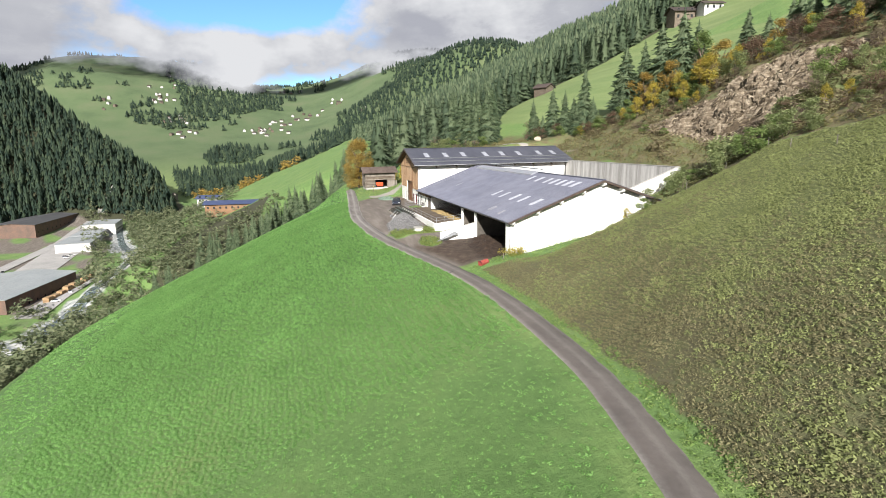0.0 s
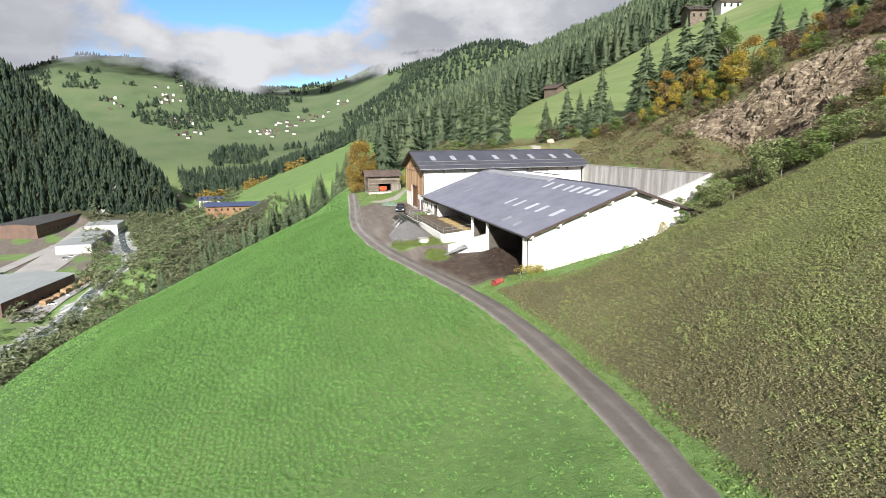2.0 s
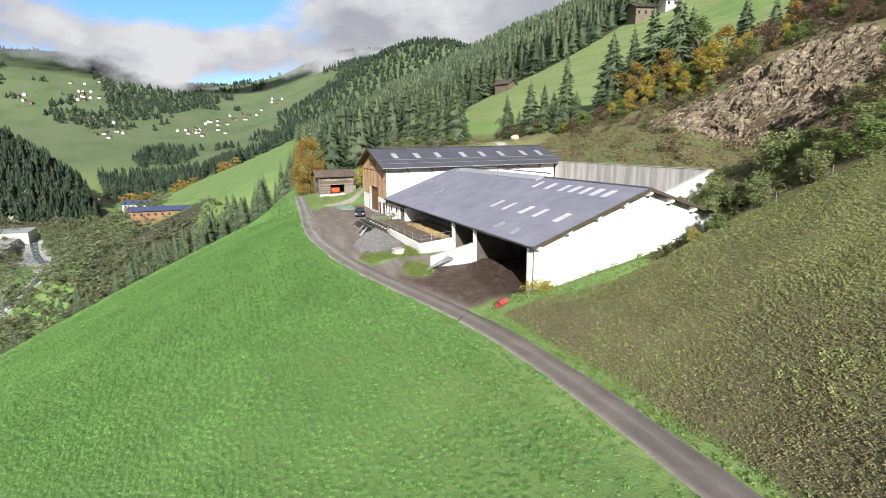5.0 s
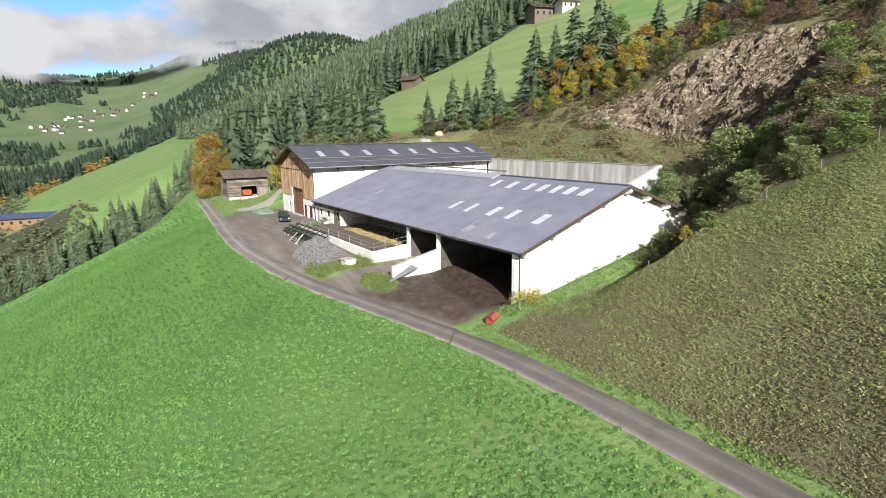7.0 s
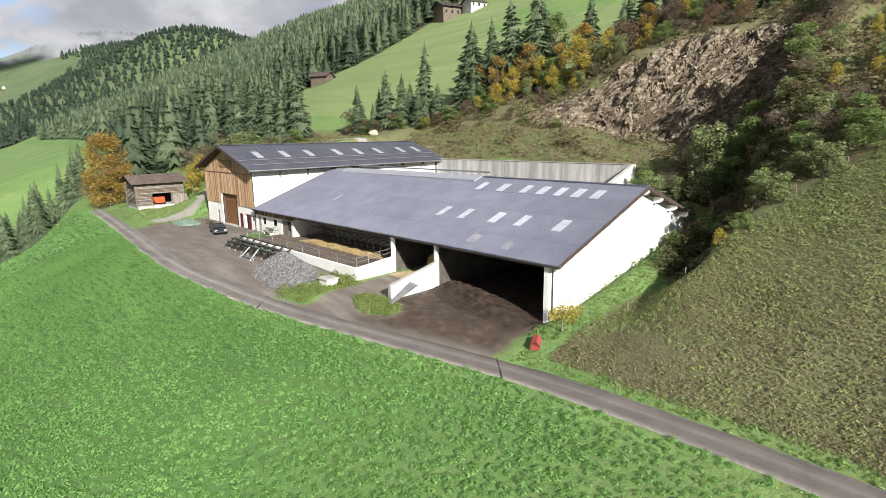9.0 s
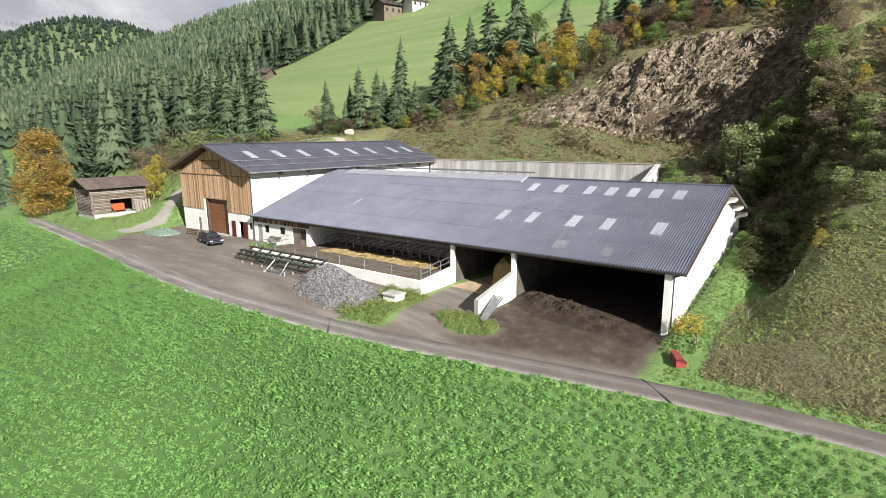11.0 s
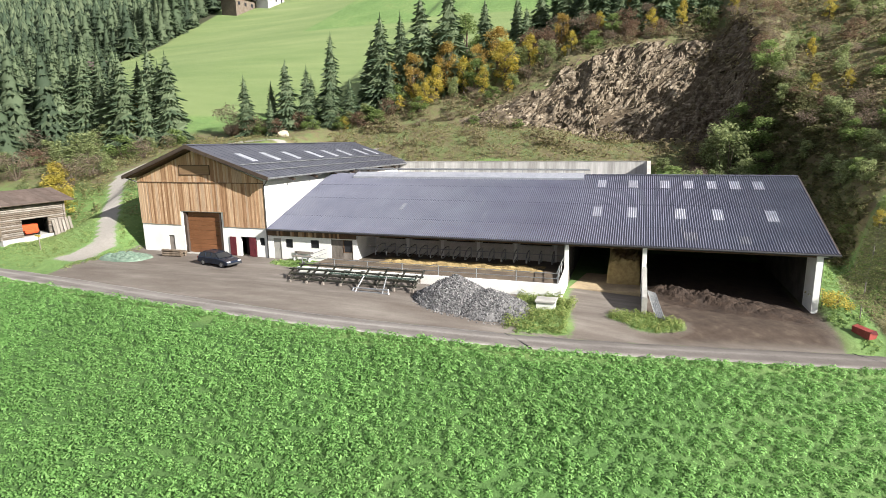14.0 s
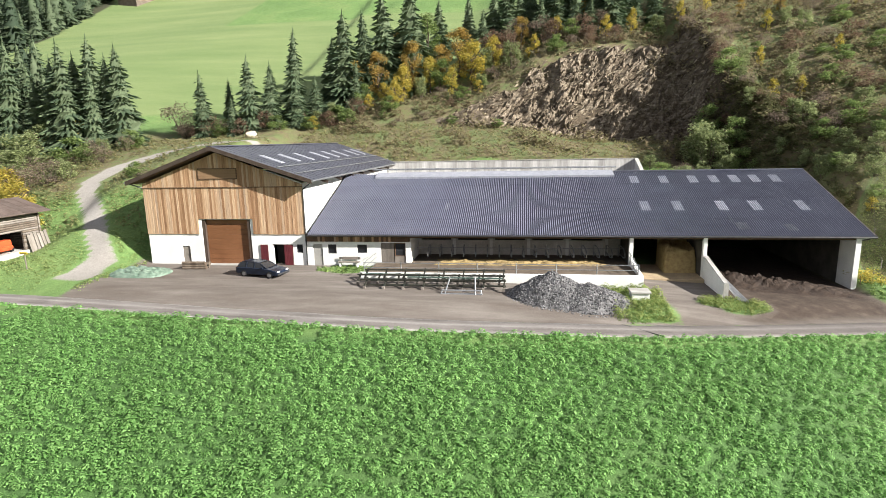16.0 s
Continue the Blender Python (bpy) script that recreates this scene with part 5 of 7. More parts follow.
# wood above the upper meadow
def upper_ok(x, y):
    return (y > 235 + 0.3 * x + 14 * np.sin(x / 30)) & (x > -150)
forest("upper_wood", scatter(2600, -150, 260, 190, 520, upper_ok, 53, 7.5), 13, 20, 3.0, 5, 5, 54, "dark spruce wood above the upper meadow")
# wooded spur beyond the river
def spur_ok(x, y):
    s_ = (x - 112) * -0.93 + (y + 28) * -0.37
    l_ = (x - 112) * -0.37 + (y + 28) * 0.93
    return (s_ > 655 + 14 * np.sin(l_ / 25)) & (s_ < 1060) & (l_ > -420) & (l_ < 150 - 0.02 * s_)
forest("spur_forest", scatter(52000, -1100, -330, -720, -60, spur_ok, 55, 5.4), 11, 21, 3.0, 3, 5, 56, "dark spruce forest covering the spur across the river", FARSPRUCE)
# band of wood across the valley
def band_ok(x, y):
    al, ac = valley(x, y)
    return (al > 780) & (al < 1050) & (ac > 30 + 0.02 * al) & (ac < 260 + 25 * np.sin(al / 40)) & (ac < 330 - 0.12 * (al - 780))
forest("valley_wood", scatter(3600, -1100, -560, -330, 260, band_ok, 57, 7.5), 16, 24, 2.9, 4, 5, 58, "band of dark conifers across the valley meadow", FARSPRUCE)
# woods on the far mountains
def far_ok(x, y):
    al, ac = valley(x, y)
    n = wob(x, y, 230, 31) + 0.5 * wob(x, y, 90, 32) + 0.35 * wob(x, y, 35, 33)
    q = ac / np.maximum(al, 1)
    flank = 1.3 - ((q - 0.125) / 0.075) ** 2 - ((al - 2350) / 520) ** 2
    ridge_ = 1.2 - ((q - 0.66) / 0.27) ** 2 - ((al - 2400) / 800) ** 4
    low_ = 0.9 - ((q - 0.14) / 0.07) ** 2 - ((al - 1340) / 170) ** 2
    left_ = np.minimum((-0.16 - q) / 0.06, (al - 1450) / 150)
    shoulder = np.minimum((q - 0.30) / 0.06, (al - 820) / 60)
    best = np.maximum(np.maximum(np.maximum(flank, ridge_), np.maximum(low_, left_)), shoulder * (al < 1700))
    return (best + 0.45 * n > 0.30) & (al > np.where(q > 0.3, 820, 1150)) & (al < 3300) | ((n > 0.95) & (al > 1300) & (al < 3000))
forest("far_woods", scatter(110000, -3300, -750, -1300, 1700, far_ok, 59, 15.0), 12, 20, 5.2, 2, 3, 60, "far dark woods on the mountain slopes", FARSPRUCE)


def leaf_cloud(centres, n, size, g, flat=0.0):
    """Leaves as small bent quads round the clumps (x, y, z, rx, ry, rz)."""
    vs, fs = [], []
    wts = np.array([c[3] * c[4] * c[5] for c in centres]) ** 0.67
    wts = wts / wts.sum()
    which = g.choice(len(centres), n, p=wts)
    for w in which:
        cx_, cy_, cz_, rx_, ry_, rz_ = centres[w]
        u = g.normal(size=3)
        u = u / np.linalg.norm(u)
        rr = 1.2 * g.uniform(0.02, 1.0) ** 0.45
        p = np.array([cx_ + u[0] * rx_ * rr, cy_ + u[1] * ry_ * rr, cz_ + u[2] * rz_ * rr])
        m = Euler((g.uniform(-0.9, 0.9), g.uniform(-0.9, 0.9), g.uniform(0, 6.28))).to_matrix()
        s = size * g.uniform(0.6, 1.3)
        o = len(vs)
        for q in ((-0.45, -0.8, 0), (0.55, -0.5, 0.12), (0.05, 1.15, -0.05)):
            d_ = m @ Vector(q) * s
            vs.append((p[0] + d_.x, p[1] + d_.y, p[2] + d_.z))
        fs.append((o, o + 1, o + 2))
    return vs, fs


def clumps(r, h, n, g, base=0.15):
    """Clump centres that fill an uneven crown."""
    out = []
    for i in range(n):
        a, t = g.uniform(0, 6.28), g.uniform(0, 1)
        prof = math.sin(math.pi * min(0.97, (0.12 + 0.85 * t))) ** 0.6
        d_ = r * prof * math.sqrt(g.uniform(0.05, 0.75))
        s = r * g.uniform(0.20, 0.36)
        out.append((d_ * math.cos(a), d_ * math.sin(a), h * (base + (0.93 - base) * t), s, s, s * 0.85))
    return out


def branchy(bm, h, r, n, g, r0):
    bar(bm, (0, 0, -0.3), (g.uniform(-0.2, 0.2), g.uniform(-0.2, 0.2), h * 0.55), r0, 8, r0 * 0.55)
    for i in range(n):
        a, t = g.uniform(0, 6.28), g.uniform(0.2, 0.6)
        p = (0, 0, h * t)
        q = (r * 0.6 * math.cos(a), r * 0.6 * math.sin(a), h * min(0.92, t + g.uniform(0.2, 0.4)))
        bar(bm, p, q, r0 * 0.45, 5, r0 * 0.1)
    return bm


def shrub_kind(name, label, category, group, h, r, n, size, material, seed, stems=6, ncl=24, base=0.12):
    g = np.random.default_rng(seed)
    t = thing(name, label, category, group)
    bm = bmesh.new()
    if stems >= 8:
        branchy(bm, h, r, stems, g, 0.02 * h + 0.04)
    else:
        for i in range(stems):
            a = g.uniform(0, 6.28)
            bar(bm, (0.1 * math.cos(a), 0.1 * math.sin(a), -0.3), (r * 0.55 * math.cos(a), r * 0.55 * math.sin(a), h * g.uniform(0.55, 0.85)), 0.035 + 0.006 * h, 5, 0.012)
    part("trunk" if stems >= 8 else "stem", bm, BARK, t)
    v, f = leaf_cloud(clumps(r, h, ncl, g, base), n, size, g)
    link("crown", pymesh(name + "_leaves", v, f), material, t)
    t["h0"] = h
    return t


KINDS = {
    "willow": shrub_kind("bush", "grey-green leafy bush on the slope", "bush", "bushes", 4.5, 2.1, 1900, 0.165, WILLOW, 71),
    "green": shrub_kind("bush", "green leafy bush on the slope", "bush", "green bushes", 4.0, 2.1, 1850, 0.165, GREENL, 72),
    "yellow": shrub_kind("autumn_tree", "small tree with yellow autumn leaves", "tree", "yellow trees", 6.5, 2.2, 2100, 0.17, YELLOWL, 73, 9, 30, 0.12),
    "orange": shrub_kind("autumn_tree", "tree with orange autumn leaves", "tree", "orange trees", 8.5, 2.5, 2500, 0.19, ORANGEL, 74, 10, 36, 0.15),
    "rust": shrub_kind("autumn_bush", "bush with rust-red autumn leaves", "bush", "rust-red bushes", 4.0, 2.2, 1500, 0.15, RUSTL, 75),
    "twig": shrub_kind("bare_bush", "bare brown leafless bush", "bush", "bare bushes", 4.5, 2.4, 1600, 0.115, TWIGS, 76, 7),
    "tallgreen": shrub_kind("broadleaf_tree", "slender broadleaf tree turning green to brown", "tree", "broadleaf trees", 12.0, 2.5, 2700, 0.2, GREENL, 77, 11, 40, 0.15),
}
fresh = set(KINDS)


def put(kind, x, y, h, wide=1.0):
    t = KINDS[kind]
    if x > 52:
        h = h * 0.62
    k_ = h / t["h0"]
    m = pose(x, y, float(height(x, y)) - 0.08, 0, 0, float(gr.uniform(0, 360)))
    if kind in fresh:
        fresh.discard(kind)
        t.matrix_basis = m
        t.scale = (k_ * wide, k_ * wide, k_)
        return t
    c_ = copy_thing(t, m)
    c_.scale = (k_ * wide, k_ * wide, k_)
    return c_


for kind, x, y, h, w in (
        # along the quarry's upper edge
        ("yellow", -2.2, 56.7, 6.5, 1.0), ("orange", -5.0, 66.7, 10.5, 1.0), ("tallgreen", 1.2, 66.4, 13.5, 1.1), ("orange", 7.6, 66.4, 10, 1.1), ("yellow", 10.5, 60.5, 8.2, 1.25),
        ("willow", 18.0, 61.0, 5.2, 1.0), ("yellow", 22.5, 63.5, 3.9, 0.9), ("orange", 4.0, 64.0, 8, 0.9), ("rust", 14.0, 68.0, 6.5, 1.0), ("twig", 19.0, 72.0, 6, 1.2), ("rust", 26.0, 67.0, 4.5, 1.1),
        ("yellow", 41.9, 69.4, 5.2, 0.7), ("willow", 46.0, 67.5, 4.5, 0.9), ("green", 30.0, 66.5, 4.0, 1.0), ("twig", 35.0, 70.0, 5, 1.0), ("yellow", 50.0, 66.0, 4.5, 0.7), ("orange", 33.0, 75.0, 6, 1.0),
        ("yellow", -5.5, 54.5, 4.2, 1.0), ("yellow", -8.0, 52.6, 3.0, 1.0), ("rust", -10.0, 51.0, 3.4, 1.1), ("green", -4.0, 52.0, 3.0, 1.2), ("green", -12.5, 48.5, 3.2, 1.5), ("willow", 1.0, 57.5, 4.2, 0.9),
        ("twig", -41.7, 45.5, 5.7, 1.2), ("twig", -39.0, 43.0, 4.8, 1.1), ("rust", -33.7, 42.2, 3.8, 1.2), ("rust", -28.0, 41.4, 2.8, 1.1), ("green", -22.0, 43.0, 2.6, 1.4), ("green", -17.0, 46.0, 2.4, 1.5), ("rust", -24.5, 43.6, 3.2, 1.0),
        # left of the barn
        ("yellow", -56.0, 33.0, 8.0, 1.0), ("orange", -52.0, 32.0, 7.5, 0.8), ("yellow", -37.5, 5.0, 4.6, 1.5), ("yellow", -40.5, 7.5, 4.6, 1.3), ("orange", -41.0, 2.0, 4.0, 1.2), ("willow", -46.0, 14.0, 4.0, 1.5), ("green", -42.0, 20.0, 3.6, 1.5), ("willow", -50.0, 20.0, 4.5, 1.5),
        ("willow", -52.0, 26.0, 4.5, 1.2), ("yellow", -47.0, 27.0, 5.5, 1.0), ("green", -38.5, 27.0, 3.0, 1.3), ("willow", -37.5, 13.0, 2.6, 1.2), ("yellow", -34.2, 3.2, 4.0, 1.2), ("green", -27.0, 12.0, 1.8, 1.5), ("twig", -24.0, 10.0, 1.6, 1.5), ("green", -21.5, 15.0, 1.8, 1.4), ("green", 57.0, 12.5, 2.4, 1.3), ("willow", 58.5, 15.8, 4.2, 1.2), ("yellow", 55.8, 11.0, 2.6, 1.2), ("willow", 60.5, 18.8, 4.8, 1.2), ("willow", 56.5, 17.5, 4.0, 1.1), ("green", 62.5, 21.6, 5.0, 1.2), ("willow", 65.0, 23.5, 5.0, 1.2), ("twig", 59.0, 26.0, 5.0, 1.2), ("willow", 57.0, 30.0, 5.5, 1.2),
        # gully east of the shed and the bank above the crop
        ("willow", 46.2, 32.0, 6.8, 0.9), ("willow", 47.8, 29.0, 5.0, 0.9), ("green", 50.0, 34.0, 4.5, 1.0), ("green", 52.0, 24.0, 3.4, 1.0), ("willow", 55.5, 20.5, 4.6, 1.1), ("green", 57.5, 25.5, 4.5, 1.1), ("willow", 58.5, 22.5, 4.0, 1.1), ("twig", 54.0, 30.0, 4.5, 1.1),
        ("green", 61.0, 26.5, 5.0, 1.1), ("willow", 63.5, 28.5, 5.0, 1.1), ("twig", 60.0, 31.0, 4.8, 1.2), ("rust", 57.0, 35.0, 3.6, 1.1), ("yellow", 56.5, 38.5, 4.8, 0.9), ("willow", 60.5, 42.3, 7.0, 0.8), ("green", 64.0, 38.0, 4.5, 1.2), ("rust", 66.0, 34.0, 4.0, 1.1),
        ("willow", 53.0, 41.0, 4.5, 0.9), ("rust", 51.5, 47.5, 3.6, 0.9), ("twig", 53.5, 50.0, 4.2, 1.0), ("willow", 55.0, 46.0, 5.6, 0.8), ("yellow", 58.0, 48.0, 5.2, 0.7), ("twig", 60.0, 52.0, 4.8, 1.1), ("rust", 63.5, 50.0, 5.0, 1.1), ("green", 68.0, 44.0, 4.2, 1.2), ("twig", 56.0, 56.0, 4.5, 1.1),
        ("yellow", 62.0, 57.0, 6.0, 0.8), ("willow", 67.0, 55.0, 6.0, 0.9), ("rust", 72.0, 50.0, 5.0, 1.1), ("twig", 70.0, 60.0, 5.5, 1.1), ("green", 75.0, 40.0, 4.8, 1.2), ("willow", 71.0, 33.0, 4.8, 1.1), ("green", 78.0, 31.0, 4.5, 1.2), ("orange", 66.0, 62.0, 7.0, 1.0), ("twig", 50.0, 60.5, 3.5, 1.2), ("rust", 82.0, 36.0, 4.5, 1.2),
        ("green", 50.8, 21.5, 2.2, 1.2), ("twig", 50.0, 19.5, 2.0, 1.2), ("green", 49.6, 17.0, 1.4, 1.2), ("willow", 88.0, 30.0, 4.5, 1.3), ("orange", 84.0, 46.0, 6.0, 1.0), ("yellow", 78.0, 50.0, 6.0, 0.8), ("green", 90.0, 40.0, 5.0, 1.3), ("rust", 88.0, 52.0, 5.0, 1.1), ("orange", 74.0, 66.0, 7.0, 0.9),
        ("green", 8.0, 47.2, 1.6, 1.6), ("green", 16.0, 46.0, 1.5, 1.5), ("twig", 3.0, 49.0, 1.8, 1.8), ("twig", -2.0, 46.8, 1.5, 1.8)):
    put(kind, x, y, h, w)
for kind, x, y, h, w in (("yellow", -3.0, 53.0, 5.0, 1.0), ("orange", -7.5, 58.0, 9.0, 0.9), ("yellow", 2.5, 59.5, 7.0, 0.9), ("green", 5.0, 60.5, 6.0, 1.0), ("orange", -1.0, 60.0, 10.0, 0.9), ("yellow", 7.0, 57.5, 5.5, 0.9), ("willow", 12.5, 62.5, 6.0, 0.9),
                         ("yellow", 14.5, 64.0, 6.5, 0.9), ("rust", 17.0, 66.0, 6.0, 1.0), ("orange", 20.0, 68.5, 7.0, 0.9), ("twig", 24.5, 69.0, 5.0, 1.2), ("yellow", 27.0, 68.0, 4.5, 0.9), ("green", -9.5, 54.5, 4.0, 1.1), ("orange", -12.0, 57.0, 8.0, 0.9),
                         ("rust", 32.0, 67.5, 4.5, 1.1), ("yellow", 36.5, 67.5, 4.5, 0.9), ("willow", -14.5, 50.0, 3.5, 1.1), ("yellow", 54.5, 66.0, 5.0, 0.9), ("orange", 60.0, 64.0, 5.5, 0.9), ("yellow", 69.0, 47.0, 4.5, 0.9), ("green", 74.0, 46.0, 4.5, 1.2),
                         ("willow", 52.5, 36.5, 4.8, 1.2), ("twig", 53.5, 39.5, 4.0, 1.3), ("green", 52.0, 44.0, 4.2, 1.1), ("twig", 53.0, 53.5, 4.5, 1.3), ("rust", 54.5, 58.5, 4.5, 1.3), ("twig", 53.0, 62.0, 4.0, 1.3),
                         ("willow", 57.0, 33.0, 4.0, 1.2), ("yellow", 60.0, 38.0, 4.5, 0.9), ("twig", 62.0, 46.0, 3.8, 1.4), ("green", 58.5, 51.0, 3.6, 1.3), ("willow", 65.5, 58.0, 5.0, 1.1), ("twig", 68.5, 51.0, 4.0, 1.4),
                         ("green", 73.0, 56.0, 4.4, 1.3), ("yellow", 77.0, 60.0, 5.6, 0.9), ("twig", 81.0, 57.0, 4.5, 1.4), ("rust", 78.0, 44.0, 3.8, 1.3), ("green", 48.5, 40.5, 5.4, 0.9), ("willow", 47.0, 37.0, 4.4, 0.9),
                         ("willow", 51.5, 12.5, 1.6, 1.3), ("green", 52.5, 15.0, 2.0, 1.2), ("willow", 53.5, 17.5, 2.6, 1.1), ("willow", 52.0, 20.0, 2.8, 1.1), ("green", 54.5, 14.5, 1.8, 1.3), ("willow", 55.0, 24.0, 3.6, 1.1),
                         ("twig", 51.0, 26.5, 3.0, 1.2), ("willow", 49.0, 25.0, 3.2, 1.0), ("green", 47.0, 26.0, 2.6, 1.1), ("willow", 53.5, 27.5, 4.2, 1.1), ("green", 56.5, 19.5, 2.8, 1.2), ("willow", 44.5, 29.0, 3.4, 1.0),
                         ("green", 50.0, 30.0, 3.6, 1.1), ("twig", 42.5, 31.0, 2.4, 1.3), ("willow", 58.5, 20.5, 3.2, 1.2)):
    put(kind, x, y, h, w)
for kind, x, y, h, w in (("willow", 39.2, 26.0, 2.8, 1.2), ("willow", 42.0, 28.5, 3.6, 1.1), ("green", 39.5, 30.5, 2.6, 1.3), ("willow", 44.2, 25.5, 3.4, 1.1), ("green", 41.5, 25.0, 2.4, 1.3), ("willow", 45.8, 34.5, 6.2, 1.0), ("willow", 38.6, 33.0, 2.2, 1.2)):
    put(kind, x, y, h, w)
for i in range(95):
    x, y = (gr.uniform(48, 92), gr.uniform(26, 66)) if i < 46 else (gr.uniform(64, 104), gr.uniform(21.5, 44)) if i < 72 else (gr.uniform(-66, -37), gr.uniform(9, 28))
    if x < 54 and y > 44:
        continue
    put(("twig", "rust", "willow", "green", "twig", "willow")[int(gr.integers(6))], x, y, gr.uniform(1.4, 3.2) * (1.4 if i >= 72 else 1), gr.uniform(1.0, 1.6))

# low bushes at the foot of the spruces and over the quarry's rim
for i in range(64):
    if i < 34:
        x = gr.uniform(-41, -4)
        y = 41.0 + 0.22 * (x + 41) + gr.uniform(-1.5, 4.0)
    else:
        x = gr.uniform(4, 48)
        y = float(np.interp(x, [4, 14, 25, 41, 52], [51, 56, 60.5, 63.5, 63])) + gr.uniform(0.3, 6.0)
    put(("green", "twig", "rust", "willow", "twig", "green", "yellow")[int(gr.integers(7))], x, y, gr.uniform(1.2, 3.2), gr.uniform(1.0, 1.5))

# the big orange tree beside the lane
g = np.random.default_rng(81)
big = thing("maple_tree", "large broad tree in full orange autumn colour", "tree")
bm = bmesh.new()
branchy(bm, 14.5, 4.6, 16, g, 0.4)
part("trunk", bm, BARK, big)
v, f = leaf_cloud(clumps(4.7, 14.5, 70, g, 0.10), 16000, 0.2, g)
link("crown", pymesh("maple_leaves", v, f), ORANGEL, big)
big.matrix_basis = pose(-51.5, -6.4, float(height(-51.5, -6.4)) - 0.2)

# yellow flowering herbs at the shed's corner
g = np.random.default_rng(82)
herb = thing("yellow_herbs", "yellowing herbs at the foot of the end wall", "plants")
bm = bmesh.new()
for i in range(14):
    x, y = 49.4 + g.normal() * 0.5, -0.3 + g.normal() * 1.0
    bar(bm, (x, y, float(height(x, y)) - 0.1), (x + g.uniform(-0.2, 0.2), y, float(height(x, y)) + g.uniform(0.5, 1.0)), 0.02, 4, 0.01)
part("stem", bm, BARK, herb)
v, f = leaf_cloud([(49.3 + g.normal() * 0.5, -0.3 + g.normal() * 1.1, float(height(49.3, -0.3)) + g.uniform(0.3, 0.8), 0.45, 0.5, 0.4) for i in range(14)], 900, 0.1, g)
link("leaves", pymesh("herb_leaves", v, f), YELLOWL, herb)


def thicket(name, pts, h0, h1, n, size, seed, label, material):
    """Many bushes in one mesh."""
    g = np.random.default_rng(seed)
    shapes = []
    for s in range(4):
        v, f = leaf_cloud(clumps(0.5, 1.0, 9, g, 0.1), n, size, g)
        shapes.append((np.array(v), np.array(f)))
    V_, F_, o = [], [], 0
    z = height(pts[:, 0], pts[:, 1])
    for (x, y), zz in zip(pts, z):
        v, f = shapes[int(g.integers(4))]
        s, a = g.uniform(h0, h1), g.uniform(0, 6.28)
        c_, s_ = math.cos(a), math.sin(a)
        w = s * g.uniform(0.9, 1.4)
        V_.append(np.stack([(v[:, 0] * c_ - v[:, 1] * s_) * w + x, (v[:, 0] * s_ + v[:, 1] * c_) * w + y, v[:, 2] * s + zz - 0.05 * s], -1))
        F_.append(f + o)
        o += len(v)
    ob = link(name, pymesh(name, np.concatenate(V_), np.concatenate(F_)), material)
    return tagged(ob, label, "thicket", kind="stuff")


# low scrub above and beside the quarry
def brush_ok(x, y):
    return ((y > np.interp(x, [-12, 6, 14, 25, 41, 52], [48, 50, 53, 59, 62.5, 62])) & (y < np.interp(x, [-12, 10, 40, 80], [58, 72, 88, 96])) & (wob(x, y, 6, 45) > -0.5)) | ((x > 43) & (y > 25) & (wob(x, y, 5, 46) > -0.2)) | ((y > 35.5) & (y < 49) & (x < 42) & (wob(x, y, 4, 48) > 0.35))
thicket("brown_scrub", scatter(9000, -12, 86, 25, 92, brush_ok, 87, 1.3), 0.7, 2.2, 48, 0.115, 88, "tangle of brown and olive scrub above the quarry", leafy("scrub_leaves", (0.110, 0.086, 0.056), (0.165, 0.135, 0.082), (0.205, 0.190, 0.105), 0.8, 0.15))
def bramble_ok(x, y):
    return (x > np.interp(y, [12, 22, 24, 30, 47, 62], [50.5, 50.2, 42, 42, 45, 51])) & (x < np.interp(y, [12, 22, 35, 46], [54, 61, 60, 52])) & (y < 46) & (y > np.interp(x, CROP_X, CROP_Y) + 0.8)
thicket("bramble_bank", np.concatenate([scatter(9000, 41, 62, 11, 47, bramble_ok, 187, 0.95), scatter(9000, 48.8, 55.5, 12, 42, bramble_ok, 189, 0.5)]), 0.5, 1.5, 46, 0.13, 188, "dense dark bramble and nettle on the gully's bank", leafy("bramble_leaves", (0.060, 0.058, 0.030), (0.090, 0.098, 0.042), (0.135, 0.130, 0.062), 0.8, 0.2))
def left_ok(x, y):
    return (x < -36 - 0.15 * (y - 10)) & (y > 8) & (y < 36) & (wob(x, y, 6, 47) > -0.4)
thicket("weedy_scrub", scatter(900, -72, -36, 8, 36, left_ok, 85, 1.9), 0.6, 1.8, 85, 0.085, 86, "weedy grey-green scrub beside the track", leafy("weed_leaves", (0.080, 0.090, 0.042), (0.125, 0.145, 0.062), (0.17, 0.17, 0.085), 0.8, 0.15))

# hedges and riverside wood below the meadow
def hedge_ok(x, y):
    d_ = road_y(x) - y
    return ((d_ > 62 + 2.5 * np.sin(x / 9)) | ((x < -66) & (d_ > 14))) & (d_ < 114) & (x < 40) & (x > -215)
thicket("lower_hedge", scatter(3000, -260, 60, -165, -30, hedge_ok, 91, 4.0), 4, 8.5, 130, 0.085, 92, "grey-green riverside thicket below the meadow", GREYTWIG)
def river_ok(x, y):
    al, ac = valley(x, y)
    w = np.abs(river_ac(al) - ac)
    return (w > 10) & (w < 26) & (al > 300) & (al < 900)
thicket("river_trees", scatter(2600, -820, -120, -330, -20, river_ok, 93, 5.5), 6, 12, 120, 0.085, 94, "grey-green trees lining the river", GREYTWIG)
def bank_ok(x, y):
    al, ac = valley(x, y)
    w = ac - river_ac(al)
    return (w > 9) & (w < np.interp(al, [250, 330, 420, 520, 640, 760], [90, 90, 75, 52, 50, 40])) & (al > 235) & (al < 760) & (road_y(x) - y > 96)
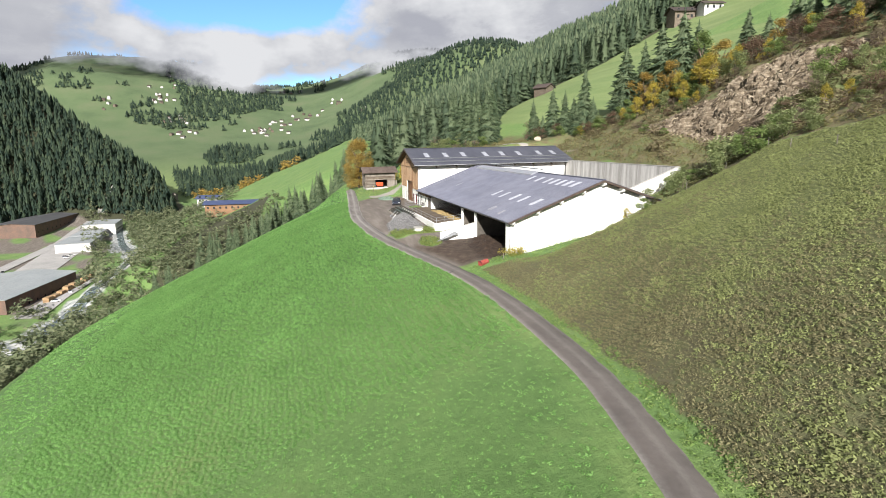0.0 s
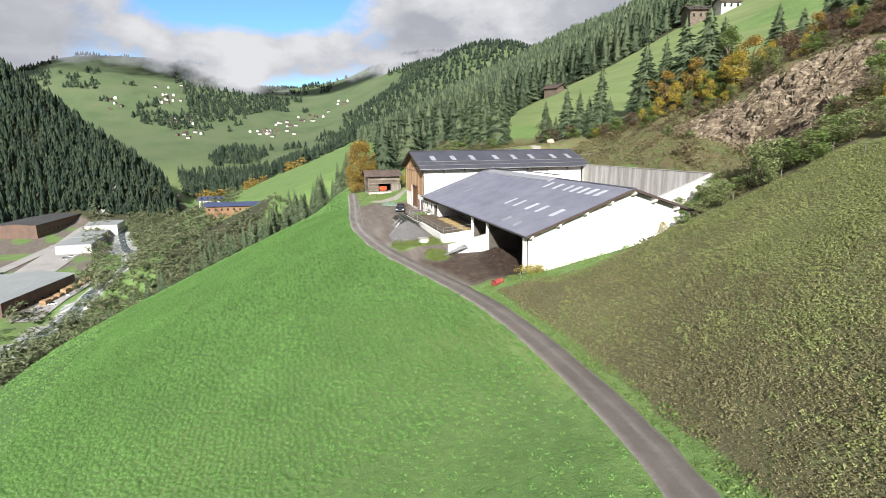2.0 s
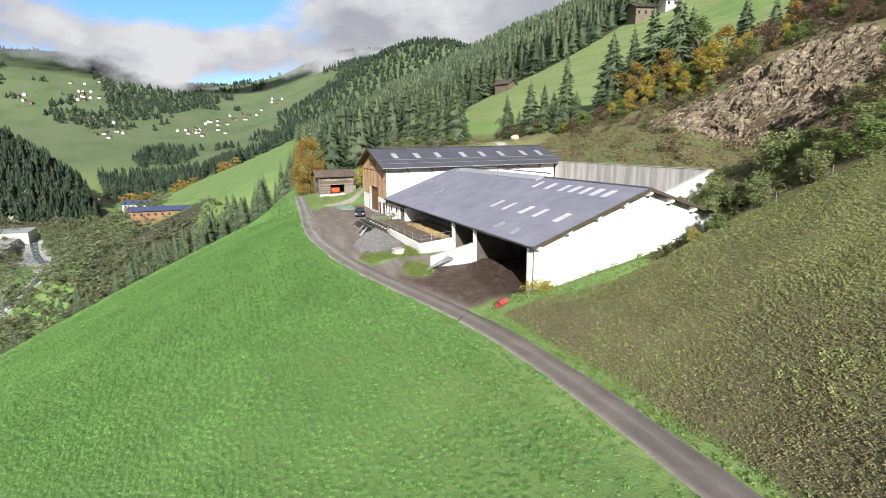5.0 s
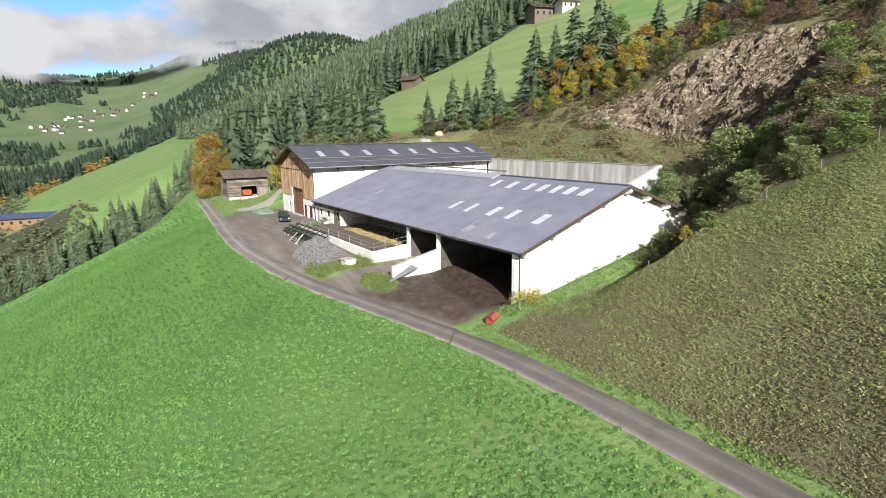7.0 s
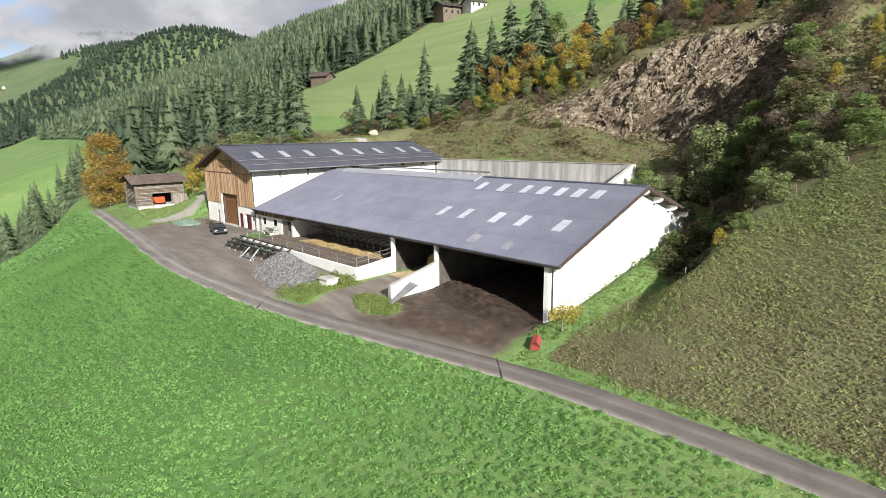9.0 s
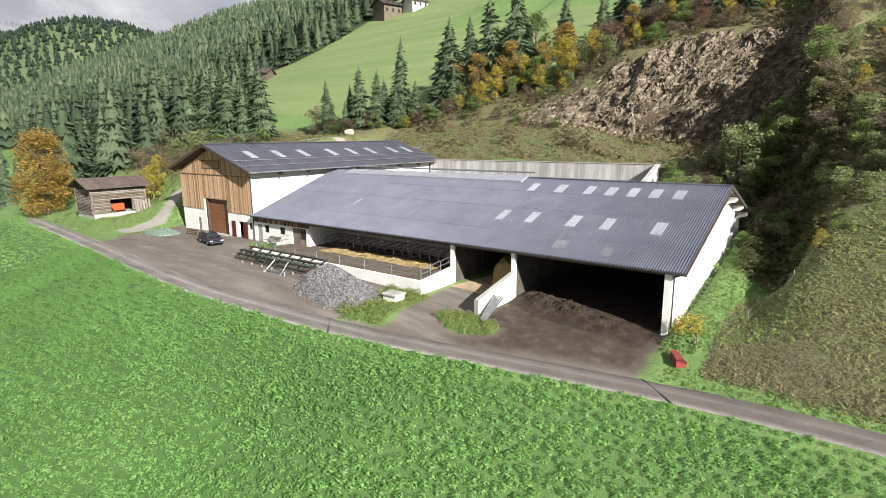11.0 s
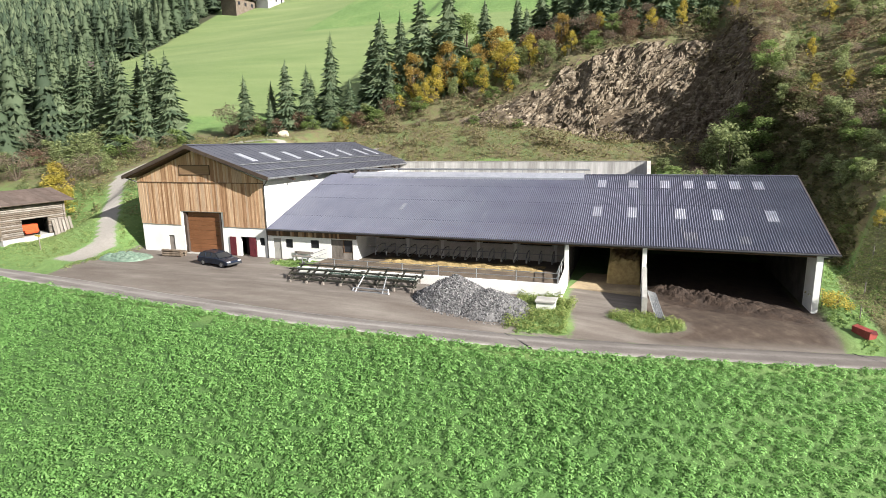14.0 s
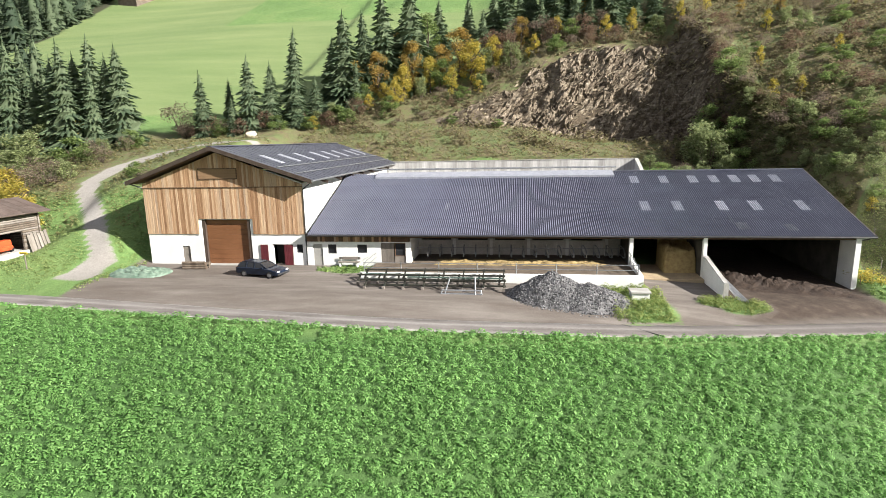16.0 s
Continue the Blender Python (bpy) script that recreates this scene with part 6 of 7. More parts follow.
thicket("bank_trees", scatter(9000, -760, -90, -330, 20, bank_ok, 193, 6.2), 5, 11, 120, 0.085, 194, "grey-green broadleaf wood on the river bank", GREYTWIG)
def autumn_ok(x, y):
    al, ac = valley(x, y)
    return (al > 725) & (al < 790) & (ac > 60) & (ac < 190) & (np.sin(ac / 9) > -0.3)
thicket("autumn_edge", scatter(700, -760, -520, -260, 120, autumn_ok, 95, 11), 7, 14, 80, 0.11, 96, "autumn broadleaf trees at the edge of the valley wood", ORANGEL)
def scrub_ok(x, y):
    tx_ = np.interp(y, [-9, -2.4, 0.3, 6.2, 10, 13, 17.6, 21.7, 25.5, 31, 36, 39], [-20.0, -20.8, -23.5, -28.8, -32.4, -33.6, -33.8, -31.9, -29.5, -24, -15, -4])
    return ((x < -18) & (x > -48) & (y > 2) & (y < 36) & (np.abs(x - tx_) > 2.2) & (wob(x, y, 3, 49) > -0.6)) | ((y > 34) & (y < 47) & (x > -18) & (x < 44)) | ((x > 37.4) & (x < 47) & (y > 23) & (y < 34.5)) | ((x > 44) & (y > 24) & (y < 47) & (x < 52)) | ((x > 51) & (x < 60) & (y > 9) & (y < 28) & (y > np.interp(x, CROP_X, CROP_Y) + 0.6)) | ((x > 50) & (y > 24) & (y < 70) & (y > 24 + 0.3 * np.maximum(0, 60 - x)))
thicket("rough_herbs", scatter(38000, -48, 95, 2, 70, scrub_ok, 97, 0.66), 0.3, 0.85, 16, 0.17, 98, "tangled brown and green rough herbs on the slope", leafy("rough_herb_leaves", (0.105, 0.085, 0.045), (0.135, 0.145, 0.058), (0.22, 0.185, 0.10), 0.8, 0.4))


# ---- broad-leaved herbs in the meadow and the crop ----
def tufts(name, pts, r0, r1, leaves, seed, label, material, leaf=(0.37, 0.54), dome=0.62, patchy=0.0):
    """Domed leafy tufts close together, in one mesh."""
    g = np.random.default_rng(seed)
    base = []
    for s in range(6):
        vs, fs = [], []
        for j in range(leaves):
            el = math.asin(0.12 + 0.88 * (j + 0.5) / leaves)
            a = j * 2.4 + g.uniform(-0.3, 0.3)
            n_ = Vector((math.cos(a) * math.cos(el), math.sin(a) * math.cos(el), math.sin(el)))
            c_ = Vector((n_.x, n_.y, n_.z * dome)) * g.uniform(0.7, 1.08)
            up_ = (n_ + Vector((g.uniform(-0.4, 0.4), g.uniform(-0.4, 0.4), 0.3))).normalized()
            t_ = up_.orthogonal().normalized()
            t_.rotate(Matrix.Rotation(g.uniform(0, 6.28), 3, up_))
            b_ = up_.cross(t_)
            w = g.uniform(*leaf)
            o = len(vs)
            for p_, q_, l_ in ((-0.8, -0.55, 0.0), (-0.65, 0.7, 0.0), (1.15, 0.05, -0.2)):
                v_ = c_ + t_ * p_ * w + b_ * q_ * w + up_ * l_ * w
                vs.append((v_.x, v_.y, max(0.0, v_.z)))
            fs.append((o, o + 1, o + 2))
        base.append((np.array(vs), np.array(fs)))
    z = height(pts[:, 0], pts[:, 1])
    V_, F_, o = [], [], 0
    lush = 1 + patchy * (wob(pts[:, 0], pts[:, 1], 3.2, seed) + 0.7 * wob(pts[:, 0], pts[:, 1], 1.1, seed + 1))
    for (x, y), zz, big_ in zip(pts, z, np.clip(lush, 0.45, 1.5)):
        v, f = base[int(g.integers(6))]
        s, a = g.uniform(r0, r1) * big_ * float(np.interp(x, [35, 80], [1.0, 0.6]) if y < road_y(x) else 1.0), g.uniform(0, 6.28)
        c_, s_ = math.cos(a), math.sin(a)
        h_ = s * float(np.interp(x, [35, 80], [1.0, 0.5]) if y < road_y(x) else 1.0)
        V_.append(np.stack([(v[:, 0] * c_ - v[:, 1] * s_) * s + x, (v[:, 0] * s_ + v[:, 1] * c_) * s + y, v[:, 2] * h_ + zz], -1))
        F_.append(f + o)
        o += len(v)
    V_, F_ = np.concatenate(V_), np.concatenate(F_)
    me = bpy.data.meshes.new(name)
    me.vertices.add(len(V_))
    me.vertices.foreach_set("co", V_.ravel())
    me.loops.add(F_.size)
    me.loops.foreach_set("vertex_index", F_.ravel())
    me.polygons.add(len(F_))
    me.polygons.foreach_set("loop_start", np.arange(len(F_)) * 3)
    me.polygons.foreach_set("loop_total", np.full(len(F_), 3))
    me.update()
    return tagged(link(name, me, material), label, "herbs", kind="stuff")


def meadow_ok(x, y):
    d_ = road_y(x) - y
    bare = wob(x, y, 5.0, 41) + 0.6 * wob(x, y, 1.9, 42)
    return (d_ > 0.95) & (d_ < 60.5) & (bare < 1.6)
MEADOWL = leafy("meadow_herb_leaves", (0.088, 0.180, 0.052), (0.130, 0.252, 0.074), (0.185, 0.315, 0.108), 0.6, 0.12)
def near_meadow(x, y):
    return meadow_ok(x, y) & (x > -18) & (x < 72) & (y > -58)
def far_meadow(x, y):
    return meadow_ok(x, y) & ~((x > -18) & (x < 72) & (y > -58))
tufts("meadow_herbs", strewn(-18, 72, -58, -6, 0.56, near_meadow, 101), 0.29, 0.41, 38, 102, "lush broad-leaved green herbs of the meadow", MEADOWL, (0.19, 0.30), 1.1, 0.13)
tufts("meadow_herbs", scatter(60000, -55, 105, -72, -6, far_meadow, 108, 0.62), 0.22, 0.40, 9, 110, "green grass and herbs of the smoother meadow", MEADOWL, (0.32, 0.46), 0.6, 0.2)
def crop_ok(x, y):
    top = np.interp(x, CROP_X, CROP_Y)
    return (y - road_y(x) > 2.9 + 0.3 * wob(x, y, 2, 50)) & (x > 51.5) & (y < top - 0.3)
CROPL = leafy("withered_crop_leaves", (0.114, 0.102, 0.057), (0.148, 0.139, 0.074), (0.192, 0.181, 0.100), 0.75, 0.35)
crop_pts = strewn(51, 108, -14, 27, 0.275, crop_ok, 103)
cg_ = np.random.default_rng(109)
greener = (crop_pts[:, 1] - road_y(crop_pts[:, 0])) / 16 - 0.75 + 0.35 * wob(crop_pts[:, 0], crop_pts[:, 1], 7, 43) + 0.2 * wob(crop_pts[:, 0], crop_pts[:, 1], 1.8, 44)
upper_part = greener + cg_.uniform(-0.6, 0.6, len(crop_pts)) > 0
tufts("crop_plants", crop_pts[~upper_part], 0.13, 0.22, 11, 104, "withered brown-green crop plants covering the field", CROPL, (0.30, 0.48), 1.1, 0.25)
CROPG = leafy("green_crop_leaves", (0.155, 0.172, 0.074), (0.198, 0.218, 0.092), (0.250, 0.270, 0.118), 0.7, 0.35)
tufts("crop_plants", crop_pts[upper_part], 0.13, 0.23, 11, 107, "olive-green crop plants on the upper field", CROPG, (0.30, 0.48), 1.1, 0.25)
def verge_ok(x, y):
    d_ = y - road_y(x)
    return ((((x - 4.2) / 3.2) ** 2 + ((y + 2.3) / 1.4) ** 2 < 1) & (y < -0.9)) | ((d_ > 1.8) & (d_ < 3.4) & (x > 49.5)) | ((x > 48.6) & (x < 55) & (y > -4) & (y < 20) & (y > -4 + 1.0 * (x - 50)) ) | ((x > 27) & (x < 31) & (y > road_y(x) + 2.0) & (y < -5.8)) | (((x - 36.2) / 2.6) ** 2 + ((y + 7.9) / 1.45) ** 2 < 1) | ((x > 27.5) & (x < 30.4) & (y > -7.2) & (y < -5.7))
tufts("verge_grass", scatter(52000, 0, 106, -16, 22, verge_ok, 105, 0.27), 0.10, 0.24, 10, 106, "yellow-green grass and herbs on the verge", leafy("verge_leaves", (0.080, 0.130, 0.038), (0.120, 0.185, 0.055), (0.180, 0.235, 0.085), 0.6, 0.5), (0.32, 0.5), 0.75, 0.2)

def lawn_ok(x, y):
    tx_ = np.interp(y, [-9, -2.4, 0.3, 6.2, 10], [-20.0, -20.8, -23.5, -28.8, -32.4])
    return (np.abs(x - tx_) > 1.9) & ~((x > -36) & (x < -29.3) & (y > -8) & (y < 0.8)) & (y > road_y(x) + 1.9) & (x < -17.2)
tufts("lawn_grass", scatter(12000, -46, -17, -10, 10, lawn_ok, 114, 0.42), 0.12, 0.28, 9, 115, "rough meadow grass beside the track and the log shed", leafy("lawn_leaves", (0.105, 0.140, 0.050), (0.150, 0.195, 0.070), (0.210, 0.240, 0.100), 0.6, 0.3), (0.3, 0.45), 0.6, 0.3)
def rank_ok(x, y):
    return (((x > 27.0) & (x < 31.0) & (y > road_y(x) + 2.3) & (y < -5.8)) | (((x - 36.2) / 2.5) ** 2 + ((y + 7.9) / 1.4) ** 2 < 1)) & ~((x > 28.2) & (x < 30.2) & (y > -9) & (y < -7.2))
tufts("rank_grass", scatter(9000, 25, 40, -12, -5.5, rank_ok, 112, 0.4), 0.20, 0.42, 34, 113, "tall yellow-green rank grass beside the platform", leafy("rank_grass_leaves", (0.105, 0.140, 0.040), (0.165, 0.205, 0.062), (0.235, 0.255, 0.095), 0.6, 0.5), (0.15, 0.26), 1.3, 0.2)

# ---- broken rock of the quarry ----
face = thing("quarry_face", "broken brown slabs of slaty rock on the old quarry face", "rock face")
k = Nodes("slaty_rock", 0.9)
pos = k.coord(kind="World")
a_, b_ = k.noise(1.3, 5, 0.65, pos), k.noise(9, 4, 0.6, pos)
c = k.ramp(a_, [(0.3, (0.080, 0.060, 0.040)), (0.5, (0.185, 0.148, 0.105)), (0.7, (0.37, 0.32, 0.25))])
lay = k.n.new("ShaderNodeMapping")
lay.inputs["Rotation"].default_value, lay.inputs["Scale"].default_value = (0, radians(32), 0), (0.35, 1.0, 3.2)
k.l.new(k.n.new("ShaderNodeNewGeometry").outputs["Position"], lay.inputs["Vector"])
c = k.mix(0.75, c, k.ramp(k.noise(1.1, 5, 0.6, lay.outputs["Vector"]), [(0.34, (0.28, 0.25, 0.22)), (0.62, (1, 1, 1))]), "MULTIPLY")
c = k.mix(0.35, c, k.ramp(k.rand(), [(0, (0.3, 0.27, 0.25)), (1, (1, 1, 1))]), "MULTIPLY")
c = k.mix(0.5, c, k.ramp(b_, [(0.3, (0.4, 0.4, 0.4)), (0.7, (1, 1, 1))]), "MULTIPLY")
k.bump(b_, 0.7, 0.06)
ROCK = k.base(c)
k = Nodes("slaty_rubble", 0.9)
b_ = k.noise(6, 4, 0.6)
c = k.ramp(k.island(), [(0, (0.035, 0.025, 0.015)), (0.55, (0.12, 0.092, 0.058)), (1, (0.40, 0.335, 0.24))])
c = k.mix(0.5, c, k.ramp(b_, [(0.3, (0.4, 0.4, 0.4)), (0.7, (1, 1, 1))]), "MULTIPLY")
k.bump(b_, 0.6, 0.05)
RUBBLE = k.base(c)
g = np.random.default_rng(111)


def slab_mesh(g):
    """An angular slab, thicker in the middle."""
    n = 6
    vs = []
    for zz, s in ((-0.5, 0.85), (0.1, 1.0), (0.5, 0.75)):
        for i in range(n):
            a = 6.283 * (i + g.uniform(-0.3, 0.3)) / n
            vs.append((s * math.cos(a) * g.uniform(0.7, 1.1), s * math.sin(a) * g.uniform(0.5, 0.9) , zz * g.uniform(0.8, 1.2)))
    fs = [tuple(reversed(range(n))), tuple(range(2 * n, 3 * n))]
    for l in (0, n):
        for i in range(n):
            j = (i + 1) % n
            fs.append((l + i, l + j, l + n + j, l + n + i))
    return vs, fs


def chance(i, j, k_):
    """A fixed random number from 0 to 1 for each cell."""
    v = np.sin(i * 127.1 + j * 311.7 + k_ * 74.7) * 43758.5453
    return v - np.floor(v)


# the bedded rock: layers that rise eastwards, broken into blocks
qx_, qy_ = np.meshgrid(np.arange(1, 53.5, 0.2), np.arange(45.5, 63.5, 0.17), indexing="ij")
qz_ = height(qx_, qy_)
wx_ = 0.6 * wob(qx_, qz_, 3.5, 61) + 0.25 * wob(qx_, qz_, 1.2, 62)
bed_s = 0.85 * qz_ - np.interp(qx_, [5, 25, 50], [0.18, 0.40, 0.62]) * qx_ + wx_
run_u = 0.85 * qx_ + 0.5 * qz_ + 0.9 * wob(qx_, qz_, 2.4, 63)
push = 0
for lv, (tk, ln, amp) in enumerate(((2.6, 4.5, 1.1), (1.05, 2.2, 0.85), (0.42, 1.1, 0.55), (0.22, 0.6, 0.22))):
    bi = np.floor(bed_s / tk)
    bj = np.floor(run_u / ln + 0.7 * chance(bi, lv, 3))
    fr = bed_s / tk - bi
    push = push + amp * (chance(bi, bj, lv) - 0.45) + 0.35 * amp * (fr - 0.5)
in_face = np.clip(np.minimum.reduce([(qx_ - 2) / 4, (52.5 - qx_) / 2.5, (qy_ - 46.2 + 0.5 * wob(qx_, qy_, 2, 64)) / 1.2, (np.interp(qx_, [2, 14, 25, 41, 52], [49.5, 54.5, 59, 62, 61.5]) + 0.7 * wob(qx_, qy_, 2.5, 65) - qy_) / 1.3]), 0, 1)
sink = -1.3 * (1 - in_face) + 0.25 * in_face
push = push * in_face
ROCK_V = np.stack([qx_ + 0.12 * push, qy_ - 0.75 * push, qz_ + 0.45 * push + sink], -1).reshape(-1, 3)
a_, b_ = qx_.shape
id_ = np.arange(a_ * b_).reshape(a_, b_)
rf = np.stack([id_[:-1, :-1], id_[1:, :-1], id_[1:, 1:], id_[:-1, 1:]], -1)[np.maximum(in_face[:-1, :-1], in_face[1:, 1:]) > 0.02]
link("rock_bed", pymesh("rock_bed", ROCK_V, rf.reshape(-1, 4)), ROCK, face, "bedded brown slaty rock with dark clefts")


slabs = [pymesh("slab", *slab_mesh(g)) for i in range(6)]
def quarry_top(x):
    return np.interp(x, [4, 14, 25, 41, 52], [49, 53.5, 58, 61, 60])
made = 0
while made < 290:
    x, y = g.uniform(4, 51), g.uniform(47, 61)
    if y > quarry_top(x):
        continue
    ob = link("slab", slabs[int(g.integers(6))], ROCK, face)
    s = g.uniform(0.25, 0.75)
    ob.matrix_basis = Matrix.Translation((x, y, float(height(x, y)) + 0.1)) @ Euler((radians(50 + g.normal() * 14), radians(-32 + g.normal() * 9), radians(8 + g.normal() * 14))).to_matrix().to_4x4() @ (Matrix.Diagonal((s * 2.9, s * 0.9, s * 0.24, 1)) if made % 4 else Matrix.Rotation(g.uniform(-0.5, 0.5), 4, "Z") @ Matrix.Diagonal((s * 1.5, s * 1.1, s * 0.75, 1)))
    made += 1
vs, fs = [], []
SV = [slab_mesh(g) for i in range(5)]
n_ = 0
while n_ < 2400:
    x, y = g.uniform(6, 52), g.uniform(46, 61.5)
    if y > quarry_top(x) + 0.8:
        continue
    v, f = SV[int(g.integers(5))]
    s = g.uniform(0.08, 0.36)
    m = Matrix.Translation((x, y, 0.0)) @ Euler((radians(52 + g.normal() * 22), radians(-28 + g.normal() * 16), radians(12 + g.normal() * 30))).to_matrix().to_4x4() @ Matrix.Diagonal((s * 2.3, s * 0.9, s * 0.34, 1))
    o = len(vs)
    vs += [tuple(m @ Vector(q)) for q in v]
    fs += [tuple(o + i for i in q) for q in f]
    n_ += 1
va = np.array(vs)
cen = va.reshape(-1, 18, 3).mean(1)
va = (va.reshape(-1, 18, 3) + np.stack([0 * cen[:, 0], 0 * cen[:, 0], height(cen[:, 0], cen[:, 1]) + 0.05], -1)[:, None, :]).reshape(-1, 3)
rub = link("rubble", pymesh("rubble", va, fs), RUBBLE, face)
rub["kind"] = "stuff"
bm = bmesh.new()
bmesh.ops.create_icosphere(bm, subdivisions=2, radius=1.0)
for v_ in bm.verts:
    v_.co = v_.co * (1 + 0.25 * noise.noise(v_.co * 1.5)) * Vector((1.3, 0.9, 0.9))[0]
bo = part("boulder", bm, surf("pale_boulder", (0.45, 0.40, 0.30), (0.34, 0.30, 0.23), 1.0, 0.9, fine=6, bump=0.6))
bo.matrix_basis = pose(-24.5, 38.0, float(height(-24.5, 38.0)) + 0.3, 10, 0, 30) @ Matrix.Diagonal((0.85, 0.6, 0.6, 1))
tagged(bo, "pale yellowish boulder beside the track", "boulder")

# ---- things in the yard ----
def gz_at(x, y):
    return float(height(x, y))


GREENTARP = surf("green_tarpaulin", (0.10, 0.155, 0.115), (0.165, 0.22, 0.17), 1.5, 0.5, fine=6, bump=0.4, dist=0.05)
STONEGREY = surf("crushed_stone", (0.125, 0.123, 0.125), (0.20, 0.195, 0.195), 1.0, 0.9, fine=9, bump=0.9, dist=0.1, vary=0.5)
CARPAINT = surf("dark_blue_car_paint", (0.018, 0.026, 0.045), (0.022, 0.030, 0.05), 2, 0.22, 0.3, bump=0.0)
TYRE = surf("tyre_rubber", (0.015, 0.015, 0.015), (0.022, 0.022, 0.022), 4, 0.85)
LAMP = surf("lamp_glass", (0.6, 0.6, 0.6), (0.5, 0.5, 0.5), 4, 0.1, bump=0)
REDLAMP = surf("red_lamp_glass", (0.35, 0.02, 0.02), (0.3, 0.015, 0.015), 4, 0.15, bump=0)
REDPAINT = surf("faded_red_paint", (0.22, 0.036, 0.032), (0.30, 0.07, 0.055), 1.2, 0.55, fine=10, bump=0.2)
ORANGERED = surf("orange_red_paint", (0.60, 0.09, 0.03), (0.50, 0.07, 0.025), 2, 0.4, bump=0.05)
GREENSTEEL = surf("green_painted_steel", (0.022, 0.027, 0.022), (0.055, 0.050, 0.038), 1.5, 0.6, 0.2, fine=18, bump=0.15, vary=0.4)
PALESTEEL = surf("pale_green_steel", (0.045, 0.080, 0.064), (0.065, 0.100, 0.080), 1.5, 0.5, 0.2)


def estate_car():
    car = thing("estate_car", "dark blue estate car parked in the yard", "car")
    # lengthways outline (x, z) of the lower body and the glasshouse, across widths
    low = [(-2.25, 0.32), (-2.30, 0.62), (-2.22, 0.92), (-1.0, 0.96), (0.75, 0.95), (1.55, 0.86), (2.15, 0.72), (2.28, 0.55), (2.24, 0.30)]
    bm = bmesh.new()
    rings = []
    for y, s in ((-0.84, 0.95), (-0.80, 1.0), (0, 1.01), (0.80, 1.0), (0.84, 0.95)):
        rings.append([bm.verts.new((x * s, y, z if abs(y) < 0.83 else 0.32 + (z - 0.32) * 0.9)) for x, z in low])
    for a, b in zip(rings, rings[1:]):
        for i in range(len(low)):
            j = (i + 1) % len(low)
            bm.faces.new((a[i], a[j], b[j], b[i]))
    bm.faces.new(rings[0])
    bm.faces.new(list(reversed(rings[-1])))
    bmesh.ops.recalc_face_normals(bm, faces=bm.faces)
    part("body", bm, CARPAINT, car, smooth=False)
    bm = bmesh.new()
    top = [(-2.12, 0.95, 0.74), (-1.85, 1.36, 0.60), (-1.55, 1.41, 0.58), (0.05, 1.42, 0.58), (0.35, 1.36, 0.60), (1.0, 0.95, 0.74)]
    l_ = [bm.verts.new((x, -w, z)) for x, z, w in top]
    r_ = [bm.verts.new((x, w, z)) for x, z, w in top]
    for i in range(len(top) - 1):
        bm.faces.new((l_[i], l_[i + 1], r_[i + 1], r_[i]))
    bm.faces.new(l_)
    bm.faces.new(list(reversed(r_)))
    bmesh.ops.recalc_face_normals(bm, faces=bm.faces)
    part("glasshouse", bm, GLASS, car)
    bm = bmesh.new()
    box(bm, -1.75, 0.2, -0.57, 0.57, 1.415, 1.455, bevel=0.015)
    roof = part("roof", bm, CARPAINT, car)
    for s in (-1, 1):
        bm = bmesh.new()
        bar(bm, (-1.7, s * 0.52, 1.49), (0.0, s * 0.52, 1.49), 0.02)
        part("roof_rail", bm, DARKMETAL, roof)
        for xa, xb in (((-2.12, 0.95), (-1.85, 1.38)), ((-1.15, 0.95), (-1.1, 1.42)), ((-0.25, 0.95), (-0.25, 1.42)), ((1.0, 0.95), (0.35, 1.38))):
            bm = bmesh.new()
            beam(bm, (xa[0], s * 0.745, xa[1]), (xb[0], s * 0.60, xb[1]), 0.03, 0.07)
            part("pillar", bm, CARPAINT, car)
        bm = bmesh.new()
        box(bm, 0.55, 0.75, s * 0.86 - 0.07, s * 0.86 + 0.07, 0.95, 1.08, bevel=0.02)
        part("wing_mirror", bm, CARPAINT, car)
        bm = bmesh.new()
        box(bm, 2.12, 2.25, s * 0.6 - 0.18, s * 0.6 + 0.18, 0.58, 0.72, bevel=0.02)
        part("headlight", bm, LAMP, car)
        bm = bmesh.new()
        box(bm, -2.31, -2.22, s * 0.68 - 0.12, s * 0.68 + 0.12, 0.66, 0.88, bevel=0.02)
        part("tail_light", bm, REDLAMP, car)
        for xx in (-1.38, 1.38):
            bm = bmesh.new()
            bar(bm, (xx, s * 0.70, 0.31), (xx, s * 0.87, 0.31), 0.31, 20)
            w = part("wheel", bm, TYRE, car)
            bm = bmesh.new()
            bar(bm, (xx, s * 0.86, 0.31), (xx, s * 0.885, 0.31), 0.2, 14)
            part("rim", bm, STEEL, w)
    for xa, xb in ((2.18, 2.34), (-2.36, -2.2)):
        bm = bmesh.new()
        box(bm, xa, xb, -0.82, 0.82, 0.34, 0.52, bevel=0.03)
        part("bumper", bm, DARKMETAL, car)
    return car


car = estate_car()
car.matrix_basis = pose(-2.95, -5.0, gz_at(-2.95, -5.0) + 0.01, 0, 0, -13) @ Matrix.Diagonal((1, 1, 0.9, 1))


def tarp(x, y):
    r = max(0.0, 1 - (abs((x + 15.0) / 2.75) ** 3 + abs((y + 5.0) / 1.7) ** 3))
    return gz_at(x, y) - 0.03 + r ** 0.4 * (0.46 + 0.22 * abs(float(wob(x, y, 0.9, 21))) - 0.16 * abs(float(wob(x, y * 1.6, 0.5, 22))) + 0.07 * float(wob(x, y, 0.22, 25)))
heap("tarpaulin_cover", -17.9, -12.1, -6.9, -3.1, tarp, GREENTARP, 76, 50, "pile covered by a crumpled green tarpaulin", "tarpaulin", smooth=False)


